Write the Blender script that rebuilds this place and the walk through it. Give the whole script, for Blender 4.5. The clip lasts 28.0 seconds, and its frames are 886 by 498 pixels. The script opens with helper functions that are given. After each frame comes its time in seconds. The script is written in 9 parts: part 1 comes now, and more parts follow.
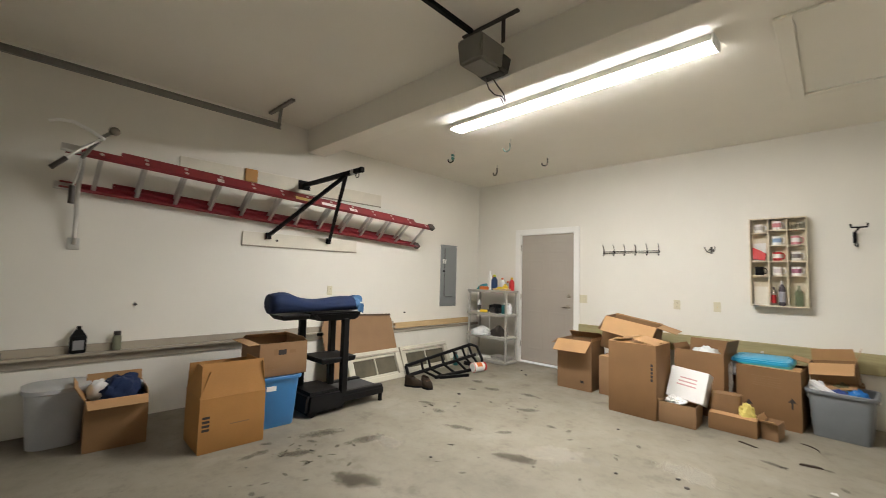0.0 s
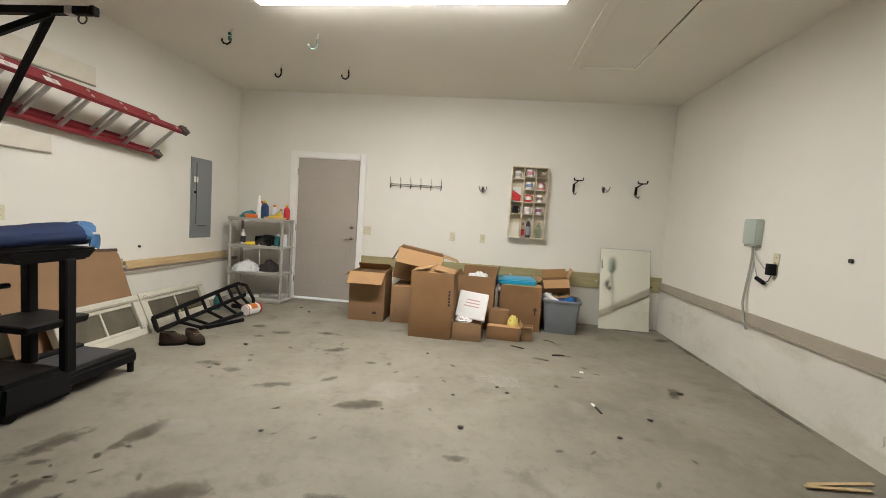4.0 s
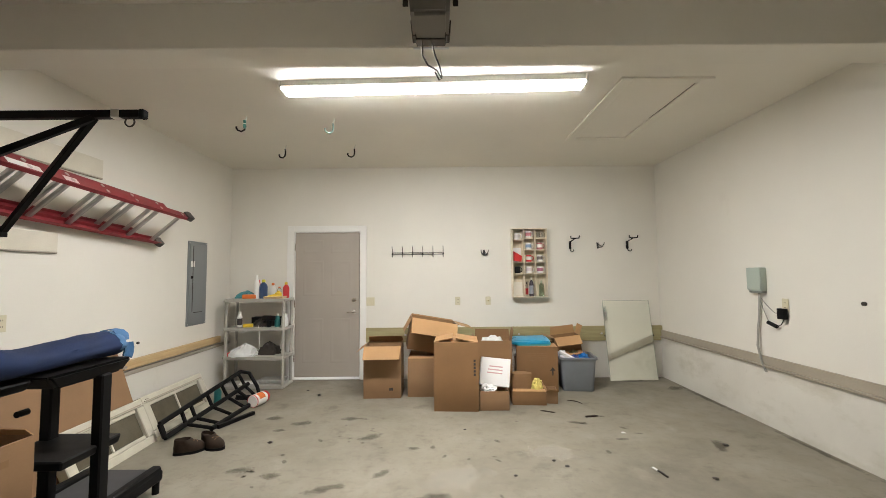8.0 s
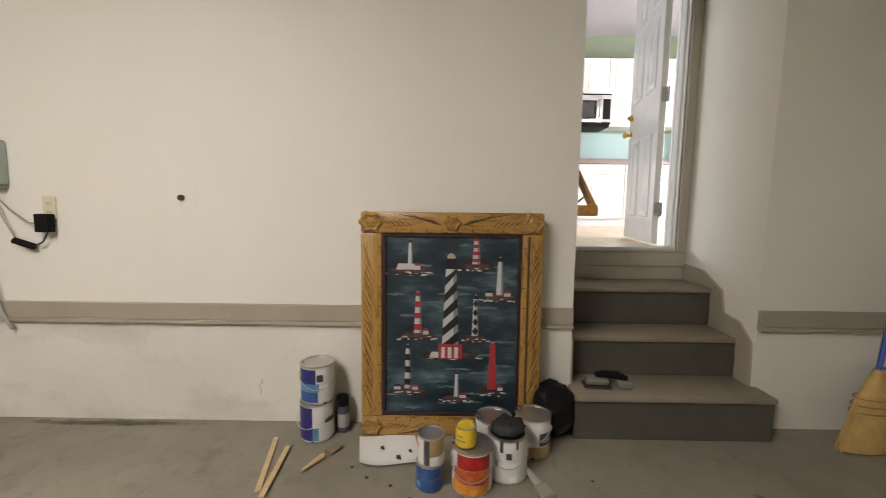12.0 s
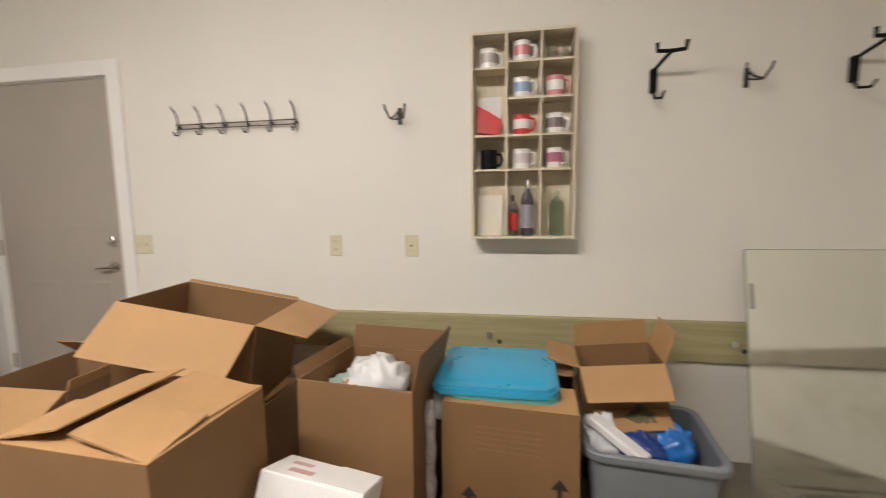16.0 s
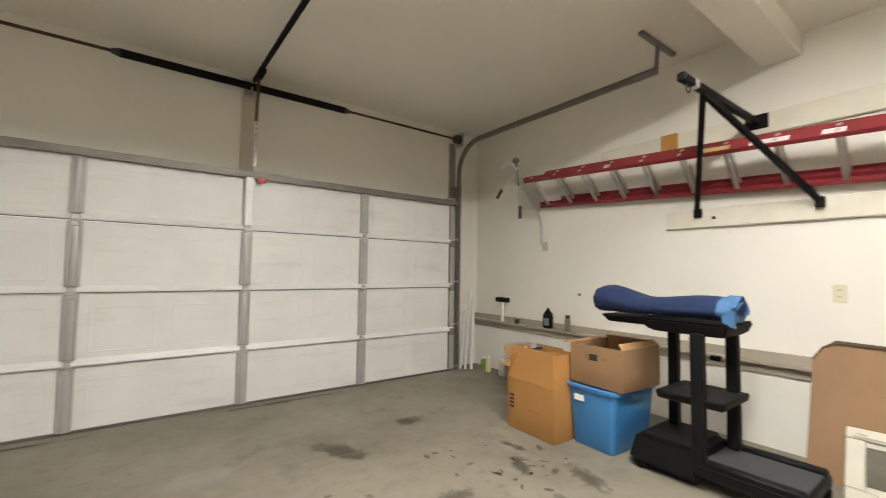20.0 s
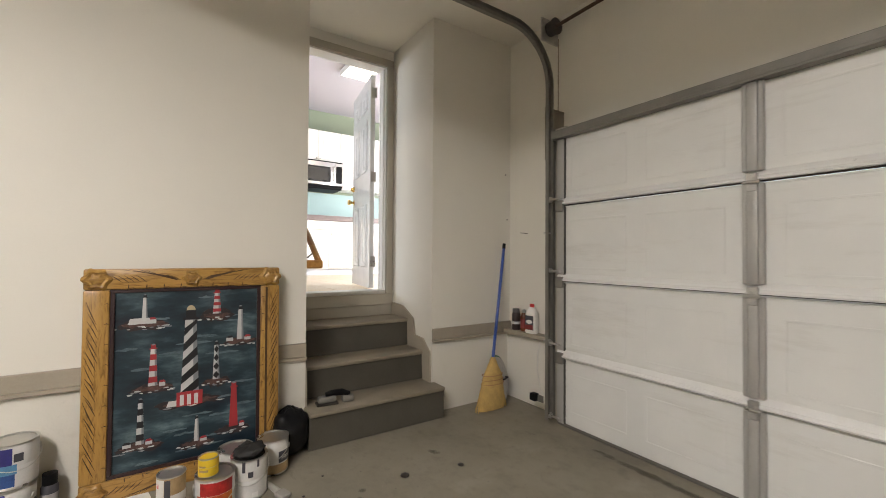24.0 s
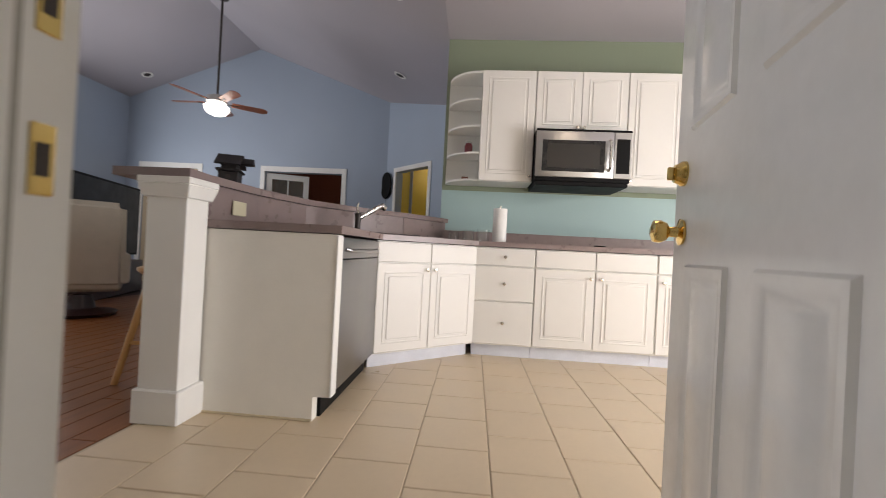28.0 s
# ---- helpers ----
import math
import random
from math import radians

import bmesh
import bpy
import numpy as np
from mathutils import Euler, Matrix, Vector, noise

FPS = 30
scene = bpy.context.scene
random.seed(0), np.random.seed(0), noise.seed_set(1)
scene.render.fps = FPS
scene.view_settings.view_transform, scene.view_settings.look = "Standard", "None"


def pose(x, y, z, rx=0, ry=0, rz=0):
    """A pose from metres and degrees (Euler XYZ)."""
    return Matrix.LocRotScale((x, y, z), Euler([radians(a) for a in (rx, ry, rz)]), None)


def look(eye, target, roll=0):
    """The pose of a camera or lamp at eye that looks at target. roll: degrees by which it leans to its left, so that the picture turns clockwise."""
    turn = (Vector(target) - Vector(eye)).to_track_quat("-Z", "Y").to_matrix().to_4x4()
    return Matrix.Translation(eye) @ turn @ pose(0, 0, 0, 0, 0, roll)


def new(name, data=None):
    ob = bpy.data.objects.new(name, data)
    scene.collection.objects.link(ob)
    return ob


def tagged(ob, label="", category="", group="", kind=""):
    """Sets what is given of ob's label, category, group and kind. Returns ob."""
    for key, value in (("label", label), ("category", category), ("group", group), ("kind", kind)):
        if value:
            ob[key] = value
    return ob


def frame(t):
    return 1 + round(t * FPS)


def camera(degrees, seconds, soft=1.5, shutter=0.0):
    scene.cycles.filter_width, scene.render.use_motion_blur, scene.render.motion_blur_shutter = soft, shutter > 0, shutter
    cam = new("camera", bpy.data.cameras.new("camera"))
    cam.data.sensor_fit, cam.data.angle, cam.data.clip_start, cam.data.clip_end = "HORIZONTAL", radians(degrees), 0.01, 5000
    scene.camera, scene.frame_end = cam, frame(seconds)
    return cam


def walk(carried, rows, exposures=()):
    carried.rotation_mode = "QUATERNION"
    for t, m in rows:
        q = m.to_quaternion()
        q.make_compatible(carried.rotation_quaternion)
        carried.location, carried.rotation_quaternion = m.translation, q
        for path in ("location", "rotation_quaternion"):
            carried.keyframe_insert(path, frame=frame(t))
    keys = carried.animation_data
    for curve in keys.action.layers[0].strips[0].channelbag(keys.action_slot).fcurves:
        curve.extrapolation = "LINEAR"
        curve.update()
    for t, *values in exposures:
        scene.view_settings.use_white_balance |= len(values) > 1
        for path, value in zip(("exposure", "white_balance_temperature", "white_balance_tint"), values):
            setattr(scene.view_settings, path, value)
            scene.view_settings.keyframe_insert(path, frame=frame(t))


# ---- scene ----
cam = camera(94.5, 28.0, soft=0.6, shutter=0.25)

PATH = [
    (0, (4.67, -5.787, 1.351), (3.287, -4.348, 1.484), 1.5),
    (0.5, (4.45, -5.963, 1.351), (3.383, -4.274, 1.446), 0.2),
    (1, (4.476, -5.996, 1.367), (3.663, -4.181, 1.575), 2.2),
    (1.5, (4.533, -5.965, 1.405), (3.956, -4.068, 1.665), 2.4),
    (2, (4.548, -5.938, 1.417), (4.115, -4.009, 1.717), 2.7),
    (2.5, (4.53, -5.893, 1.362), (4.191, -3.925, 1.471), 3.6),
    (3, (4.317, -5.854, 1.311), (4.086, -3.87, 1.2), 5.6),
    (3.5, (3.995, -5.792, 1.293), (3.765, -3.811, 1.136), 4.8),
    (5.5, (2.979, -5.716, 1.345), (2.935, -3.717, 1.279), -0.5),
    (6, (2.956, -5.788, 1.368), (2.941, -3.789, 1.322), -0.7),
    (6.5, (2.972, -5.801, 1.437), (2.957, -3.802, 1.47), -0.4),
    (7, (2.99, -5.801, 1.474), (2.982, -3.803, 1.565), -0.2),
    (7.5, (2.998, -5.8, 1.484), (3.0, -3.804, 1.607), -0.3),
    (8, (3.005, -5.803, 1.441), (3.008, -3.807, 1.567), -0.5),
    (8.5, (3.023, -5.783, 1.408), (3.153, -3.789, 1.471), -1.3),
    (9, (3.049, -5.648, 1.362), (3.749, -3.775, 1.403), -2.1),
    (9.5, (3.121, -5.413, 1.3), (4.615, -4.084, 1.317), -2.7),
    (10, (3.327, -5.236, 1.213), (5.271, -4.767, 1.206), -1.5),
    (10.5, (3.502, -5.043, 1.186), (5.496, -4.92, 1.093), -0.7),
    (11, (3.643, -4.76, 1.19), (5.636, -4.764, 1.027), 0.5),
    (11.5, (3.82, -4.497, 1.166), (5.811, -4.53, 0.983), 0.8),
    (13.5, (4.214, -3.161, 1.291), (6.086, -2.57, 0.909), 0.4),
    (14, (4.339, -2.865, 1.242), (6.11, -2.006, 0.888), 1.2),
    (14.5, (4.316, -2.591, 1.223), (5.861, -1.362, 0.906), 0.9),
    (15, (4.467, -2.365, 1.219), (5.431, -0.636, 0.934), 2.1),
    (15.5, (4.276, -2.264, 1.244), (4.697, -0.33, 0.956), 1.2),
    (16, (4.171, -2.126, 1.286), (3.839, -0.165, 1.072), -0.8),
    (16.5, (4.001, -2.119, 1.21), (2.957, -0.413, 1.173), -1.1),
    (17, (3.85, -2.131, 1.199), (2.254, -0.927, 1.25), -0.9),
    (17.4, (3.771, -2.031, 1.262), (1.893, -1.347, 1.332), -0.6),
    (17.5, (3.772, -2.026, 1.271), (1.853, -1.469, 1.351), -0.3),
    (18, (3.751, -2.092, 1.305), (1.754, -2.12, 1.412), -0.2),
    (18.4, (3.76, -2.146, 1.273), (1.817, -2.595, 1.424), -0.4),
    (18.5, (3.744, -2.155, 1.265), (1.825, -2.7, 1.414), 0.0),
    (19, (3.835, -2.238, 1.27), (2.091, -3.206, 1.42), 0.3),
    (19.4, (3.838, -2.3, 1.278), (2.304, -3.576, 1.418), 0.2),
    (19.5, (3.857, -2.352, 1.267), (2.353, -3.664, 1.401), -0.1),
    (20, (3.751, -2.368, 1.248), (2.565, -3.974, 1.355), 0.8),
    (20.5, (3.583, -2.375, 1.243), (2.94, -4.268, 1.27), 1.4),
    (22.5, (2.913, -3.128, 1.244), (3.412, -5.064, 1.304), -0.8),
    (22.7, (2.951, -3.271, 1.307), (3.597, -5.163, 1.361), -0.0),
    (23, (3.097, -3.39, 1.303), (3.947, -5.2, 1.326), 0.3),
    (23.5, (3.225, -3.659, 1.289), (4.526, -5.178, 1.27), 1.6),
    (24, (3.333, -4.118, 1.222), (4.997, -5.228, 1.257), 0.4),
    (24.4, (3.559, -4.39, 1.22), (5.314, -5.346, 1.292), 1.0),
    (24.5, (3.6, -4.479, 1.221), (5.392, -5.364, 1.293), 0.7),
    (25, (3.958, -4.768, 1.218), (5.898, -5.24, 1.326), 1.3),
    (25.5, (4.416, -4.987, 1.254), (6.384, -5.327, 1.363), 2.3),
    (26, (4.896, -5.164, 1.246), (6.885, -5.316, 1.389), 2.4),
    (26.5, (5.422, -5.268, 1.248), (7.418, -5.238, 1.364), 2.9),
    (27, (5.962, -5.345, 1.334), (7.959, -5.292, 1.439), 2.6),
    (27.5, (6.315, -5.31, 1.532), (8.28, -4.957, 1.647), 1.7),
    (28, (6.565, -5.286, 1.726), (8.56, -5.136, 1.733), 3.0),
]
EXPO = [(0.0, -0.04, 6500, 10), (3.0, -0.19, 6500, 10), (6.0, -0.20, 6450, 10), (8.0, -0.10, 6450, 10), (9.0, -0.34, 6450, 10), (10.0, -0.07, 6650, 12), (11.0, -0.14, 6650, 12), (14.0, -0.17, 7000, 18), (15.0, -0.12, 6850, 15), (16.0, -0.25, 6780, 15), (17.0, -0.27, 6700, 14),
        (18.0, 0.12, 6600, 12), (19.4, 0.32, 6600, 10), (20.0, 0.42, 6600, 10), (23.0, 0.24, 6450, 9), (24.0, 0.12, 6650, 13), (25.0, 0.07, 6650, 14), (26.0, -0.27, 6750, 18), (27.0, -0.36, 7050, 18), (28.0, -0.93, 7050, 17)]
walk(cam, [(t, look(eye, target, roll)) for t, eye, target, roll in PATH], exposures=EXPO)

# ---- world and lights ----
world = bpy.data.worlds.new("sky")
scene.world = world
world.use_nodes = True
wn = world.node_tree
sky = wn.nodes.new("ShaderNodeTexSky")
sky.sky_type = 'NISHITA'
sky.sun_disc = False
sky.sun_elevation = radians(40)
sky.sun_rotation = radians(150)
wn.links.new(sky.outputs[0], wn.nodes["Background"].inputs[0])
wn.nodes["Background"].inputs[1].default_value = 0.12

sun = new("sun", bpy.data.lights.new("sun", 'SUN'))
sun.data.energy = 2.5
sun.data.angle = radians(0.5)
sun.data.color = (1, 0.95, 0.88)
sun.rotation_euler = (radians(50), 0, radians(150))


def area(name, m, sx, sy, power, color):
    d = bpy.data.lights.new(name, 'AREA')
    d.shape, d.size, d.size_y, d.energy, d.color = 'RECTANGLE', sx, sy, power, color
    o = new(name, d)
    o.matrix_world = m
    return o


TUBE_POWER = 133.0
scene.view_settings.exposure = 0.0

# ---- materials ----


class Mat:
    """A node material under construction."""

    def __init__(self, name):
        self.m = bpy.data.materials.new(name)
        self.m.use_nodes = True
        self.t = self.m.node_tree
        self.b = self.t.nodes["Principled BSDF"]
        tc = self.t.nodes.new("ShaderNodeTexCoord")
        self.co = tc.outputs["Object"]

    def node(self, kind, **kw):
        n = self.t.nodes.new("ShaderNode" + kind)
        for k, v in kw.items():
            n.inputs[k].default_value = v
        return n

    def link(self, a, b):
        self.t.links.new(a, b)

    def noise(self, scale, detail=4, rough=0.55, co=None, stretch=None):
        n = self.node("TexNoise", Scale=scale, Detail=detail, Roughness=rough)
        src = co or self.co
        if stretch:
            mp = self.node("Mapping")
            mp.inputs["Scale"].default_value = stretch
            self.link(src, mp.inputs[0])
            src = mp.outputs[0]
        self.link(src, n.inputs["Vector"])
        return n.outputs["Fac"]

    def ramp(self, fac, stops):
        r = self.node("ValToRGB")
        e = r.color_ramp.elements
        while len(e) < len(stops):
            e.new(0.5)
        for el, (p, c) in zip(e, stops):
            el.position, el.color = p, (*c, 1) if len(c) == 3 else c
        self.link(fac, r.inputs[0])
        return r.outputs[0]

    def mix(self, fac, a, b, mode='MIX'):
        n = self.t.nodes.new("ShaderNodeMix")
        n.data_type, n.blend_type = 'RGBA', mode
        for s, v in ((n.inputs[0], fac), (n.inputs[6], a), (n.inputs[7], b)):
            if hasattr(v, "is_output"):
                self.link(v, s)
            elif isinstance(v, tuple):
                s.default_value = (*v, 1)
            else:
                s.default_value = v
        return n.outputs[2]

    def bump(self, height, strength, dist=0.01):
        n = self.node("Bump", Strength=strength, Distance=dist)
        self.link(height, n.inputs["Height"])
        self.link(n.outputs[0], self.b.inputs["Normal"])

    def done(self, color=None, rough=0.6, metal=0.0, **kw):
        if color is not None:
            if isinstance(color, tuple):
                self.b.inputs["Base Color"].default_value = (*color, 1)
            else:
                self.link(color, self.b.inputs["Base Color"])
        if isinstance(rough, (int, float)):
            self.b.inputs["Roughness"].default_value = rough
        else:
            self.link(rough, self.b.inputs["Roughness"])
        self.b.inputs["Metallic"].default_value = metal
        for k, v in kw.items():
            self.b.inputs[k.replace("_", " ")].default_value = v
        return self.m


def shade(c, k):
    return tuple(min(1.0, v * k) for v in c)


def plain(name, c, rough=0.5, metal=0.0, var=0.12, scale=6.0, grain=120.0, bump=0.06, tint=None, world_co=False, **kw):
    """A surface with soft large patches and a fine grain."""
    m = Mat(name)
    if world_co:
        m.co = m.node("NewGeometry").outputs["Position"]
    big = m.noise(scale, 5)
    col = m.ramp(big, [(0.3, shade(c, 1 - var)), (0.7, tint or shade(c, 1 + var * 0.6))])
    fine = m.noise(grain, 3)
    col = m.mix(0.25, col, m.ramp(fine, [(0.3, shade(c, 1 - var)), (0.7, shade(c, 1 + var))]))
    r = m.ramp(big, [(0.2, (max(rough - 0.08, 0.02),) * 3), (0.8, (min(rough + 0.1, 1),) * 3)])
    if bump:
        m.bump(fine, bump, 0.004)
    return m.done(col, r, metal, **kw)


def concrete():
    m = Mat("concrete")
    a = m.noise(0.9, 8, 0.62)
    col = m.ramp(a, [(0.28, (0.20, 0.178, 0.135)), (0.45, (0.285, 0.257, 0.198)), (0.6, (0.33, 0.298, 0.235)), (0.75, (0.40, 0.365, 0.295))])
    b = m.noise(3.1, 6, 0.6)
    spots = m.ramp(b, [(0.60, (0, 0, 0)), (0.70, (1, 1, 1))])
    col = m.mix(m.mix(0.45, (0, 0, 0), spots), col, (0.15, 0.13, 0.097))
    pale = m.ramp(m.noise(1.7, 5, 0.6, stretch=(1.3, 0.8, 1)), [(0.62, (0, 0, 0)), (0.72, (1, 1, 1))])
    col = m.mix(m.mix(0.4, (0, 0, 0), pale), col, (0.43, 0.395, 0.325))
    mottle = m.ramp(m.noise(11, 8, 0.72), [(0.50, (0, 0, 0)), (0.66, (1, 1, 1))])
    col = m.mix(m.mix(0.38, (0, 0, 0), mottle), col, (0.19, 0.166, 0.128))
    smear = m.ramp(m.noise(5, 9, 0.75, stretch=(0.5, 1.6, 1)), [(0.62, (0, 0, 0)), (0.69, (1, 1, 1))])
    col = m.mix(m.mix(0.4, (0, 0, 0), smear), col, (0.125, 0.108, 0.082))
    speck = m.ramp(m.noise(46, 3, 0.6), [(0.68, (0, 0, 0)), (0.73, (1, 1, 1))])
    col = m.mix(m.mix(0.55, (0, 0, 0), speck), col, (0.10, 0.088, 0.068))
    chip = m.ramp(m.noise(38, 2, 0.5, stretch=(1, 1.3, 1)), [(0.74, (0, 0, 0)), (0.77, (1, 1, 1))])
    col = m.mix(m.mix(0.4, (0, 0, 0), chip), col, (0.5, 0.47, 0.4))
    g = m.noise(160, 3)
    col = m.mix(0.10, col, g, 'OVERLAY')
    col = m.mix(1.0, col, (0.75, 0.745, 0.735), 'MULTIPLY')
    m.bump(m.noise(35, 6), 0.12, 0.006)
    return m.done(col, m.ramp(b, [(0.3, (0.5,) * 3), (0.7, (0.78,) * 3)]))


def wall_paint(name, c, dirt, amount=0.5, rough=0.62):
    """Rolled paint with faint patches and scuffs."""
    m = Mat(name)
    col = m.ramp(m.noise(0.7, 4), [(0.3, shade(c, 0.95)), (0.7, shade(c, 1.03))])
    marks = m.ramp(m.noise(2.3, 9, 0.7, stretch=(1, 1, 0.5)), [(0.64, (0, 0, 0)), (0.80, (1, 1, 1))])
    col = m.mix(m.mix(amount, (0, 0, 0), marks), col, dirt)
    dots = m.ramp(m.noise(9, 3, 0.7), [(0.78, (0, 0, 0)), (0.81, (1, 1, 1))])
    col = m.mix(m.mix(amount, (0, 0, 0), dots), col, shade(dirt, 0.5))
    scuff = m.ramp(m.noise(5, 8, 0.75, stretch=(1, 1, 3)), [(0.70, (0, 0, 0)), (0.76, (1, 1, 1))])
    col = m.mix(m.mix(amount * 0.6, (0, 0, 0), scuff), col, dirt)
    col = m.mix(0.05, col, m.noise(210, 2), 'OVERLAY')
    m.bump(m.noise(95, 5, 0.65), 0.16, 0.004)
    return m.done(col, rough)


def stem_paint():
    """Painted block wall, dirty towards no particular side, with damp patches."""
    m = Mat("stem_paint")
    c = (0.70, 0.675, 0.60)
    col = m.ramp(m.noise(1.1, 5), [(0.3, shade(c, 0.86)), (0.7, c)])
    damp = m.ramp(m.noise(1.6, 7, 0.65, stretch=(1, 1, 2.2)), [(0.52, (0, 0, 0)), (0.72, (1, 1, 1))])
    col = m.mix(m.mix(0.5, (0, 0, 0), damp), col, (0.40, 0.365, 0.265))
    fine = m.ramp(m.noise(14, 6, 0.7), [(0.62, (0, 0, 0)), (0.75, (1, 1, 1))])
    col = m.mix(m.mix(0.35, (0, 0, 0), fine), col, (0.36, 0.34, 0.28))
    m.bump(m.noise(24, 6), 0.25, 0.01)
    return m.done(col, 0.75)


def wood(name, c1, c2, stretch=(1, 12, 12), scale=2.2, rough=0.45, bump=0.08):
    m = Mat(name)
    mp = m.node("Mapping")
    mp.inputs["Scale"].default_value = stretch
    m.link(m.co, mp.inputs[0])
    n = m.node("TexNoise", Scale=scale, Detail=8, Roughness=0.6, Distortion=1.2)
    m.link(mp.outputs[0], n.inputs["Vector"])
    col = m.ramp(n.outputs["Fac"], [(0.3, c1), (0.5, shade(c2, 0.85)), (0.7, c2)])
    info = m.node("ObjectInfo")
    col = m.mix(m.ramp(info.outputs["Random"], [(0, (0.0,) * 3), (1, (0.22,) * 3)]), col, c1)
    m.bump(n.outputs["Fac"], bump, 0.004)
    return m.done(col, rough)


def cardboard(name="cardboard", c=(0.235, 0.121, 0.043)):
    m = Mat(name)
    col = m.ramp(m.noise(2.6, 5), [(0.3, shade(c, 0.86)), (0.7, shade(c, 1.1))])
    lines = m.noise(1.0, 2, stretch=(60, 60, 190))
    col = m.mix(0.025, col, lines)
    scuff = m.ramp(m.noise(11, 7, 0.7), [(0.66, (0, 0, 0)), (0.78, (1, 1, 1))])
    col = m.mix(m.mix(0.25, (0, 0, 0), scuff), col, shade(c, 1.45))
    info = m.node("ObjectInfo")
    col = m.mix(m.ramp(info.outputs["Random"], [(0, (0.0,) * 3), (1, (0.25,) * 3)]), col, shade(c, 0.78))
    m.bump(m.noise(60, 4), 0.08, 0.003)
    return m.done(col, 0.72)


def galvanised():
    m = Mat("galvanised_steel")
    v = m.node("TexVoronoi", Scale=38.0)
    m.link(m.co, v.inputs["Vector"])
    col = m.ramp(v.outputs["Color"], [(0.2, (0.42, 0.42, 0.40)), (0.8, (0.56, 0.55, 0.52))])
    col = m.mix(0.35, col, m.ramp(m.noise(5, 6), [(0.3, (0.34, 0.33, 0.30)), (0.7, (0.6, 0.59, 0.56))]))
    return m.done(col, m.ramp(m.noise(20, 4), [(0.3, (0.38,) * 3), (0.7, (0.6,) * 3)]), 0.75)


def emit(name, c, strength):
    m = Mat(name)
    m.b.inputs["Emission Color"].default_value = (*c, 1)
    m.b.inputs["Emission Strength"].default_value = strength
    return m.done(c, 0.4)


def glassy(name, c, rough=0.02, alpha=1.0, ior=1.45):
    m = Mat(name)
    m.b.inputs["Transmission Weight"].default_value = 1.0
    m.b.inputs["IOR"].default_value = ior
    return m.done(c, rough)


def pane_glass(name, tint, gloss, film=(0.9, 0.92, 0.9), dusty=0.06):
    """Thin glass: clear with a Fresnel gloss and a little dust."""
    m = Mat(name)
    out = m.t.nodes["Material Output"]
    clear, mirror, dust = m.node("BsdfTransparent"), m.node("BsdfGlossy"), m.node("BsdfDiffuse")
    clear.inputs[0].default_value = (*tint, 1)
    mirror.inputs["Roughness"].default_value = 0.03
    dust.inputs[0].default_value = (*film, 1)
    fr = m.node("Fresnel", IOR=gloss)
    a, b = m.node("MixShader"), m.node("MixShader")
    m.link(fr.outputs[0], a.inputs[0])
    m.link(clear.outputs[0], a.inputs[1])
    m.link(mirror.outputs[0], a.inputs[2])
    m.link(m.ramp(m.noise(3, 5), [(0.3, (dusty * 0.4,) * 3), (0.7, (dusty,) * 3)]), b.inputs[0])
    m.link(a.outputs[0], b.inputs[1])
    m.link(dust.outputs[0], b.inputs[2])
    m.link(b.outputs[0], out.inputs[0])
    return m.m


def stain(name, c, strength):
    """A dark mark that thins out towards its edge."""
    m = Mat(name)
    out = m.t.nodes["Material Output"]
    ln = m.node("VectorMath")
    ln.operation = 'LENGTH'
    m.link(m.co, ln.inputs[0])
    geo = m.node("NewGeometry")
    n = m.noise(9, 9, 0.72, co=geo.outputs["Position"])
    add = m.node("Math")
    add.operation = 'ADD'
    m.link(ln.outputs["Value"], add.inputs[0])
    sc = m.node("Math")
    sc.operation = 'MULTIPLY_ADD'
    m.link(n, sc.inputs[0])
    sc.inputs[1].default_value, sc.inputs[2].default_value = 2.3, -1.12
    m.link(sc.outputs[0], add.inputs[1])
    fac = m.ramp(add.outputs[0], [(0.30, (strength,) * 3), (0.62, (strength * 0.55,) * 3), (0.80, (0, 0, 0))])
    clear, d, mx = m.node("BsdfTransparent"), m.node("BsdfDiffuse"), m.node("MixShader")
    d.inputs[0].default_value = (*c, 1)
    m.link(fac, mx.inputs[0])
    m.link(clear.outputs[0], mx.inputs[1])
    m.link(d.outputs[0], mx.inputs[2])
    m.link(mx.outputs[0], out.inputs[0])
    return m.m


CONCRETE = concrete()
PAINT = wall_paint("garage_paint", (0.75, 0.724, 0.648), (0.50, 0.46, 0.38), 0.25)
CEIL = wall_paint("ceiling_paint", (0.79, 0.758, 0.67), (0.5, 0.46, 0.38), 0.15)
STEM = stem_paint()
TRIM = plain("greige_trim", (0.36, 0.318, 0.25), 0.5, var=0.14, scale=3)
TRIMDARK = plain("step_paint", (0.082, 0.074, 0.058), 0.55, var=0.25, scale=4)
WHITE = plain("white_paint", (0.80, 0.79, 0.75), 0.4, var=0.02)
WHITEGLOSS = plain("white_lacquer", (0.75, 0.73, 0.685), 0.44, var=0.008, bump=0.0)
DOORGREY = plain("taupe_door_paint", (0.385, 0.345, 0.295), 0.42, var=0.06, scale=2)


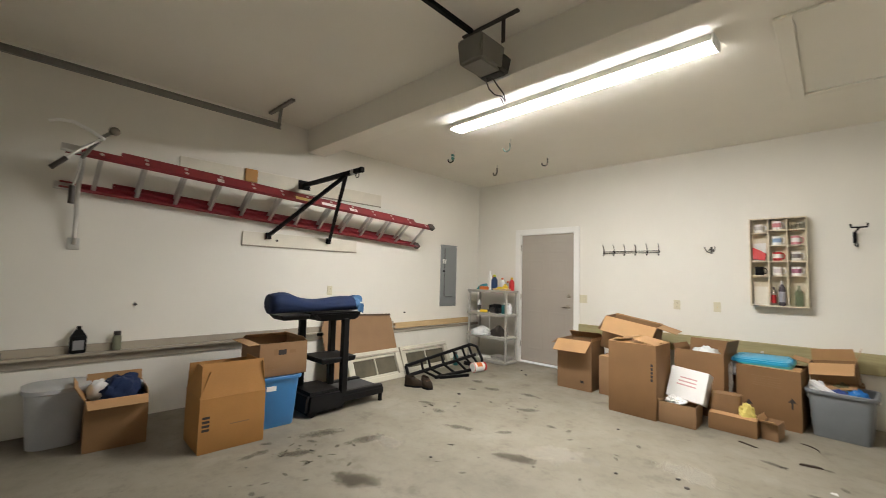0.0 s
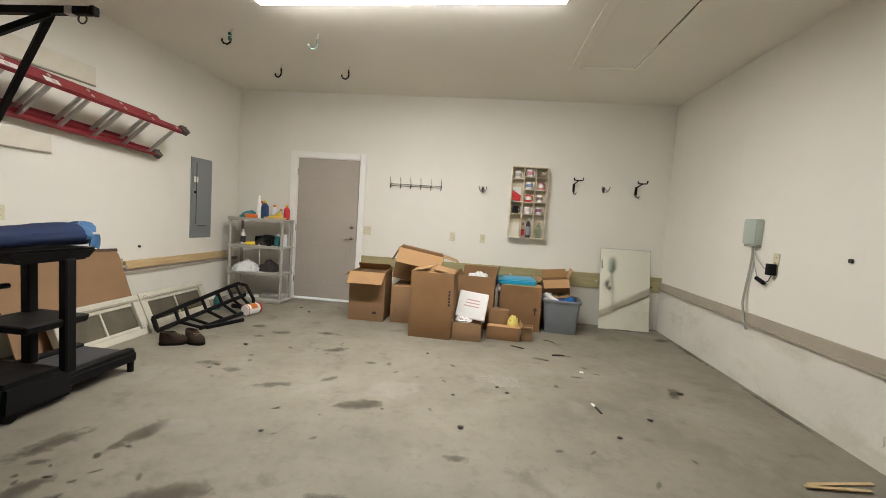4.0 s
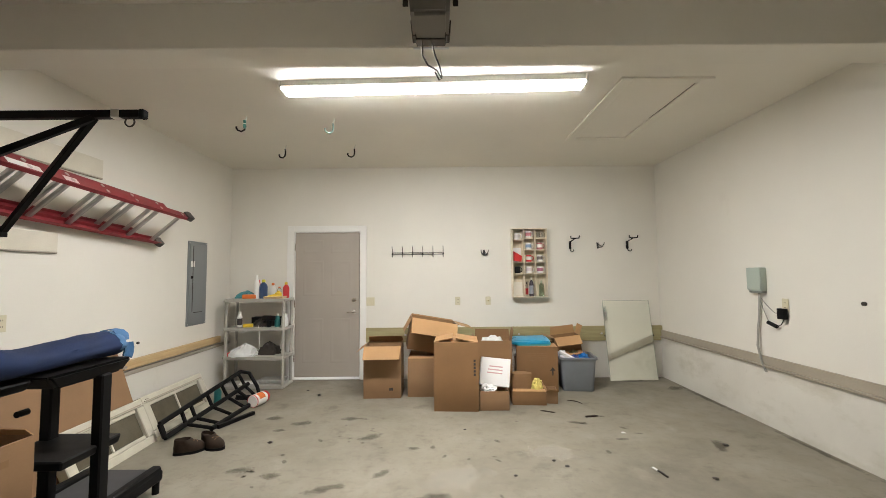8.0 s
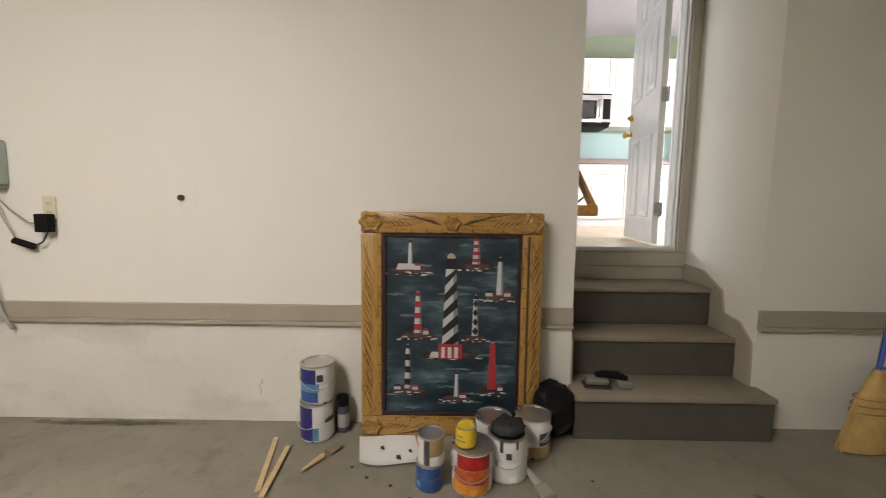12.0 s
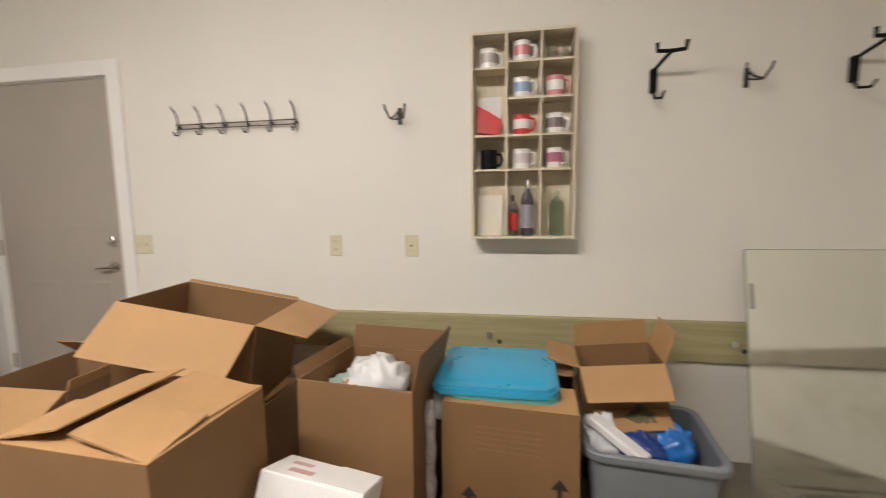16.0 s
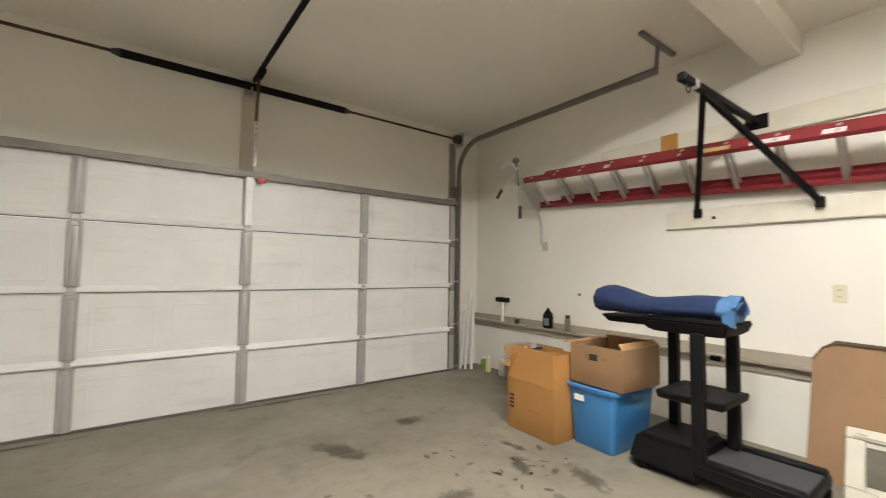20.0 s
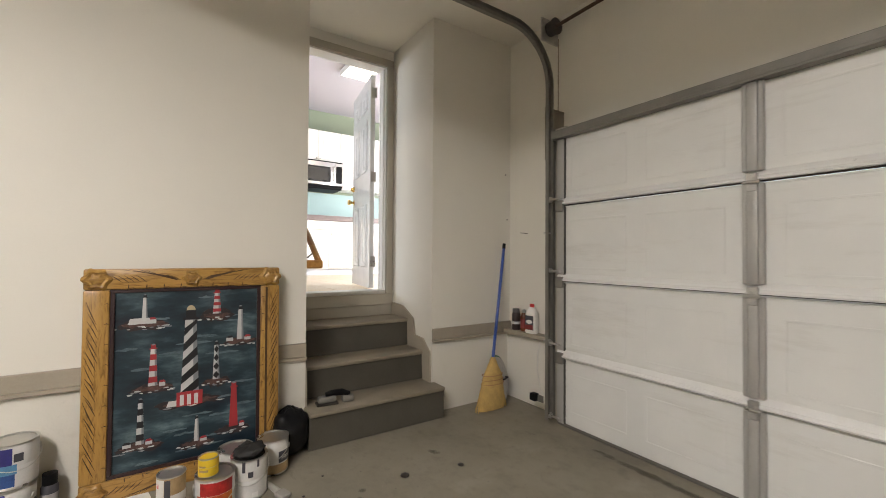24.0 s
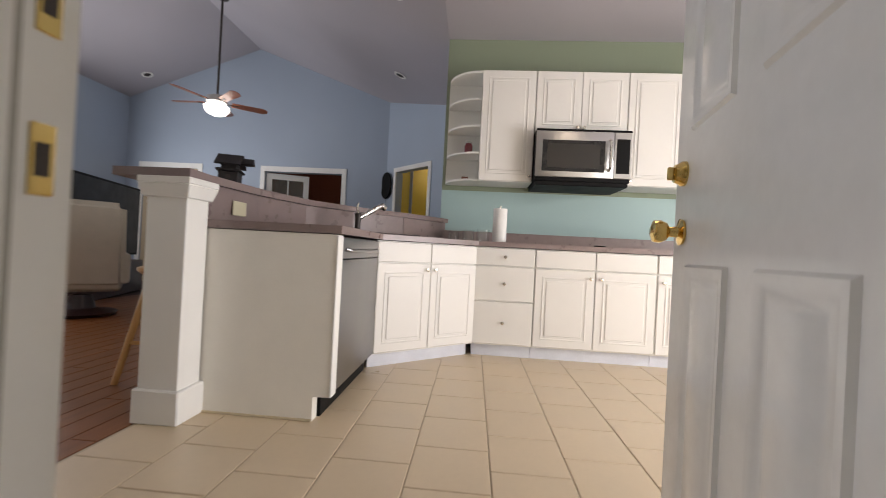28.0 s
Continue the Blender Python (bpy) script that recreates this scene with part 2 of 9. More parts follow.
def door_steel():
    """White door steel with horizontal grime streaks."""
    m = Mat("garage_door_steel")
    c = (0.74, 0.74, 0.71)
    col = m.ramp(m.noise(2.5, 5), [(0.3, shade(c, 0.94)), (0.7, shade(c, 1.03))])
    grime = m.ramp(m.noise(1.5, 8, 0.68, stretch=(0.8, 1, 4.5)), [(0.54, (0, 0, 0)), (0.74, (1, 1, 1))])
    col = m.mix(m.mix(0.5, (0, 0, 0), grime), col, (0.52, 0.50, 0.45))
    m.bump(m.noise(70, 3), 0.06, 0.003)
    return m.done(col, 0.45)


GDOOR = door_steel()
GALV = galvanised()
STEEL = plain("brushed_steel", (0.50, 0.49, 0.48), 0.30, 1.0, var=0.03, scale=2, grain=300, bump=0.0)
CHROME = plain("satin_nickel", (0.60, 0.57, 0.52), 0.25, 1.0, var=0.05)
BRASS = plain("polished_brass", (0.83, 0.60, 0.22), 0.14, 1.0, var=0.05, bump=0.0)
BLACKM = plain("black_powder_coat", (0.007, 0.0065, 0.0065), 0.58, var=0.3, bump=0.08, Specular_IOR_Level=0.12)
BLACKP = plain("black_plastic", (0.007, 0.0068, 0.007), 0.55, var=0.3, Specular_IOR_Level=0.13)
RUBBER = plain("black_rubber", (0.009, 0.0088, 0.0085), 0.85, var=0.3, Specular_IOR_Level=0.1)
DARKIRON = plain("bronzed_iron", (0.05, 0.042, 0.036), 0.45, 0.4, var=0.2)
GREYP = plain("grey_plastic", (0.37, 0.355, 0.31), 0.5, var=0.12, scale=5)
TOTEGREY = plain("slate_plastic", (0.19, 0.205, 0.22), 0.42, var=0.1)
TOTEBLUE = plain("blue_plastic", (0.045, 0.20, 0.46), 0.35, var=0.08)
LIDBLUE = plain("turquoise_plastic", (0.02, 0.33, 0.55), 0.3, var=0.08)
LIDGREEN = plain("sea_green_plastic", (0.10, 0.42, 0.42), 0.35)
PANELGREY = plain("panel_grey_steel", (0.235, 0.25, 0.255), 0.4, 0.2, var=0.05)
FIBRE = plain("red_fibreglass", (0.23, 0.028, 0.034), 0.4, var=0.25, scale=9)
ALU = plain("aluminium", (0.58, 0.57, 0.54), 0.38, 0.9, var=0.08)
# body card is toned down for its shaded fronts
CARD = cardboard()
CARDIN = cardboard("cardboard_inside", (0.235, 0.125, 0.048))
# flap card keeps the brighter tone of card lit from above
FLAPLIT = cardboard("lit_flap_cardboard", (0.42, 0.238, 0.098))
CARDPINK = cardboard("pinkish_cardboard", (0.275, 0.155, 0.07))
TREATED = wood("treated_pine", (0.30, 0.26, 0.12), (0.43, 0.38, 0.20), (0.8, 14, 14), 2.0, 0.7)
PINE = wood("pine_board", (0.50, 0.34, 0.16), (0.64, 0.47, 0.25), (14, 0.8, 14), 2.0, 0.6)
PALEWOOD = wood("pale_maple", (0.66, 0.57, 0.40), (0.76, 0.68, 0.52), (10, 10, 1), 2.0, 0.5)
OAK = wood("oak_handrail", (0.36, 0.15, 0.032), (0.54, 0.27, 0.07), (1, 14, 14), 2.2, 0.35)
FRAMEOAK = wood("carved_oak", (0.15, 0.07, 0.014), (0.46, 0.26, 0.066), (3, 16, 16), 3.0, 0.32, bump=0.35)
FRAMEOAKV = wood("carved_oak_upright", (0.15, 0.07, 0.014), (0.46, 0.26, 0.066), (16, 16, 3), 3.0, 0.32, bump=0.35)
DARKWOOD = plain("black_walnut", (0.03, 0.012, 0.012), 0.35, var=0.3)
CREAM = plain("cream_vinyl", (0.55, 0.52, 0.42), 0.45, var=0.15)
IVORY = plain("ivory_plastic", (0.62, 0.57, 0.40), 0.4, var=0.05)
PAPER = plain("white_paper", (0.78, 0.77, 0.74), 0.65, var=0.06)
DARKINK = plain("dark_ink", (0.03, 0.022, 0.02), 0.6)
BROWNINK = plain("brown_ink", (0.24, 0.135, 0.06), 0.7)
ORANGECARD = cardboard("orange_cardboard", (0.40, 0.19, 0.045))
YELLOW = plain("yellow_plastic", (0.75, 0.52, 0.03), 0.4)
ORANGE = plain("orange_plastic", (0.70, 0.17, 0.03), 0.4)
REDP = plain("red_plastic", (0.55, 0.03, 0.03), 0.35)
TEAL = plain("teal_plastic", (0.02, 0.16, 0.16), 0.4)
BLUEP = plain("deep_blue_plastic", (0.02, 0.05, 0.22), 0.35)
FILM = plain("milky_film", (0.72, 0.73, 0.72), 0.22, var=0.1, bump=0.2, grain=30)
BLUEFILM = plain("blue_film", (0.02, 0.17, 0.52), 0.2, var=0.3, bump=0.3, grain=25)
FABRICBLUE = plain("navy_fabric", (0.006, 0.019, 0.068), 0.85, var=0.35, scale=5, grain=260, bump=0.3)
FABRICSKY = plain("sky_blue_fabric", (0.045, 0.13, 0.265), 0.75, var=0.15, grain=260, bump=0.3)
KEYGREY = plain("sage_grey_plastic", (0.40, 0.46, 0.40), 0.45, var=0.05)
CABLE = plain("grey_cable", (0.33, 0.32, 0.28), 0.55)
STRAW = plain("broom_straw", (0.56, 0.38, 0.13), 0.8, var=0.25, scale=20, grain=200, bump=0.5)
LEATHER = plain("worn_brown_leather", (0.032, 0.021, 0.014), 0.7, var=0.4, Specular_IOR_Level=0.15)
CANSTEEL = plain("tin_can", (0.60, 0.59, 0.56), 0.3, 0.9, var=0.1)
ENAMEL = plain("mug_white", (0.80, 0.78, 0.75), 0.18, var=0.03, bump=0.0)
FAINTPINK = plain("faint_pink_print", (0.60, 0.36, 0.36), 0.5)
PINKP = plain("pink_print", (0.62, 0.24, 0.26), 0.3)
GREENGLASS = glassy("green_glass", (0.68, 0.85, 0.74), 0.06)
CLEARGLASS = glassy("clear_glass", (0.93, 0.95, 0.94), 0.03)
PANE = pane_glass("window_pane", (0.75, 0.8, 0.76), 1.5, (0.55, 0.55, 0.5), 0.12)
SHEET = plain("old_mirror", (0.83, 0.85, 0.78), 0.05, 1.0, var=0.03, bump=0.0)
TUBE = emit("lit_tube", (1.0, 0.975, 0.955), TUBE_POWER)
LENS = emit("lit_diffuser", (1.0, 0.88, 0.70), 9.0)
DULLZINC = plain("dull_zinc_steel", (0.235, 0.225, 0.20), 0.5, 0.45, var=0.22, scale=7)
BULB = emit("lit_fan_bowl", (1.0, 0.96, 0.92), 9.0)
CANLAMP = emit("lit_can", (1.0, 0.9, 0.8), 2.0)
GREENWALL = wall_paint("sage_green_paint", (0.245, 0.285, 0.20), (0.4, 0.45, 0.35), 0.1)
AQUAWALL = wall_paint("aqua_paint", (0.36, 0.50, 0.49), (0.4, 0.5, 0.5), 0.1)
BLUEWALL = wall_paint("blue_grey_paint", (0.36, 0.43, 0.52), (0.3, 0.36, 0.44), 0.1)
HOUSECEIL = wall_paint("house_ceiling_paint", (0.43, 0.405, 0.435), (0.6, 0.58, 0.6), 0.1)
YELLOWWALL = wall_paint("yellow_room_paint", (0.72, 0.55, 0.10), (0.6, 0.45, 0.1), 0.1)
BROWNWALL = wall_paint("brown_room_paint", (0.36, 0.13, 0.08), (0.3, 0.04, 0.03), 0.1)
COUNTER = plain("mauve_laminate", (0.235, 0.175, 0.165), 0.3, var=0.12, scale=14, grain=400, bump=0.0)
TILE = plain("beige_floor_tile", (0.66, 0.53, 0.37), 0.34, var=0.045, scale=4, grain=40, bump=0.0, world_co=True)
GROUT = plain("tan_grout", (0.50, 0.40, 0.28), 0.8)
FLOORWOOD = wood("cherry_floorboard", (0.16, 0.052, 0.015), (0.29, 0.105, 0.033), (0.7, 9, 9), 2.0, 0.28)
BLADE = wood("cherry_blade", (0.22, 0.06, 0.02), (0.34, 0.10, 0.04), (1, 9, 9), 2.0, 0.3)
RECLINER = plain("cream_upholstery", (0.60, 0.55, 0.46), 0.75, var=0.08, bump=0.2)
HONEY = wood("honey_pine", (0.50, 0.24, 0.07), (0.64, 0.36, 0.13), (9, 9, 1), 2.2, 0.35)

# ---- mesh helpers ----


class G:
    """A mesh under construction."""

    def __init__(self):
        self.bm = bmesh.new()

    def box(self, x0, x1, y0, y1, z0, z1, bev=0.0, seg=1):
        b = self.bm
        v = [b.verts.new((x, y, z)) for x in (x0, x1) for y in (y0, y1) for z in (z0, z1)]
        f = [b.faces.new([v[i] for i in q]) for q in ((0, 1, 3, 2), (4, 6, 7, 5), (0, 4, 5, 1), (2, 3, 7, 6), (0, 2, 6, 4), (1, 5, 7, 3))]
        if bev:
            es = list({e for q in f for e in q.edges})
            bmesh.ops.bevel(b, geom=es, offset=bev, segments=seg, affect='EDGES', clamp_overlap=True, profile=0.5)
        return self

    def frustum(self, lo, hi, z0, z1, bev=0.0, seg=1):
        """A box whose bottom (x0, x1, y0, y1) and top rectangles differ."""
        b = self.bm
        p = [(r[i], r[j], z) for r, z in ((lo, z0), (hi, z1)) for i, j in ((0, 2), (1, 2), (1, 3), (0, 3))]
        v = [b.verts.new(q) for q in p]
        f = [b.faces.new([v[i] for i in q]) for q in ((3, 2, 1, 0), (4, 5, 6, 7), (0, 1, 5, 4), (1, 2, 6, 5), (2, 3, 7, 6), (3, 0, 4, 7))]
        if bev:
            bmesh.ops.bevel(b, geom=list({e for q in f for e in q.edges}), offset=bev, segments=seg, affect='EDGES', clamp_overlap=True)
        return self

    def rings(self, rows, cap=True, close=True):
        b = self.bm
        vs = [[b.verts.new(p) for p in r] for r in rows]
        n = len(rows[0])
        for r, s in zip(vs, vs[1:]):
            for i in range(n if close else n - 1):
                j = (i + 1) % n
                b.faces.new((r[i], r[j], s[j], s[i]))
        if cap:
            b.faces.new(vs[0][::-1])
            b.faces.new(vs[-1])
        return self

    def tube(self, pts, r, n=8, cap=True):
        pts = [Vector(p) for p in pts]
        rs = r if isinstance(r, (list, tuple)) else [r] * len(pts)
        rows, up = [], None
        for i, p in enumerate(pts):
            d = (pts[min(i + 1, len(pts) - 1)] - pts[max(i - 1, 0)]).normalized()
            if up is None:
                up = d.orthogonal().normalized()
            up = (up - d * up.dot(d)).normalized()
            side = d.cross(up)
            rows.append([p + rs[i] * (math.cos(a) * up + math.sin(a) * side) for a in (2 * math.pi * k / n for k in range(n))])
        return self.rings(rows, cap)

    def cyl(self, p, q, r, r2=None, n=16):
        return self.tube([p, q], [r, r if r2 is None else r2], n)

    def bar(self, p, q, w, h, up=(0, 0, 1), bev=0.0):
        """A rectangular bar from p to q, w wide and h along up."""
        p, q = Vector(p), Vector(q)
        d = (q - p).normalized()
        side = d.cross(Vector(up)).normalized()
        u = side.cross(d).normalized()
        b = self.bm
        v = [b.verts.new(c + side * s * w / 2 + u * t * h / 2) for c in (p, q) for s, t in ((-1, -1), (1, -1), (1, 1), (-1, 1))]
        f = [b.faces.new([v[i] for i in k]) for k in ((3, 2, 1, 0), (4, 5, 6, 7), (0, 1, 5, 4), (1, 2, 6, 5), (2, 3, 7, 6), (3, 0, 4, 7))]
        if bev:
            bmesh.ops.bevel(b, geom=list({e for k in f for e in k.edges}), offset=bev, segments=1, affect='EDGES', clamp_overlap=True)
        return self

    def lathe(self, prof, n=20, at=(0, 0, 0), cap=True):
        x, y, z = at
        return self.rings([[(x + r * math.cos(2 * math.pi * k / n), y + r * math.sin(2 * math.pi * k / n), z + h) for k in range(n)] for r, h in prof], cap)

    def slab(self, pts, th, bev=0.0):
        """A flat polygon given thickness th behind its face."""
        pts = [Vector(p) for p in pts]
        nrm = (pts[1] - pts[0]).cross(pts[2] - pts[0]).normalized()
        return self.rings([[p - nrm * th for p in pts], pts])

    def prism(self, poly, z0, z1):
        return self.rings([[(x, y, z) for x, y in poly] for z in (z0, z1)])

    def ball(self, c, r, n=12, sz=1.0):
        prof = [(max(r * math.sin(math.pi * k / (n // 2)), 1e-4), -r * sz * math.cos(math.pi * k / (n // 2))) for k in range(n // 2 + 1)]
        return self.lathe(prof, n, c)


def mesh_of(name, g, mat, smooth=True):
    bmesh.ops.recalc_face_normals(g.bm, faces=g.bm.faces)
    me = bpy.data.meshes.new(name)
    g.bm.to_mesh(me)
    g.bm.free()
    me.materials.append(mat)
    if smooth:
        me.polygons.foreach_set("use_smooth", [True] * len(me.polygons))
        me.set_sharp_from_angle(angle=radians(35))
    return me


def part(name, g, mat, parent, label=""):
    ob = new(name, mesh_of(name, g, mat))
    ob.parent = parent
    return tagged(ob, label)


def thing(name, label, category, at=(0, 0, 0), rz=0, group="", rx=0, ry=0):
    ob = new(name)
    ob.empty_display_size = 0.1
    ob.matrix_world = pose(*at, rx, ry, rz)
    return tagged(ob, label, category, group)


def solo(name, g, mat, label, category, at=(0, 0, 0), rz=0, group="", rx=0, ry=0):
    ob = new(name, mesh_of(name, g, mat))
    ob.matrix_world = pose(*at, rx, ry, rz)
    return tagged(ob, label, category, group)


def fixed(name, g, mat, label, parent=None):
    ob = new(name, mesh_of(name, g, mat))
    if parent:
        ob.parent = parent
        return tagged(ob, label)
    return tagged(ob, label, kind="structure")


def crumple(g, seed, size, amount):
    """Push the verts of a mesh in and out along sharp soft folds."""
    off = Vector((seed * 3.7, seed * 1.3, seed * 7.1))
    for v in g.bm.verts:
        p = v.co / size
        f = abs(noise.noise(p * 1.6 + off)) * 1.3 + abs(noise.noise(p * 3.7 + off)) * 0.7 + 0.5 * abs(noise.noise(p * 8.0 - off)) - 0.55
        v.co += Vector((v.co.x, v.co.y, v.co.z * 0.6)) * f * amount
        v.co.z = max(0.0, v.co.z)
    return g


def rounded(w, d, r, y0=0.0, n=5):
    """A rounded rectangle, w across, from y0 back."""
    pts = []
    for cx, cy, a0 in ((w / 2 - r, y0 + d - r, 0), (-w / 2 + r, y0 + d - r, 90), (-w / 2 + r, y0 + r, 180), (w / 2 - r, y0 + r, 270)):
        pts += [(cx + r * math.cos(radians(a0 + 90 * k / n)), cy + r * math.sin(radians(a0 + 90 * k / n))) for k in range(n + 1)]
    return pts


# ---- the garage shell ----
W, H, HF = 6.06, 2.985, 3.12
FRONT, FZ = -6.66, 0.905
AL, AR, AX = -4.865, -5.835, 6.75

fixed("floor", G().box(-0.2, 6.75, -6.9, 0.2, -0.12, 0), CONCRETE, "stained bare concrete garage floor")
fixed("ground", G().box(-400, 400, -400, 400, -0.3, -0.16), CONCRETE, "pale concrete ground outside")

# slab added outside so the gap under the side door looks bright
fixed("doorstep", G().box(0.4, 2.4, 0.15, 1.6, -0.16, -0.005), CONCRETE, "unseen concrete doorstep added to catch sun for the door gap")
fixed("wall_north", G().box(-0.15, 0.875, 0, 0.15, 0.0, H).box(1.875, W + 0.15, 0, 0.15, 0.0, H).box(0.875, 1.875, 0, 0.15, 2.085, H),
      PAINT, "off-white painted back wall of the garage")
fixed("wall_west", G().box(-0.15, 0, FRONT - 0.15, 0, 0, HF), PAINT, "off-white painted side wall of the garage")
fixed("wall_east", G().box(W, W + 0.15, AL, 0, 0, HF).box(W, W + 0.15, FRONT - 0.15, AR, 0, HF), PAINT, "off-white painted wall beside the steps")
fixed("wall_alcove", G().box(W + 0.15, AX, AL, AL + 0.12, 0, HF).box(W + 0.15, AX, AR - 0.12, AR, 0, HF), PAINT, "off-white cheek walls of the stair recess")
fixed("wall_south", G().box(0, 0.50, FRONT - 0.15, FRONT, 0, HF).box(5.42, W, FRONT - 0.15, FRONT, 0, HF).box(0.50, 5.42, FRONT - 0.15, FRONT, 2.15, HF),
      PAINT, "cream painted wall round the garage door")
fixed("ceiling", G().box(-0.15, W + 0.15, -3.17, 0.15, H, H + 0.2), CEIL, "off-white garage ceiling, smooth plaster")
fixed("ceiling_front", G().box(-0.15, AX + 0.2, FRONT - 0.15, -3.36, HF, HF + 0.1), CEIL, "off-white ceiling above the garage door bay")
fixed("beam", G().box(0, W, -3.385, -3.145, 2.83, HF + 0.05, 0.006), CEIL, "boxed off-white ceiling beam across the garage")

# lower walls, ledges and boards
fixed("stem_wall_east", G().box(W - 0.006, W, -4.865, 0, 0, 0.545), STEM, "dirty painted block footing of the wall")
fixed("stem_wall_corner", G().box(W - 0.006, W, FRONT, AR, 0, 0.545), PAINT, "painted block footing beside the steps")
fixed("stem_wall_north", G().box(1.96, W - 0.006, -0.012, 0, 0, 0.51), PAINT, "off-white painted block footing under the timber board")
fixed("stem_wall_west", G().box(0, 0.012, FRONT, 0, 0, 0.515), PAINT, "painted block footing of the side wall")
fixed("stem_wall_south", G().box(5.52, W - 0.006, FRONT, FRONT + 0.03, 0, 0.56), PAINT, "painted block footing beside the garage door")
fixed("trim_east", G().box(W - 0.022, W, -4.865, -0.05, 0.565, 0.652, 0.004).box(W - 0.034, W, -4.865, -0.012, 0.545, 0.566, 0.003), TRIM, "greige trim board along the wall")
fixed("trim_corner", G().box(W - 0.022, W, FRONT, AR, 0.565, 0.652, 0.004).box(W - 0.034, W, FRONT, AR, 0.545, 0.566, 0.003), TRIM, "greige trim board along the wall")
fixed("trim_stub", G().box(W - 0.03, W, -0.05, 0, 0.567, 0.71, 0.004), TREATED, "cut end of green treated timber in the corner")
fixed("ledge_south", G().box(5.53, W - 0.03, FRONT, FRONT + 0.10, 0.56, 0.595, 0.004), TRIM, "greige shelf ledge beside the garage door")
fixed("ledge_west", G().box(0, 0.085, FRONT, -1.95, 0.60, 0.625, 0.004).box(0, 0.03, FRONT, -1.95, 0.625, 0.69, 0.003).box(0, 0.03, FRONT, -1.95, 0.53, 0.60, 0.003), TRIM, "greige ledge board along the side wall")
fixed("trim_west", G().box(0, 0.028, -1.95, 0, 0.516, 0.556, 0.003), TRIM, "greige strip under the pine board")
solo("pine_board", G().box(0, 0.042, -1.65, 0, 0, 0.084, 0.003), PINE, "raw pine board fixed along the side wall", "board", (0.0, -0.28, 0.574))
bd = thing("timber_board", "green treated timber board bolted along the back wall", "board", (1.93, -0.04, 0.51))
part("board", G().box(0, 4.11, 0, 0.04, 0, 0.2, 0.004), TREATED, bd)
for bx in (0.55, 1.66, 2.13, 3.28, 3.95):
    part("bolt", G().cyl((bx, -0.004, 0.1), (bx, -0.016, 0.1), 0.016, n=6).cyl((bx, -0.016, 0.1), (bx, -0.022, 0.1), 0.008, n=10), CANSTEEL, bd)
    part("knot", G().cyl((bx + 0.05, -0.0005, 0.065), (bx + 0.05, 0.002, 0.065), 0.013, n=10), DARKINK, bd)

# scuffs on the floor: x, y, length, width, turn, darkness
OIL = stain("oil_stain", (0.07, 0.056, 0.04), 0.5)
DUST = stain("dusty_stain", (0.48, 0.44, 0.37), 0.4)
rs = random.Random(5)
for k, (x, y, a, b, t, m) in enumerate([
        (1.62, -1.69, .17, .10, 10, 0), (1.47, -1.87, .11, .07, 0, 0), (1.50, -2.65, .18, .09, 20, 0), (1.75, -2.75, .12, .08, 0, 0), (2.35, -2.05, .2, .1, 40, 0), (2.75, -2.3, .1, .06, 0, 0), (1.5, -3.9, .3, .12, 75, 0),
        (1.72, -4.25, .25, .09, 60, 0), (1.55, -4.5, .2, .07, 100, 0), (1.85, -3.7, .28, .11, 80, 0), (2.35, -4.15, .3, .18, 30, 0), (3.05, -4.05, .2, .1, 10, 0),
        (4.3, -1.75, .14, .05, -20, 0), (4.55, -2.15, .1, .04, 0, 0), (3.9, -2.4, .3, .2, 0, 1), (2.0, -3.6, .22, .14, 0, 1), (3.1, -2.8, .35, .22, 30, 1),
        (2.6, -5.1, .35, .16, 120, 0), (3.6, -3.6, .12, .07, 0, 0), (5.3, -2.3, .2, .09, 60, 0), (5.1, -4.9, .09, .06, 0, 0), (4.8, -5.3, .07, .05, 0, 0),
        (5.5, -5.5, .08, .05, 30, 0), (6.0, -1.1, .75, .05, 90, 0), (6.0, -2.4, .8, .045, 90, 0), (5.6, -0.25, .45, .07, 0, 0), (0.1, -1.6, .5, .08, 90, 0), (5.9, -0.6, .25, .12, 40, 0), (2.6, -6.38, .9, .06, 0, 0), (4.5, -6.36, .8, .05, 0, 0), (2.9, -3.1, .28, .13, 15, 0), (2.1, -1.6, .2, .09, 0, 0), (1.3, -1.55, .16, .1, 0, 0), (3.4, -5.2, .3, .18, 0, 1),
        (1.62, -4.05, .09, .05, 30, 0), (1.42, -4.35, .1, .045, 70, 0), (2.55, -2.75, .12, .07, 50, 0), (2.2, -2.95, .22, .08, 20, 0), (1.9, -5.3, .24, .13, 0, 0)]):
    if not m:
        a, b = a * 0.8, b * 0.8
    n = 20
    ring = [(a * rs.uniform(.85, 1.15) * math.cos(2 * math.pi * i / n), b * rs.uniform(.85, 1.15) * math.sin(2 * math.pi * i / n), 0) for i in range(n)]
    g = G()
    g.bm.faces.new([g.bm.verts.new((p[0] / a, p[1] / b, 0)) for p in ring])
    o = new("floor_stain", mesh_of("floor_stain", g, DUST if m else OIL))
    o.matrix_world = pose(x, y, 0.002 + 0.0002 * k, 0, 0, t) @ Matrix.Diagonal((a, b, 1, 1))
    tagged(o, "pale worn patch on the concrete floor" if m else "dark oil mark on the concrete floor", kind="structure")

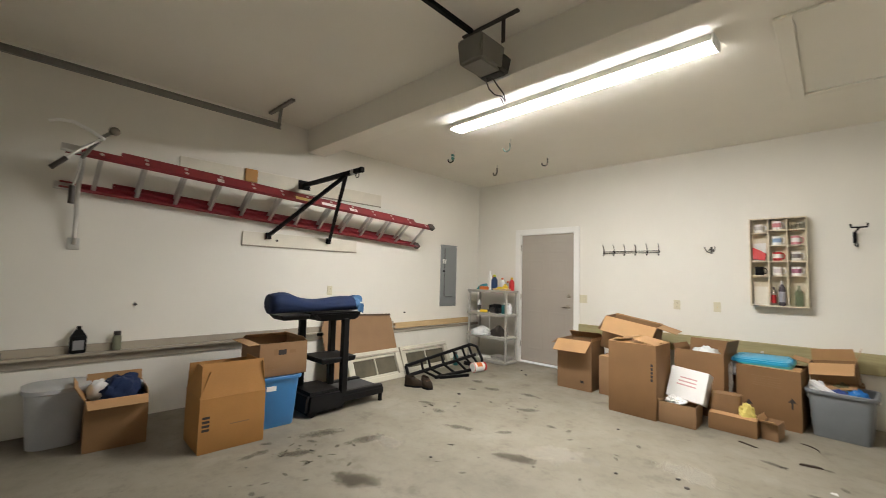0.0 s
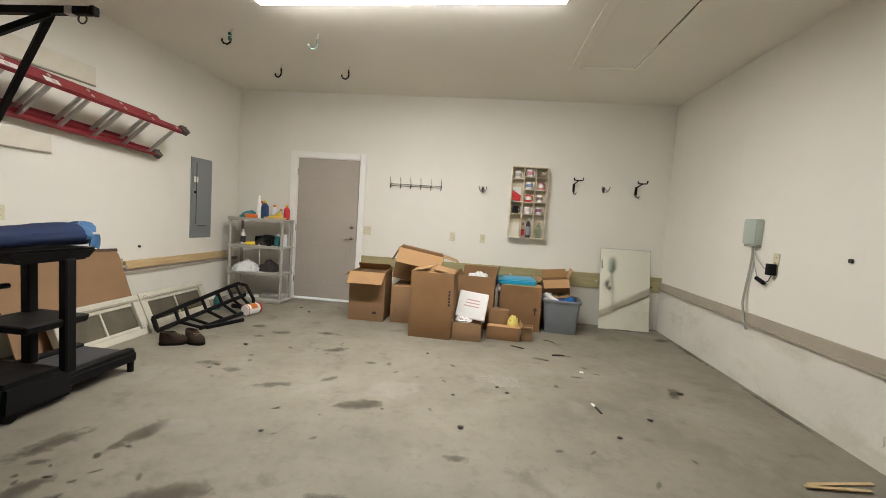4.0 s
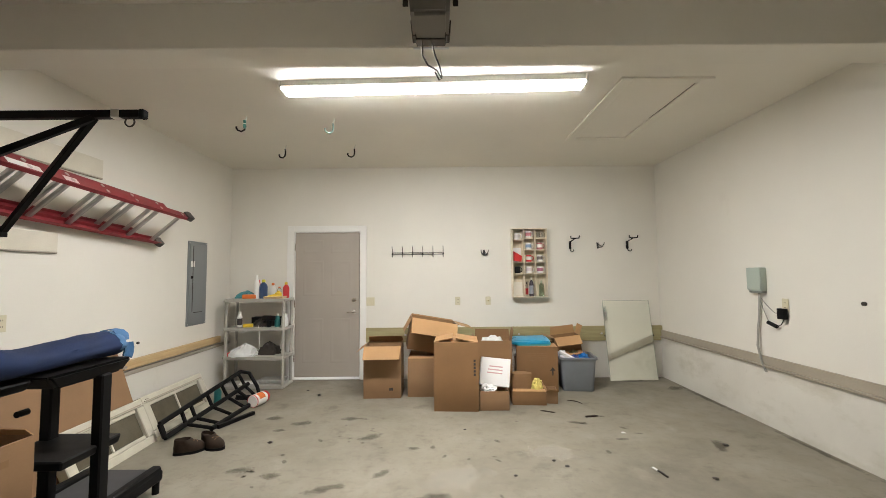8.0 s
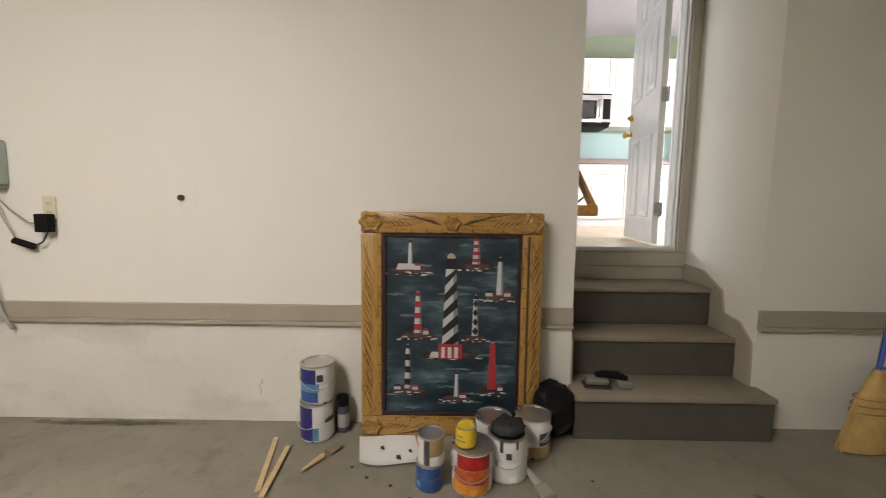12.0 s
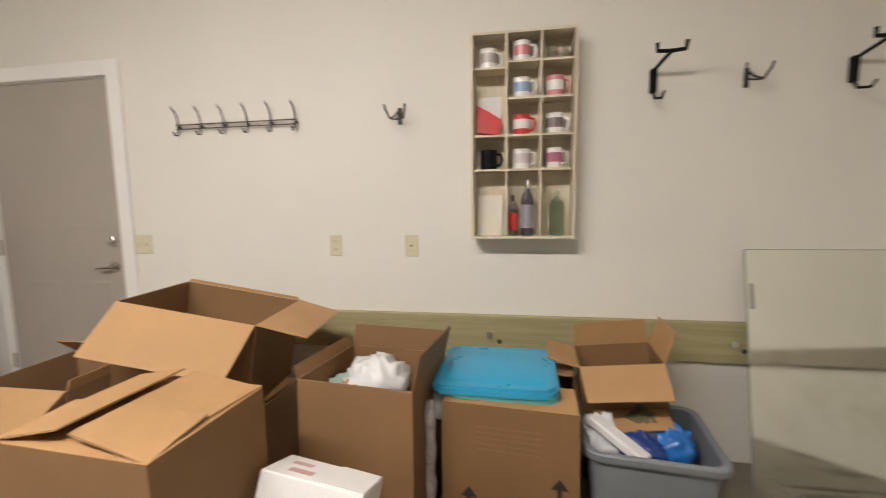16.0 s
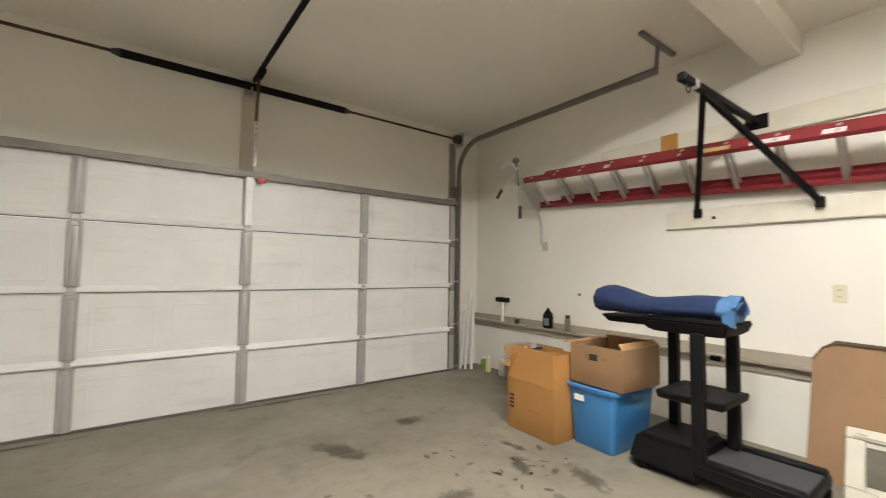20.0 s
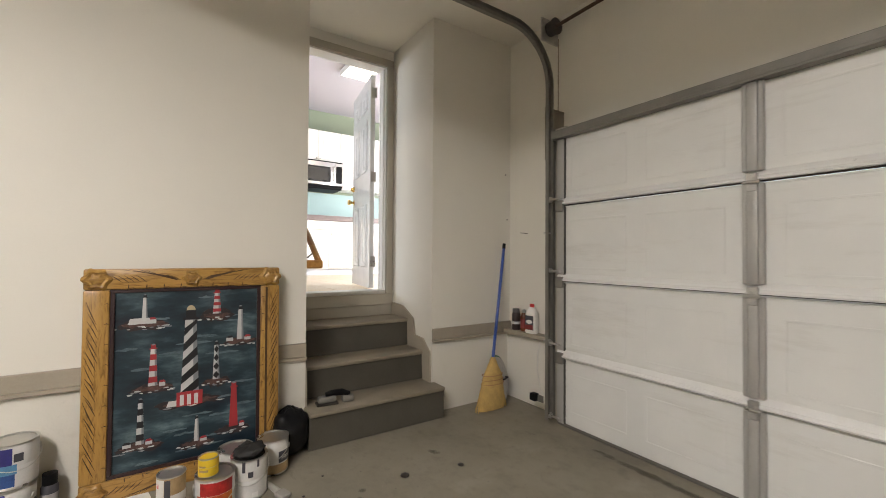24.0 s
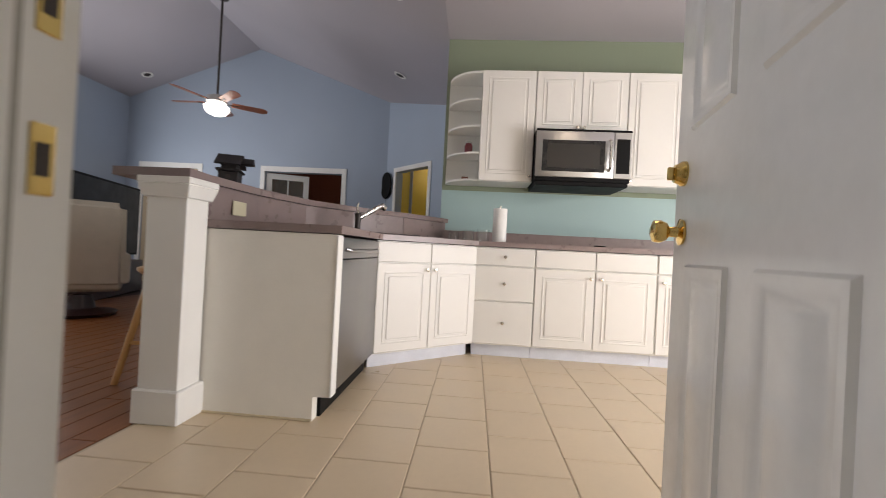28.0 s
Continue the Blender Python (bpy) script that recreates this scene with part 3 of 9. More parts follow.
SPOT = stain("tar_spot", (0.05, 0.04, 0.028), 0.45)
for k, (cx, cy, n, sp) in enumerate([(1.75, -4.2, 16, 0.35), (2.2, -4.6, 9, 0.4), (1.6, -2.75, 6, 0.3), (2.3, -2.1, 9, 0.4), (3.2, -2.4, 7, 0.5), (4.3, -1.9, 6, 0.5), (5.2, -4.9, 6, 0.4), (2.7, -3.4, 8, 0.6), (4.7, -3.4, 6, 0.6)]):
    for q in range(n):
        a, b = rs.uniform(0.02, 0.055), rs.uniform(0.012, 0.03)
        g = G()
        g.bm.faces.new([g.bm.verts.new((rs.uniform(.8, 1.2) * math.cos(2 * math.pi * i / 14), rs.uniform(.8, 1.2) * math.sin(2 * math.pi * i / 14), 0)) for i in range(14)])
        o = new("floor_spot", mesh_of("floor_spot", g, SPOT))
        o.matrix_world = pose(cx + rs.gauss(0, sp * 0.5), cy + rs.gauss(0, sp * 0.5), 0.0004 + 0.00001 * (16 * k + q), 0, 0, rs.uniform(0, 180)) @ Matrix.Diagonal((a, b, 1, 1))
        tagged(o, "small dark spot on the concrete floor", kind="structure")

# ---- steps up to the house door ----
steps = thing("steps", "brown-grey painted wooden steps up to the house door", "steps", (5.905, AL, 0))
RUN = ((0.0, 0.235), (0.265, 0.46), (0.515, 0.69))
for i, (sx, sz) in enumerate(RUN):
    low = RUN[i - 1][1] if i else 0.0
    yl, yr = (0.01, -1.0) if i == 0 else (-0.004, -0.966)
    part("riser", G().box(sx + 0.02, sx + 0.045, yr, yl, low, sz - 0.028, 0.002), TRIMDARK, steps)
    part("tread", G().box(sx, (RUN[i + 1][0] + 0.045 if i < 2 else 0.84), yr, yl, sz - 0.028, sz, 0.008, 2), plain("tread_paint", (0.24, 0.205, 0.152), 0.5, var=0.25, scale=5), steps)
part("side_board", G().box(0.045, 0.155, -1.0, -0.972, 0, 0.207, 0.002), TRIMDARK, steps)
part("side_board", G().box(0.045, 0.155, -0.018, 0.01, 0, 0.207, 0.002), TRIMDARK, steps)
sk = [(0.155, 0.235), (0.265, 0.235), (0.28, 0.46), (0.515, 0.46), (0.53, 0.69), (0.84, 0.69), (0.84, 0.80), (0.62, 0.79), (0.43, 0.70), (0.40, 0.57), (0.27, 0.56), (0.165, 0.47)]
for y0 in (-0.968, -0.014):
    part("skirt_board", G().slab([(a, y0, b) for a, b in sk], 0.014), TRIM, steps, "greige skirt board following the steps")

# ---- the house door ----
fixed("wall_house", G().box(AX, AX + 0.13, -9.0, -5.785, 0, 5.2).box(AX, AX + 0.13, -4.91, 3.0, 0, 5.2).box(AX, AX + 0.13, -5.785, -4.91, 0, 0.86)
      .box(AX, AX + 0.13, -5.785, -4.91, 2.975, 5.2), PAINT, "off-white wall between garage and house")
CASE = plain("greige_casing", (0.42, 0.385, 0.31), 0.45, var=0.08)
dc = thing("door_frame", "greige painted door frame with metal threshold", "door frame", (AX, -5.35, 0.69))
part("sill_board", G().box(-0.022, 0, -0.48, 0.48, 0.09, 0.19, 0.003), CASE, dc)
part("toe_board", G().box(-0.012, 0, -0.478, 0.478, 0.0, 0.09, 0.002), CASE, dc)
for s in (-1, 1):
    ya, yb = (0.41, 0.478) if s > 0 else (-0.478, -0.41)
    part("casing", G().box(-0.018, 0, ya, yb, 0.19, 2.2695, 0.004).box(-0.026, -0.0, (ya if s > 0 else yb - 0.02), (ya + 0.02 if s > 0 else yb), 0.19, 2.2695, 0.004), CASE, dc)
    yj = 0.402 if s > 0 else -0.435
    part("jamb", G().box(-0.005, 0.135, yj, yj + 0.033, 0.17, 2.27, 0.002), WHITE, dc, "white painted jamb")
    yt = 0.388 if s > 0 else -0.402
    part("stop", G().box(0.02, 0.075, yt, yt + 0.014, 0.23, 2.256, 0.002), WHITE, dc)
    part("weather_strip", G().box(0.076, 0.082, yt + 0.004, yt + 0.014, 0.23, 2.256), GREYP, dc)
part("head_casing", G().box(-0.018, 0, -0.478, 0.478, 2.2705, 2.34, 0.004), CASE, dc)
part("head_jamb", G().box(-0.004, 0.134, -0.40, 0.40, 2.257, 2.29, 0.002), WHITE, dc)
part("threshold", G().box(-0.03, 0.14, -0.401, 0.401, 0.19, 0.222, 0.006, 2), ALU, dc, "worn aluminium threshold")
for hz in (1.09, 1.215):
    part("strike_plate", G().box(0.098, 0.118, 0.4005, 0.4025, hz - 0.028, hz + 0.028, 0.001), BRASS, dc, "brass strike plate")
    part("strike_hole", G().box(0.102, 0.113, 0.3999, 0.4007, hz - 0.013, hz + 0.013), DARKINK, dc)


def panel_door(parent, w, h, th, mat, panels, knob_mat, deep=1.0):
    """A moulded door leaf in the x-z plane with sunk panels on both faces."""
    part("leaf", G().box(0, w, 0, th, 0, h, 0.002), mat, parent)
    for x0, x1, z0, z1 in panels:
        for y, s in ((0, -1), (th, 1)):
            rows = []
            for inset, up in ((0, -0.001), (0.008, 0.0035), (0.02, 0.0035), (0.034, 0.0006), (0.05, 0.0006), (0.064, 0.003)):
                a, b, c, d = x0 + inset, x1 - inset, z0 + inset, z1 - inset
                rows.append([(p, y + s * up * deep, q) for p, q in ((a, c), (b, c), (b, d), (a, d))])
            part("moulding", G().rings(rows), mat, parent)


SIX = lambda w, h: [(a, b, c * h, d * h) for a, b in ((0.11, w / 2 - 0.05), (w / 2 + 0.05, w - 0.11)) for c, d in ((0.095, 0.40), (0.555, 0.80), (0.85, 0.945))]
DOORWHITE = plain("door_white_gloss", (0.80, 0.81, 0.80), 0.14, var=0.05, bump=0.05, grain=24)
hd = thing("house_door", "glossy white six-panel door standing open into the kitchen", "door", (6.91, -5.72, FZ + 0.012), -9.8)
panel_door(hd, 0.78, 2.02, 0.044, DOORWHITE, SIX(0.78, 2.02), BRASS, 2.2)
for y, s in ((0.044, 1), (0, -1)):
    part("knob", G().lathe([(0.031, 0), (0.033, 0.006), (0.014, 0.012), (0.012, 0.03), (0.022, 0.036), (0.029, 0.05), (0.027, 0.066), (0.012, 0.072)], 20), BRASS, hd, "round polished brass knob").matrix_basis = pose(0.715, y, 0.885, -90 * s)
    part("deadbolt", G().lathe([(0.031, 0), (0.031, 0.008), (0.024, 0.018), (0.022, 0.024), (0.004, 0.026)], 20).box(-0.004, 0.004, -0.016, 0.016, 0.024, 0.04, 0.002), BRASS, hd, "brass deadbolt with thumb turn").matrix_basis = pose(0.715, y, 1.03, -90 * s)
part("edge_plate", G().box(0.7795, 0.782, 0.010, 0.034, 0.83, 0.95, 0.0005).box(0.7795, 0.782, 0.010, 0.034, 1.0, 1.06, 0.0005), BRASS, hd)
for hz in (0.2, 1.0, 1.8):
    part("hinge", G().cyl((-0.006, -0.008, hz), (-0.006, -0.008, hz + 0.1), 0.007, n=10).box(-0.0025, -0.0003, -0.006, 0.034, hz, hz + 0.1).box(-0.03, -0.004, -0.0095, -0.0065, hz, hz + 0.1), CANSTEEL, hd, "steel butt hinge")

# ---- grey side door in the back wall ----
gd = thing("side_door", "closed taupe six-panel steel door with satin lever and deadbolt", "door", (0.921, 0.012, 0.034))
panel_door(gd, 0.905, 2.03, 0.044, DOORGREY, SIX(0.905, 2.03), CHROME, 0.45)
part("deadbolt", G().lathe([(0.032, 0), (0.032, 0.008), (0.02, 0.016), (0.018, 0.022), (0.003, 0.023)], 18), CHROME, gd, "satin deadbolt").matrix_basis = pose(0.83, 0, 1.06, 90)
lv = part("lever_rose", G().lathe([(0.033, 0), (0.033, 0.008), (0.014, 0.014), (0.012, 0.045), (0.003, 0.046)], 18), CHROME, gd, "satin lever handle")
lv.matrix_basis = pose(0.83, 0, 0.90, 90)
part("lever", G().tube([(0, 0, 0.04), (-0.03, 0, 0.047), (-0.075, -0.005, 0.045), (-0.10, -0.012, 0.042)], [0.010, 0.009, 0.008, 0.006], 10), CHROME, lv)
df = thing("side_door_frame", "white painted casing round the side door", "door frame", (0.875, 0, 0))
for a, b in ((-0.065, 0.03), (0.965, 1.055)):
    part("casing", G().box(a, b, -0.018, 0, 0, 2.15, 0.004), WHITE, df)
part("head_casing", G().box(0.0305, 0.9645, -0.018, 0, 2.062, 2.15, 0.004), WHITE, df)
part("jamb", G().box(0, 0.04, 0.001, 0.14, 0, 2.085), WHITE, df)
part("jamb", G().box(0.96, 1.0, 0.001, 0.14, 0, 2.085), WHITE, df)
part("head_jamb", G().box(0.041, 0.959, 0.001, 0.14, 2.055, 2.085), WHITE, df)
part("sill", G().box(0.041, 0.959, 0.0, 0.14, 0, 0.008, 0.002), WHITE, df, "pale painted sill")
for hz in (0.25, 1.0, 1.8):
    part("hinge", G().cyl((0.043, -0.004, hz), (0.043, -0.004, hz + 0.1), 0.007, n=10), CHROME, df)

# ---- the sectional garage door ----
STILE = plain("stile_grey_zinc", (0.43, 0.42, 0.395), 0.42, 0.25, var=0.12, scale=5)
gdo = thing("garage_door", "white steel sectional garage door, closed, with galvanised frames", "garage door", (0.53, -6.50, 0))
GW, SEC = 4.85, 0.533
GASKET = plain("gasket_grey", (0.065, 0.062, 0.055), 0.7)
JOINTS = (0.02, 0.493, 1.043, 1.598, 2.13)
XS = [0.0, 1.255, 2.435, 3.625, GW]
RAILWHITE = plain("rail_white", (0.80, 0.80, 0.78), 0.32, 0.1, var=0.05)
for r in range(4):
    z0, z1 = JOINTS[r] + (0.0 if r == 0 else 0.005), JOINTS[r + 1] - 0.005
    sec = part("section", G().box(0, GW, -0.045, -0.012, z0, z1, 0.003), GDOOR, gdo)
    part("top_rail", G().box(0, GW, -0.03, -0.009, z1 - 0.012, z1 - 0.001, 0.002), GDOOR, sec)
    if r:
        part("bottom_rail", G().rings([[(x, y, z0 + z) for y, z in ((-0.03, 0.0), (0.022, 0.0), (0.025, 0.008), (0.020, 0.017), (0.010, 0.022), (0.008, 0.028), (0.004, 0.033), (-0.010, 0.052), (-0.03, 0.052))] for x in (0, GW)]), RAILWHITE, sec)
        part("joint_gasket", G().box(0, GW, -0.03, -0.006, z0 - 0.006, z0 - 0.0005), GASKET, sec)
    for a, b in zip(XS, XS[1:]):
        n = 2
        for k in range(n):
            xa = a + 0.13 + k * (b - a - 0.12) / n
            xb = xa + (b - a - 0.12) / n - 0.12
            g = G()
            for p, q, c, d in ((xa, xb, z0 + 0.09, z0 + 0.102), (xa, xb, z1 - 0.112, z1 - 0.10), (xa, xa + 0.012, z0 + 0.102, z1 - 0.112), (xb - 0.012, xb, z0 + 0.102, z1 - 0.112)):
                g.box(p, q, -0.0125, -0.009, c, d, 0.0012)
            part("pressed_panel", g, GDOOR, sec)
    for i, sx in enumerate(XS):
        sw_ = 0.09 if 0 < i < 4 else 0.06
        a = min(max(sx - sw_ / 2, 0), GW - sw_)
        zs = z0 + (0.046 if r else 0.0)
        if 0 < i < 4:
            part("stile", G().box(a, a + 0.022, -0.012, 0.020, zs, z1 - 0.004, 0.004).box(a + 0.022, a + sw_ - 0.022, -0.012, 0.028, zs, z1 - 0.004, 0.006, 2).box(a + sw_ - 0.022, a + sw_, -0.012, 0.020, zs, z1 - 0.004, 0.004), STILE, sec)
        else:
            part("end_stile", G().box(a, a + sw_, -0.012, 0.006, zs, z1 - 0.002, 0.003), STILE, sec)
            part("stile_fold", G().box(*((a + sw_, a + sw_ + 0.008) if i == 0 else (a - 0.008, a)), -0.012, 0.001, zs, z1 - 0.002), GASKET, sec, "dark fold beside the end stile")
            if r < 3:
                part("end_hinge", G().box(a - 0.004, a + sw_ + 0.004, 0.004, 0.026, z1 - 0.04, z1 + 0.04, 0.004), DULLZINC, sec)
        if r < 3 and 0 < i < 4:
            hg = part("hinge", G().box(a + 0.022, a + 0.068, 0.012, 0.032, z1 - 0.045, z1 + 0.045, 0.004), GALV, sec)
            part("hinge_pin", G().cyl((a + 0.01, 0.036, z1), (a + 0.08, 0.036, z1), 0.009, n=10), CANSTEEL, hg)
part("top_strut", G().box(-0.02, GW + 0.02, -0.01, 0.05, 2.085, 2.10, 0.002).box(-0.02, GW + 0.02, 0.035, 0.05, 2.10, 2.145, 0.002), DULLZINC, gdo)
part("bottom_seal", G().box(0, GW, -0.04, 0.0, 0.0, 0.02, 0.005), plain("worn_seal_grey", (0.13, 0.12, 0.105), 0.7), gdo)
part("centre_bracket", G().box(2.40, 2.47, 0.028, 0.06, 1.64, 2.09, 0.004), plain("bracket_white", (0.8, 0.8, 0.78), 0.3), gdo, "white operator bracket")
part("release_tag", G().box(2.30, 2.37, 0.055, 0.06, 2.05, 2.09, 0.002), REDP, gdo, "small red tag")
for sx in (-0.05, GW + 0.05):
    for r in range(4):
        part("roller", G().cyl((sx, 0.02, 0.05 + r * SEC), (sx + (0.09 if sx < 0 else -0.09), 0.02, 0.05 + r * SEC), 0.008, n=8).cyl((sx - 0.008, 0.02, 0.05 + r * SEC), (sx + 0.008, 0.02, 0.05 + r * SEC), 0.022, n=12), CANSTEEL, gdo)


def channel(g, pts, w, d, side):
    """A C-shaped track along pts: web w wide, lips d deep, opening towards side (x)."""
    pts = [Vector(p) for p in pts]
    prof = [(-w / 2, d), (-w / 2, 0), (w / 2, 0), (w / 2, d), (w / 2 - 0.004, d), (w / 2 - 0.004, 0.004), (-w / 2 + 0.004, 0.004), (-w / 2 + 0.004, d)]
    rows = []
    for i, p in enumerate(pts):
        t = (pts[min(i + 1, len(pts) - 1)] - pts[max(i - 1, 0)]).normalized()
        nrm = Vector((1, 0, 0)).cross(t).normalized()
        rows.append([p + nrm * a + Vector((side * b, 0, 0)) for a, b in prof])
    return g.rings(rows)


DULLWHITE = plain("stop_paint", (0.45, 0.42, 0.35), 0.6, var=0.15)
fixed("door_stop", G().box(0.40, 0.56, FRONT, FRONT + 0.10, 0.0, 2.2, 0.003).box(5.35, 5.51, FRONT, FRONT + 0.10, 0.0, 2.2, 0.003), DULLWHITE, "painted stop boards beside the garage door")
POSTPAINT = plain("post_paint", (0.27, 0.24, 0.185), 0.6, var=0.15)
for sx, sd in ((0.455, 1), (5.455, -1)):
    tr = thing("door_track", "dull galvanised garage door track curving under the ceiling", "door track", (sx, -6.50, 0), group="garage door tracks")
    R = 0.38
    arc = [(0, R - R * math.cos(a), 2.50 + R * math.sin(a)) for a in (math.pi / 2 * k / 10 for k in range(11))]
    part("vertical_track", channel(G(), [(0, 0.02, 0.02), (0, 0.02, 2.2)], 0.055, 0.03, sd), DULLZINC, tr)
    part("curved_track", channel(G(), [(0, 0.02 + p[1], p[2]) for p in [(0, 0, 2.2)] + arc] + [(0, 2.56, 2.885)], 0.055, 0.03, sd), DULLZINC, tr)
    part("flag_bracket", G().box(-0.05 * sd if sd < 0 else -0.06, 0.06 if sd < 0 else 0.05 * sd, -0.16, -0.155, 1.95, 2.95, 0.002).box(min(0, -sd * 0.004), max(0, -sd * 0.004), -0.16, 0.05, 1.95, 2.35), POSTPAINT, tr, "greige painted bracket post")
    part("end_hanger", G().bar((0, 2.54, 2.86), (0, 2.56, 3.10), 0.035, 0.005, (1, 0, 0)), DULLZINC, tr)
    part("hanger_angle", G().bar((-0.27, 2.56, 3.105), (0.27, 2.56, 3.105), 0.038, 0.026), DULLZINC, tr)
    part("wall_angle", G().box(min(0, -sd * 0.05), max(0, -sd * 0.05), -0.16, -0.156, 0.02, 2.2).box(-0.003, 0.003, -0.156, 0.0, 0.02, 2.2), DULLZINC, tr)
    for bz in (0.6, 1.4):
        part("track_bolt", G().cyl((0, -0.01, bz), (0, 0.06, bz), 0.007, n=8), CANSTEEL, tr)

RUST = plain("rusty_steel", (0.075, 0.045, 0.03), 0.7, 0.3, var=0.4, scale=12)
ts = thing("torsion_spring", "black torsion spring on a steel shaft over the garage door", "spring", (2.965, -6.54, 2.98))
part("shaft", G().cyl((-2.52, 0, 0), (2.52, 0, 0), 0.013, n=12), RUST, ts, "rusty brown shaft")
part("spring", G().rings([[(x, (0.033 + 0.003 * (i % 2)) * math.cos(a), (0.033 + 0.003 * (i % 2)) * math.sin(a)) for a in (2 * math.pi * k / 12 for k in range(12))] for i, x in enumerate(np.linspace(-0.93, 0.99, 161))]), BLACKM, ts)
part("spring_cone", G().cyl((-0.99, 0, 0), (-0.93, 0, 0), 0.02, 0.037, 14), DARKIRON, ts)
part("spring_cone", G().cyl((0.99, 0, 0), (1.05, 0, 0), 0.037, 0.02, 14), DARKIRON, ts)
for dx in (-2.50, 2.50):
    part("cable_drum", G().cyl((dx - 0.03, 0, 0), (dx + 0.03, 0, 0), 0.055, n=18).cyl((dx - 0.04, 0, 0), (dx - 0.03, 0, 0), 0.062, n=18), DARKIRON, ts)
    part("bearing_plate", G().box(dx - 0.06 if dx < 0 else dx + 0.045, dx - 0.045 if dx < 0 else dx + 0.06, -0.115, 0.07, -0.09, 0.09, 0.003), GALV, ts)
part("centre_plate", G().box(-0.05, 0.05, -0.118, -0.09, -0.12, 0.10, 0.003).box(-0.004, 0.004, -0.09, 0.03, -0.06, 0.06), GALV, ts)
solo("header_board", G().box(-0.062, 0.062, 0, 0.035, 0, 0.75, 0.004), plain("header_paint", (0.50, 0.46, 0.38), 0.6), "painted wooden bearing board above the garage door", "board", (2.965, FRONT, 2.16))

op = thing("garage_opener", "grey ceiling garage door opener with chain rail and drooping wires", "door opener", (2.95, -3.66, 2.765))
part("housing", G().frustum((-0.10, 0.10, -0.13, 0.11), (-0.112, 0.112, -0.15, 0.13), 0.012, 0.19, 0.02, 2), plain("opener_grey", (0.17, 0.16, 0.14), 0.45), op)
part("lamp_cover", G().frustum((-0.104, 0.104, 0.07, 0.185), (-0.118, 0.118, 0.07, 0.205), 0.004, 0.138, 0.022, 3), plain("smoked_cover", (0.045, 0.043, 0.038), 0.22), op, "smoked plastic lamp cover")
for k in range(9):
    part("vent_fin", G().box(-0.088 + k * 0.0205, -0.082 + k * 0.0205, 0.125, 0.137, 0.142, 0.182, 0.002), FILM, op, "pale vent fin")
part("rail", G().bar((0, -0.12, 0.225), (0, -2.90, 0.27), 0.035, 0.03, bev=0.003), BLACKM, op, "black steel opener rail")
part("trolley", G().box(-0.03, 0.03, -2.68, -2.5, 0.215, 0.255, 0.004), BLACKM, op)
part("door_arm", G().bar((0, -2.66, 0.225), (-0.005, -2.735, -0.16), 0.03, 0.006, (0, 1, 0)), RUST, op, "rusty upper door arm")
part("door_arm", G().bar((-0.005, -2.73, -0.10), (-0.02, -2.80, -0.56), 0.034, 0.008, (0, 1, 0)), ALU, op, "pale steel door arm with bolt holes")
for k in range(7):
    part("bolt_hole", G().cyl((-0.008 - 0.0018 * k, -2.735 - 0.009 * k, -0.18 - 0.05 * k), (-0.008 - 0.0018 * k, -2.726 - 0.009 * k, -0.18 - 0.05 * k), 0.005, n=8), DARKINK, op)
part("strap", G().bar((-0.14, 0.05, 0.17), (-0.14, 0.05, 0.354), 0.03, 0.004, (0, 1, 0)).bar((0.14, 0.05, 0.17), (0.14, 0.05, 0.354), 0.03, 0.004, (0, 1, 0)).bar((-0.22, 0.05, 0.347), (0.26, 0.05, 0.347), 0.03, 0.012), DARKIRON, op)
part("bottom_rim", G().box(-0.104, 0.104, 0.172, 0.188, -0.002, 0.006, 0.002), FILM, op, "pale lower rim")
part("wires", G().tube([(-0.05, 0.10, 0.01), (-0.05, 0.15, -0.06), (-0.02, 0.18, -0.10), (0.03, 0.20, -0.12), (0.06, 0.20, -0.17), (0.045, 0.20, -0.18), (0.02, 0.20, -0.13)], 0.005, 6).tube([(0.0, 0.10, 0.01), (0.02, 0.15, -0.05), (0.05, 0.19, -0.11), (0.06, 0.20, -0.16)], 0.005, 6), DARKIRON, op)

# ---- ceiling light, hatch and hooks ----
fl = thing("strip_light", "lit white fluorescent strip light with a long diffuser", "ceiling light", (2.935, -2.62, H))
fl.rotation_euler = (0, 0, radians(-2.0))
part("tray", G().frustum((-1.19, 1.19, -0.084, 0.084), (-1.19, 1.19, -0.082, 0.082), -0.054, -0.001, 0.004), WHITE, fl)
for sx in (-1.2, 1.2):
    part("end_cap", G().box(sx - 0.0095, sx + 0.0095, -0.087, 0.087, -0.07, -0.002, 0.005), WHITE, fl)
part("diffuser", G().rings([[(x, y, z) for y, z in ((-0.083, -0.0545), (-0.083, -0.0575), (-0.066, -0.068), (0.066, -0.068), (0.083, -0.0575), (0.083, -0.0545))] for x in (-1.189, 1.189)]), TUBE, fl, "glowing white acrylic diffuser")

ht = thing("attic_hatch", "off-white attic hatch panel in a thin frame", "hatch", (4.80, -1.92, H))
part("panel", G().box(-0.27, 0.27, -0.66, 0.66, -0.007, -0.002, 0.002), CEIL, ht)
for a, b, c, d in ((-0.37, -0.28, -0.75, 0.75), (0.28, 0.37, -0.75, 0.75), (-0.28, 0.28, -0.75, -0.67), (-0.28, 0.28, 0.67, 0.75)):
    part("frame_board", G().box(a, b, c, d, -0.02, -0.001, 0.003), CEIL, ht)
part("gap", G().box(0.268, 0.281, -0.66, 0.1, -0.005, -0.0015), DARKINK, ht)

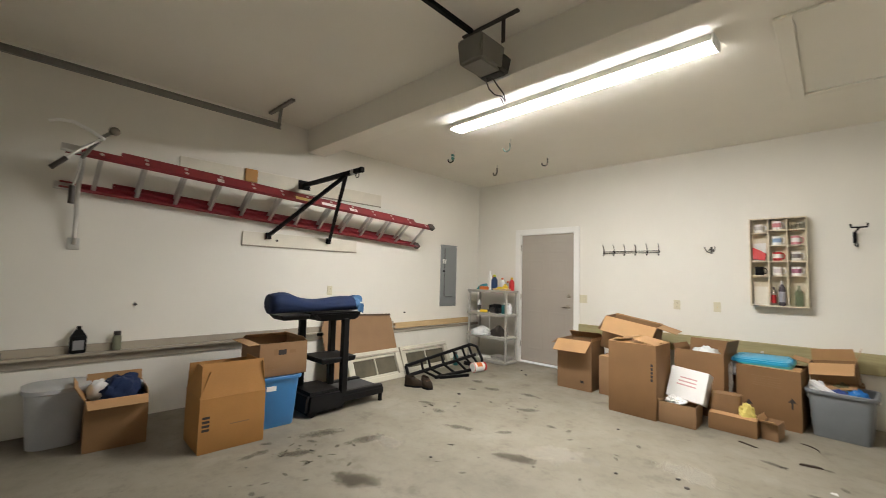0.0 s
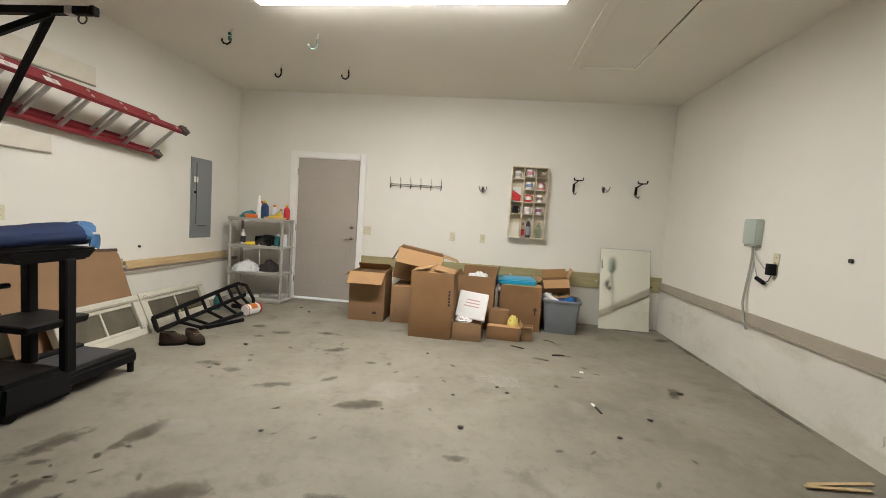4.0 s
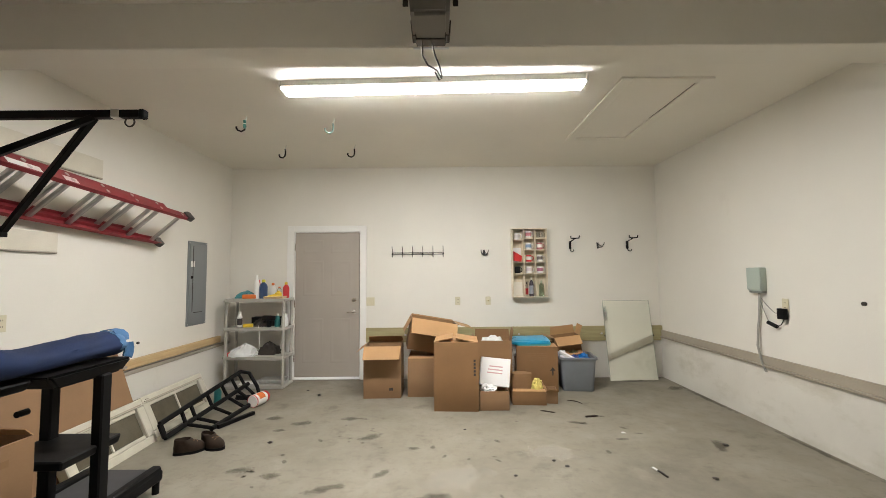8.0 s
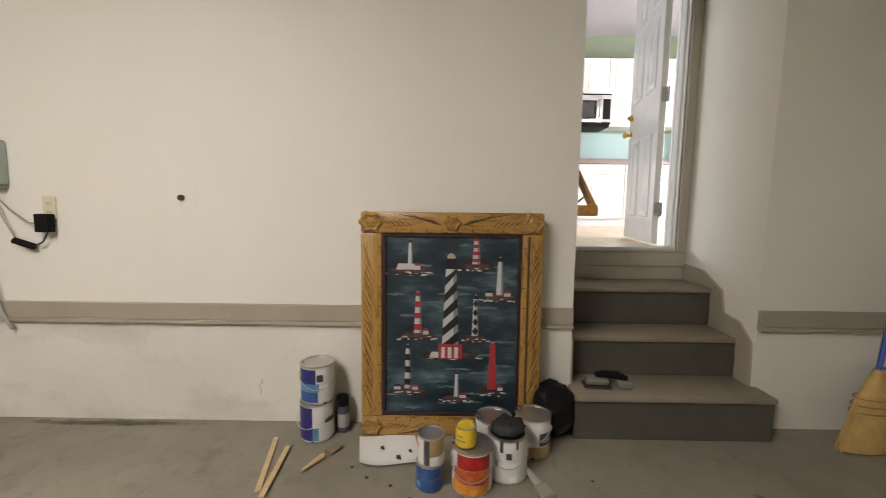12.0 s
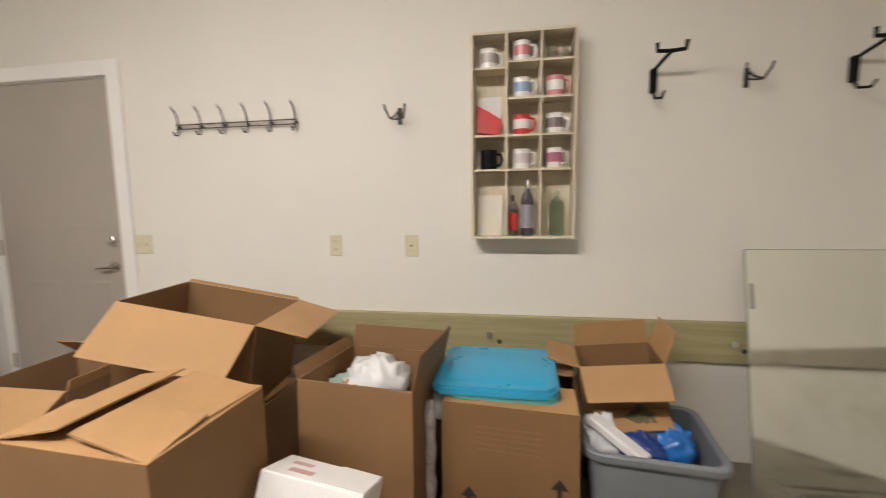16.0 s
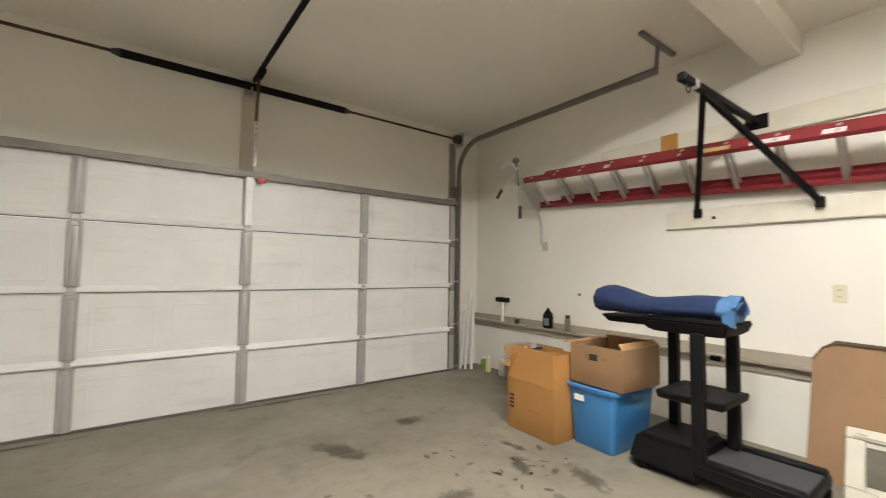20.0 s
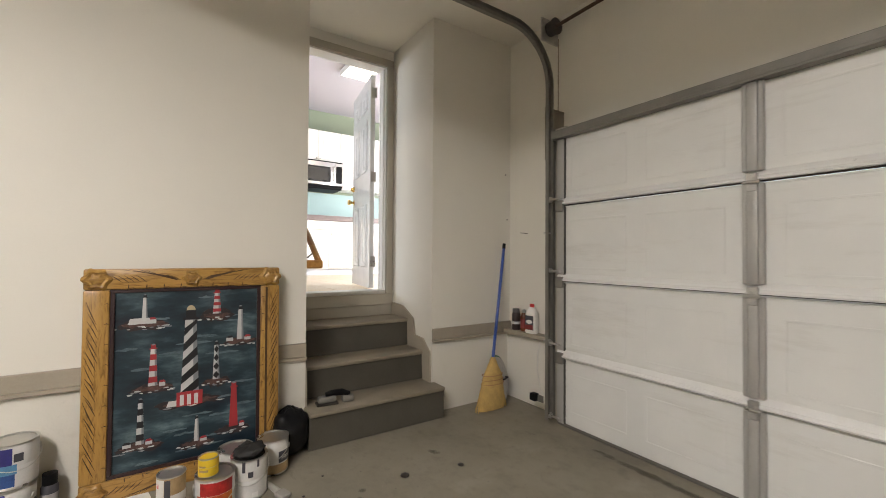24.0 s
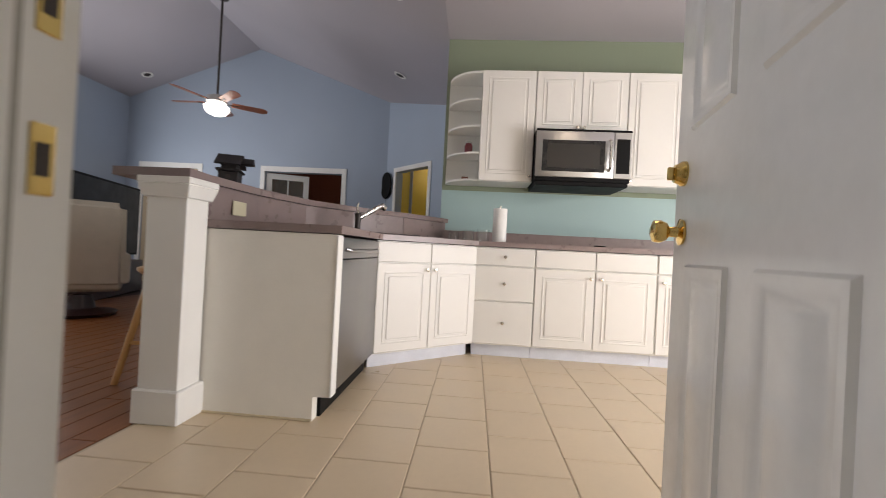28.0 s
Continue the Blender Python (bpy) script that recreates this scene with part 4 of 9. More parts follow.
MINT = plain("faded_mint_vinyl", (0.20, 0.30, 0.27), 0.5, var=0.3, scale=30)
for hx, hy, hc, hr in ((1.11, -1.93, BLACKM, 20), (1.16, -1.05, BLACKM, -10), (1.94, -1.86, MINT, 20), (1.975, -1.05, BLACKM, 10)):
    hk = thing("ceiling_hook", "vinyl-coated bicycle hook screwed into the ceiling", "hook", (hx, hy, H), hr, "ceiling hooks")
    part("shank", G().tube([(0.012, 0, -0.001), (0, 0, -0.055)], 0.0045, 8), CANSTEEL, hk, "bare threaded shank")
    part("bend", G().tube([(0.0, 0, -0.05), (0.004, 0, -0.10), (-0.004, 0, -0.13), (-0.03, 0, -0.15), (-0.062, 0, -0.142), (-0.076, 0, -0.12), (-0.074, 0, -0.105)], 0.0085, 8), hc, hk)
    if hx < 1.12:
        part("tag", G().box(-0.012, 0.012, -0.055, -0.008, -0.125, -0.05, 0.006), plain("teal_tag", (0.03, 0.16, 0.13), 0.4), hk, "teal plastic tag hung on the hook")
        part("tag_band", G().box(-0.0125, 0.0125, -0.0555, -0.0075, -0.092, -0.083), PAPER, hk)

# ---- the house beyond the door ----
KX, KR = 10.43, -4.955
RIDGE_Y, RIDGE_Z, EAVE_Z = -1.42, 5.05, 3.73
FARX, LEFTY = 13.4, 0.95
tilefloor = fixed("kitchen_floor", G().box(AX + 0.13, KX + 0.2, -9.0, -3.85, FZ - 0.1, FZ - 0.004), GROUT, "tan grout bed of the kitchen floor")
livingfloor = fixed("living_floor", G().box(AX + 0.13, FARX + 0.2, -3.85, LEFTY + 0.3, FZ - 0.1, FZ - 0.006).box(KX, FARX + 2.2, -5.6, -3.85, FZ - 0.1, FZ - 0.006), DARKWOOD, "dark bed of the living room floor")
fixed("wall_kitchen", G().box(KX, KX + 0.13, -9.0, KR, FZ - 0.1, 2.30), AQUAWALL, "aqua wall between counter and wall cabinets")
fixed("wall_kitchen_upper", G().box(KX, KX + 0.13, -9.0, KR, 2.30, EAVE_Z), GREENWALL, "sage green wall above the cabinets")
fixed("ceiling_kitchen", G().box(AX + 0.13, KX + 0.2, -9.0, KR, EAVE_Z, EAVE_Z + 0.12), HOUSECEIL, "pale flat kitchen ceiling")
# closing wall out of view, opened for an added light
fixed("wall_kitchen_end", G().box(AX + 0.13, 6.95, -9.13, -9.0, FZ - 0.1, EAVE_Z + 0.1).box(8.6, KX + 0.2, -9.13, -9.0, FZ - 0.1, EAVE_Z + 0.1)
      .box(6.95, 8.6, -9.13, -9.0, FZ - 0.1, FZ + 0.03).box(6.95, 8.6, -9.13, -9.0, FZ + 2.08, EAVE_Z + 0.1), AQUAWALL, "unseen aqua end wall of the kitchen with an opening added for light")
fixed("wall_hall", G().box(KX + 0.13, 12.2, KR - 0.12, KR, FZ - 0.1, 4.3), BLUEWALL, "blue-grey wall behind the kitchen")
for s in (-1, 1):
    ye = KR if s < 0 else 2 * RIDGE_Y - KR
    fixed("ceiling_vault", G().slab([(AX + 0.1, ye, EAVE_Z), (AX + 0.1, RIDGE_Y, RIDGE_Z), (FARX + 0.3, RIDGE_Y, RIDGE_Z), (FARX + 0.3, ye, EAVE_Z)][::-s], 0.1), HOUSECEIL, "pale sloping ceiling of the living room")
D2, D1 = (-2.98, -1.62), (-0.40, 0.62)
DH = FZ + 2.03
for a, b, c, d in ((-4.2, D2[0], FZ - 0.1, DH), (D2[1], D1[0], FZ - 0.1, DH), (D1[1], LEFTY + 0.2, FZ - 0.1, DH), (-4.2, LEFTY + 0.2, DH, 5.2)):
    fixed("wall_living_far", G().box(FARX, FARX + 0.13, a, b, c, d), BLUEWALL, "blue-grey gable wall of the living room")
# the opening in this wall is added out of view, for light
fixed("wall_living_left", G().box(AX + 0.1, 8.9, LEFTY, LEFTY + 0.13, FZ - 0.1, 5.2).box(12.1, FARX + 0.1, LEFTY, LEFTY + 0.13, FZ - 0.1, 5.2)
      .box(8.9, 12.1, LEFTY, LEFTY + 0.13, FZ - 0.1, FZ + 0.9).box(8.9, 12.1, LEFTY, LEFTY + 0.13, FZ + 2.1, 5.2), BLUEWALL, "blue-grey side wall of the living room with an added window opening")
# slanting wall with the opening to the yellow room
slant = pose(13.44, -3.71, 0, 0, 0, -135)
o = fixed("wall_slant", G().box(-0.3, 0.36, 0, 0.12, FZ - 0.1, 5.0).box(1.2, 1.9, 0, 0.12, FZ - 0.1, 5.0).box(0.36, 1.2, 0, 0.12, DH + 0.03, 5.0), BLUEWALL, "blue-grey slanting wall")
o.matrix_world = slant
o = fixed("trim_slant", G().box(0.29, 0.36, -0.015, 0, FZ, DH + 0.10, 0.003).box(1.2, 1.27, -0.015, 0, FZ, DH + 0.10, 0.003).box(0.36, 1.2, -0.015, 0, DH + 0.03, DH + 0.10, 0.003), WHITE, "white casing of the opening to the yellow room")
o.matrix_world = slant
for o in [fixed("wall_yellow_room", G().box(-0.6, 2.2, 1.6, 1.7, FZ - 0.1, 4.0).box(0.24, 0.345, 0.121, 1.6, FZ - 0.1, 4.0).box(2.1, 2.2, 0.2, 1.6, FZ - 0.1, 4.0), YELLOWWALL, "yellow painted room beyond the opening"),
          fixed("ceiling_yellow_room", G().box(-0.6, 2.2, 0.121, 1.7, 3.4, 3.5), HOUSECEIL, "pale ceiling of the yellow room")]:
    o.matrix_world = slant
fixed("wall_brown_room", G().box(15.4, 15.5, -4.6, 0.0, FZ - 0.1, 3.6).box(FARX + 0.13, 15.4, -0.9, -0.8, FZ - 0.1, 3.6).box(FARX + 0.131, 15.4, -4.6, -0.9, 3.5, 3.6), BROWNWALL, "dark brown room beyond the doorway")
for a, b in (D2, D1):
    fixed("door_trim", G().box(FARX - 0.016, FARX, a - 0.08, a, FZ, DH + 0.09, 0.003).box(FARX - 0.016, FARX, b, b + 0.08, FZ, DH + 0.09, 0.003).box(FARX - 0.016, FARX, a, b, DH, DH + 0.09, 0.003), WHITE, "white casing of a doorway in the living room")
fixed("door_panel_closed", G().box(FARX + 0.02, FARX + 0.06, D1[0], D1[1], FZ, DH), plain("tan_room", (0.42, 0.33, 0.22), 0.6), "tan panel closing the doorway")
fd = thing("french_door", "white glazed door standing ajar in the doorway", "door", (FARX + 0.02, D2[1] - 0.02, FZ + 0.01), -68)
part("stile", G().box(0.0, 0.09, 0, 0.035, 0, 2.0, 0.003), WHITE, fd)
part("stile", G().box(0.61, 0.70, 0, 0.035, 0, 2.0, 0.003), WHITE, fd)
for z0, z1 in ((0, 0.22), (1.9, 2.0)):
    part("rail", G().box(0.0905, 0.6095, 0, 0.035, z0, z1, 0.003), WHITE, fd)
for z0 in (0.62, 1.05, 1.48):
    part("glazing_bar", G().box(0.0905, 0.6095, 0.008, 0.027, z0, z0 + 0.022), WHITE, fd)
part("glazing_bar", G().box(0.34, 0.362, 0.006, 0.029, 0.22, 1.9), WHITE, fd)
part("pane", G().box(0.09, 0.61, 0.016, 0.019, 0.22, 1.9), PANE, fd)

# windows added out of view, with area lamps, to light the house
for nm, x0, x1, y, fy in (("unseen_window_1", 6.95, 8.6, -9.07, 1), ("unseen_window_2", 8.9, 12.1, LEFTY + 0.07, -1)):
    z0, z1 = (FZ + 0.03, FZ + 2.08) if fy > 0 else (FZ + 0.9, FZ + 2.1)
    w = thing(nm, "unseen white framed window added to light the house", "window", (x0, y, z0))
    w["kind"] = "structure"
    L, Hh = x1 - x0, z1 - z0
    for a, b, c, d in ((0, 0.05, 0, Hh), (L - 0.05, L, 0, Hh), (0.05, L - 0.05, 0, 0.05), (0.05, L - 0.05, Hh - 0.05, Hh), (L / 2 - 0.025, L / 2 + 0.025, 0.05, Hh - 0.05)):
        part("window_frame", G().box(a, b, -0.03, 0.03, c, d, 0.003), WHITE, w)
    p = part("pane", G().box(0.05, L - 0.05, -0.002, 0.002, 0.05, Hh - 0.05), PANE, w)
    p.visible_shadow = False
# fill lamps set in the added openings
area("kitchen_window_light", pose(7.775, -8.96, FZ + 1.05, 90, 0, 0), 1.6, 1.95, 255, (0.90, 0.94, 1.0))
area("living_window_light", pose(10.5, LEFTY - 0.05, FZ + 1.5, -90, 0, 0), 3.1, 1.1, 235, (0.86, 0.93, 1.0))

kl = thing("kitchen_ceiling_light", "lit white ceiling light box over the kitchen", "ceiling light", (8.42, -6.20, EAVE_Z))
part("frame", G().box(-0.28, 0.28, -0.20, -0.18, -0.07, -0.001, 0.004).box(-0.28, 0.28, 0.18, 0.20, -0.07, -0.001, 0.004).box(-0.28, -0.26, -0.18, 0.18, -0.07, -0.001, 0.004).box(0.26, 0.28, -0.18, 0.18, -0.07, -0.001, 0.004), WHITE, kl)
part("diffuser", G().box(-0.26, 0.26, -0.18, 0.18, -0.068, -0.055), LENS, kl, "glowing acrylic diffuser")
sl = (RIDGE_Z - EAVE_Z) / (RIDGE_Y - KR)
for cx, cy in ((10.0, -4.5), (11.9, -4.2), (13.0, 0.3)):
    zc = EAVE_Z + sl * (cy - KR) if cy < RIDGE_Y else RIDGE_Z - sl * (cy - RIDGE_Y)
    c = thing("recessed_light", "small recessed can light in the sloping ceiling", "ceiling light", (cx, cy, zc - 0.003), 0, "recessed lights", rx=math.degrees(math.atan(sl)) * (1 if cy < RIDGE_Y else -1))
    part("ring", G().lathe([(0.085, 0), (0.085, -0.008), (0.06, -0.012), (0.055, -0.002)], 24), WHITE, c)
    part("bulb", G().lathe([(0.052, -0.003), (0.05, -0.006), (0.003, -0.008)], 20), DARKINK if cx > 11 else CANLAMP, c)

# ---- kitchen cabinets ----


def front_panel(parent, w, z0, z1, x0, raised=True, knob=None, th=0.02):
    """One cabinet front in the local x-z plane facing -y, with its knob."""
    d = part("door" if raised else "drawer_front", G().box(x0, x0 + w, -th, 0, z0, z1, 0.004), WHITEGLOSS, parent)
    if raised and z1 - z0 > 0.3:
        g = G()
        a, b, c, e = x0 + 0.055, x0 + w - 0.055, z0 + 0.06, z1 - 0.06
        for p, q, r, s in ((a, b, c, c + 0.012), (a, b, e - 0.012, e), (a, a + 0.012, c + 0.012, e - 0.012), (b - 0.012, b, c + 0.012, e - 0.012)):
            g.box(p, q, -th - 0.004, -th, r, s, 0.002)
        part("raised_panel", g.box(a + 0.03, b - 0.03, -th - 0.006, -th, c + 0.03, e - 0.03, 0.004), WHITEGLOSS, d)
    if knob:
        part("knob", G().lathe([(0.006, 0), (0.006, 0.012), (0.013, 0.017), (0.013, 0.023), (0.003, 0.026)], 14), CHROME, d, "small pewter knob").matrix_basis = pose(knob[0], -th, knob[1], 90)
    return d


def base_cabinet(w, at, rz, fronts, label="white base cabinet with raised-panel fronts"):
    c = thing("base_cabinet", label, "cabinet", at, rz, "white base cabinets")
    part("body", G().box(0, w, 0.0, 0.56, 0.10, 0.868), WHITE, c)
    # white kick tinted blue for the daylight glow along the floor
    part("toe_kick", G().box(0, w, 0.06, 0.075, 0, 0.10), plain("kick_daylight_blue", (0.66, 0.68, 0.74), 0.4), c)
    for f in fronts:
        front_panel(c, *f)
    return c


FX = 9.815
KZ = FZ
# local x runs towards -y when turned by -90
base_cabinet(0.465, (FX, -5.303, KZ), -90, [(0.457, 0.725, 0.862, 0.004, False, (0.232, 0.795)), (0.457, 0.45, 0.717, 0.004, False, (0.232, 0.585)), (0.457, 0.11, 0.442, 0.004, False, (0.232, 0.28))], "white base cabinet with three drawers")
base_cabinet(0.92, (FX, -5.77, KZ), -90, [(0.452, 0.725, 0.862, 0.004, False), (0.452, 0.725, 0.862, 0.462, False), (0.452, 0.11, 0.717, 0.004, True, (0.42, 0.66)), (0.452, 0.11, 0.717, 0.462, True, (0.50, 0.66))])
base_cabinet(0.50, (FX, -6.692, KZ), -90, [(0.49, 0.725, 0.862, 0.004, False, (0.30, 0.79)), (0.49, 0.11, 0.717, 0.004, True, (0.04, 0.66))])
base_cabinet(0.60, (FX, -7.195, KZ), -90, [(0.59, 0.725, 0.862, 0.004, False, (0.30, 0.79)), (0.59, 0.11, 0.717, 0.004, True, (0.04, 0.66))])
ang = math.degrees(math.atan2(-5.303 + 4.64, FX - 9.26))
dl = math.hypot(5.303 - 4.64, FX - 9.26)
h = dl / 2 - 0.006
base_cabinet(dl - 0.004, (9.26, -4.64, KZ), ang, [(h, 0.725, 0.862, 0.004, False), (h, 0.725, 0.862, h + 0.008, False), (h, 0.11, 0.717, 0.004, True, (h - 0.03, 0.675)), (h, 0.11, 0.717, h + 0.008, True, (h + 0.04, 0.675))], "white angled sink cabinet with two doors")
dw = thing("dishwasher", "stainless steel dishwasher under the counter", "dishwasher", (8.475, -4.655, KZ), 0)
DWSTEEL = plain("dark_brushed_steel", (0.30, 0.30, 0.305), 0.36, 1.0, var=0.03, scale=2, grain=300, bump=0.0)
part("door", G().box(0.0, 0.775, 0, 0.05, 0.115, 0.75, 0.006, 2), DWSTEEL, dw)
part("control_panel", G().box(0.0, 0.775, 0, 0.05, 0.753, 0.862, 0.006, 2), DWSTEEL, dw)
part("handle", G().tube([(0.08, 0.0, 0.80), (0.10, -0.018, 0.795), (0.68, -0.018, 0.795), (0.70, 0.0, 0.80)], 0.010, 10), DWSTEEL, dw)
part("kick", G().box(0.0, 0.775, 0.06, 0.08, 0, 0.112), BLACKP, dw)
part("tub", G().box(0.003, 0.772, 0.05, 0.55, 0.112, 0.86), BLACKP, dw)
ep = thing("end_panel", "cream painted end panel of the peninsula", "panel", (8.41, -4.655, KZ))
part("panel", G().box(0, 0.06, 0.0, 0.075, 0.115, 0.868).box(0, 0.06, 0.075, 0.66, 0.0, 0.868), plain("cream_panel", (0.82, 0.79, 0.72), 0.5, var=0.04), ep)
part("base_bead", G().box(-0.006, 0, 0.075, 0.66, 0, 0.012, 0.002), plain("caulk", (0.62, 0.52, 0.36), 0.7), ep)
part("corner_strip", G().box(-0.004, 0.064, -0.012, -0.0005, 0.115, 0.866, 0.003), WHITE, ep)

# counter and raised bar
ct = thing("countertop", "mauve laminate kitchen countertop with a low upstand", "countertop", (8.40, -4.68, KZ + 0.872))
edge = [(0, 0), (0.845, 0.0), (1.385, -0.645), (1.385, -3.3), (2.02, -3.3), (2.02, -0.29), (1.05, 0.69), (0, 0.69)]
part("top", G().prism(edge, 0.0, 0.038), COUNTER, ct)
part("upstand", G().box(1.99, 2.018, -3.3, -0.29, 0.038, 0.14, 0.002), COUNTER, ct)
bw = thing("bar_wall", "cream half wall carrying the raised mauve breakfast bar", "half wall", (8.40, -3.985, KZ))
path = [(0.02, 0.0), (0.45, -0.02), (0.9, -0.12), (1.25, -0.35), (1.6, -0.68), (2.03, -1.0)]
for a, b in zip(path, path[1:]):
    part("splash", G().bar((a[0], a[1], 0.985), (b[0], b[1], 0.985), 0.05, 0.19), COUNTER, bw, "mauve laminate splash")
    part("half_wall", G().bar((a[0], a[1] + 0.07, 0.54), (b[0], b[1] + 0.07, 0.54), 0.09, 1.08), plain("half_wall_paint", (0.6, 0.58, 0.52), 0.5), bw)
# the bar top follows the wall and swings out past the post
outer = [(-0.14, 0.31)] + [(x - 0.02, y + 0.33) for x, y in path]
inner = [(-0.15, -0.06)] + [(x, y - 0.045) for x, y in path]
g = G()
g.rings([[(p[0], p[1], 1.082), (q[0], q[1], 1.082), (q[0], q[1], 1.12), (p[0], p[1], 1.12)] for p, q in zip(inner, outer)])
part("bar_top", g, COUNTER, bw, "mauve laminate bar top")
po = thing("post", "white square post with cap and base moulding", "post", (8.255, -4.035, KZ))
part("shaft", G().box(0, 0.145, 0, 0.185, 0.0, 1.03, 0.003), WHITE, po)
part("cap", G().frustum((-0.012, 0.157, -0.012, 0.197), (-0.03, 0.175, -0.03, 0.215), 0.99, 1.05, 0.004).box(-0.03, 0.175, -0.03, 0.215, 1.05, 1.08, 0.004), WHITE, po)
part("base", G().box(-0.016, 0.161, -0.016, 0.201, 0, 0.15, 0.006), WHITE, po)


def upper(w, at, z0, z1, doors):
    c = thing("wall_cabinet", "white raised-panel wall cabinet", "cabinet", at, -90, "white wall cabinets")
    part("body", G().box(0, w, 0, 0.31, z0, z1), WHITE, c)
    for x0, dw_, kx in doors:
        front_panel(c, dw_, z0 + 0.003, z1 - 0.003, x0, True, (kx, z0 + 0.045))
    return c


UX, U0, U1 = 10.115, 2.345 - FZ, 3.30 - FZ
upper(0.46, (UX, -5.288, FZ), U0, U1, [(0.003, 0.454, 0.43)])
upper(0.765, (UX, -5.75, FZ), 2.775 - FZ, U1, [(0.003, 0.378, 0.355), (0.384, 0.378, 0.41)])
upper(0.46, (UX, -6.517, FZ), U0, U1, [(0.003, 0.454, 0.03)])
upper(0.60, (UX, -6.98, FZ), U0, U1, [(0.003, 0.594, 0.03)])
cs = thing("corner_shelf", "white open shelf unit with rounded ends", "shelf", (UX, -5.286, FZ))
for k in range(5):
    z = U0 + k * (U1 - U0 - 0.018) / 4
    g = G()
    arcp = [(0.31 - 0.31 * math.cos(a), 0.30 * math.sin(a)) for a in (math.pi / 2 * i / 8 for i in range(9))]
    g.prism([(0.31, 0.0)] + arcp, z, z + 0.018)
    part("shelf", g, WHITE, cs)
part("side", G().box(0, 0.31, -0.012, 0.0, U0, U1), WHITE, cs)
part("back", G().box(0.30, 0.313, 0.0005, 0.30, U0, U1), WHITE, cs)
jr = thing("glass_jar", "small glass jar with dark red contents", "jar", (UX + 0.18, -5.19, FZ + U0 + (U1 - U0 - 0.018) / 4 + 0.018))
part("jar", G().lathe([(0.035, 0), (0.037, 0.09), (0.03, 0.10), (0.03, 0.11)], 16), plain("red_jam", (0.20, 0.04, 0.05), 0.15), jr)
part("lid", G().lathe([(0.033, 0.11), (0.033, 0.125), (0.003, 0.126)], 16), ALU, jr)
solo("small_box", G().box(-0.05, 0.05, -0.03, 0.03, 0, 0.035, 0.004), plain("brick_red", (0.25, 0.09, 0.05), 0.6), "small reddish box on the rounded shelf", "box", (UX + 0.17, -5.17, FZ + U0 + 0.018))

mw = thing("microwave", "stainless over-range microwave with black glass door", "microwave", (9.955, -5.752, 2.345), -90)
part("case", G().box(0, 0.76, 0.02, 0.47, 0.0, 0.425, 0.004), BLACKP, mw)
part("door", G().box(0.0, 0.62, 0, 0.02, 0.03, 0.405, 0.005, 2), STEEL, mw)
part("glass", G().box(0.05, 0.55, -0.003, 0.0, 0.075, 0.33, 0.002), plain("black_glass", (0.009, 0.008, 0.008), 0.25, bump=0.0), mw, "black glass window")
part("screen", G().box(0.09, 0.51, -0.0045, -0.003, 0.105, 0.30), plain("dark_mesh", (0.022, 0.018, 0.014), 0.45), mw)
part("handle", G().tube([(0.585, 0.0, 0.09), (0.585, -0.035, 0.11), (0.585, -0.035, 0.32), (0.585, 0.0, 0.34)], 0.011, 10), CHROME, mw)
part("control_panel", G().box(0.622, 0.76, 0, 0.02, 0.03, 0.405, 0.004), STEEL, mw)
part("keypad", G().box(0.64, 0.745, -0.003, 0.0, 0.07, 0.35, 0.002), BLACKP, mw)
part("vent", G().box(0.0, 0.76, 0.005, 0.02, 0.407, 0.423, 0.002), BLACKP, mw)
part("hood_base", G().box(0.01, 0.75, 0.03, 0.46, -0.035, 0.0, 0.006), BLACKP, mw)

pt = thing("paper_towel", "white paper towel roll standing on the counter", "paper towel", (9.99, -5.49, KZ + 0.91))
part("roll", G().lathe([(0.058, 0.006), (0.058, 0.28), (0.02, 0.281), (0.02, 0.27)], 28), PAPER, pt)
part("holder", G().lathe([(0.06, 0), (0.06, 0.005), (0.008, 0.006), (0.008, 0.30), (0.003, 0.302)], 20), CHROME, pt)
fc = thing("faucet", "chrome single-lever kitchen faucet", "faucet", (9.30, -4.49, KZ + 0.91), -40)
part("body", G().lathe([(0.035, 0), (0.033, 0.012), (0.02, 0.03), (0.02, 0.10), (0.026, 0.13), (0.004, 0.14)], 16), DARKIRON, fc)
part("spout", G().tube([(0, 0, 0.10), (0.06, 0, 0.13), (0.16, 0, 0.19), (0.20, 0, 0.205), (0.225, 0, 0.19)], [0.017, 0.017, 0.017, 0.024, 0.024], 10), CHROME, fc)
part("lever", G().tube([(0, 0, 0.13), (-0.01, 0, 0.17), (0.0, 0.0, 0.205)], [0.009, 0.007, 0.006], 8), CHROME, fc)
sk2 = thing("sink", "dark rimmed sink set in the counter", "sink", (9.42, -4.55, KZ + 0.911), ang)
part("rim", G().box(-0.30, 0.30, -0.19, -0.17, 0, 0.008, 0.003).box(-0.30, 0.30, 0.17, 0.19, 0, 0.008, 0.003).box(-0.30, -0.28, -0.17, 0.17, 0, 0.008, 0.003).box(0.28, 0.30, -0.17, 0.17, 0, 0.008, 0.003), DARKINK, sk2)
part("bowl", G().box(-0.28, 0.28, -0.17, 0.17, 0.0005, 0.003), BLACKP, sk2)
for bx, by, r, hh in ((10.2, -5.23, 0.05, 0.10), (10.2, -5.36, 0.055, 0.11), (10.22, -5.10, 0.045, 0.085)):
    jj = thing("glass_canister", "clear glass canister on the counter", "canister", (bx, by, KZ + 0.911), 0, "glass canisters")
    part("glass", G().lathe([(r, 0), (r, hh), (r - 0.004, hh), (r - 0.004, 0.006), (0.003, 0.006)], 18), CLEARGLASS, jj)
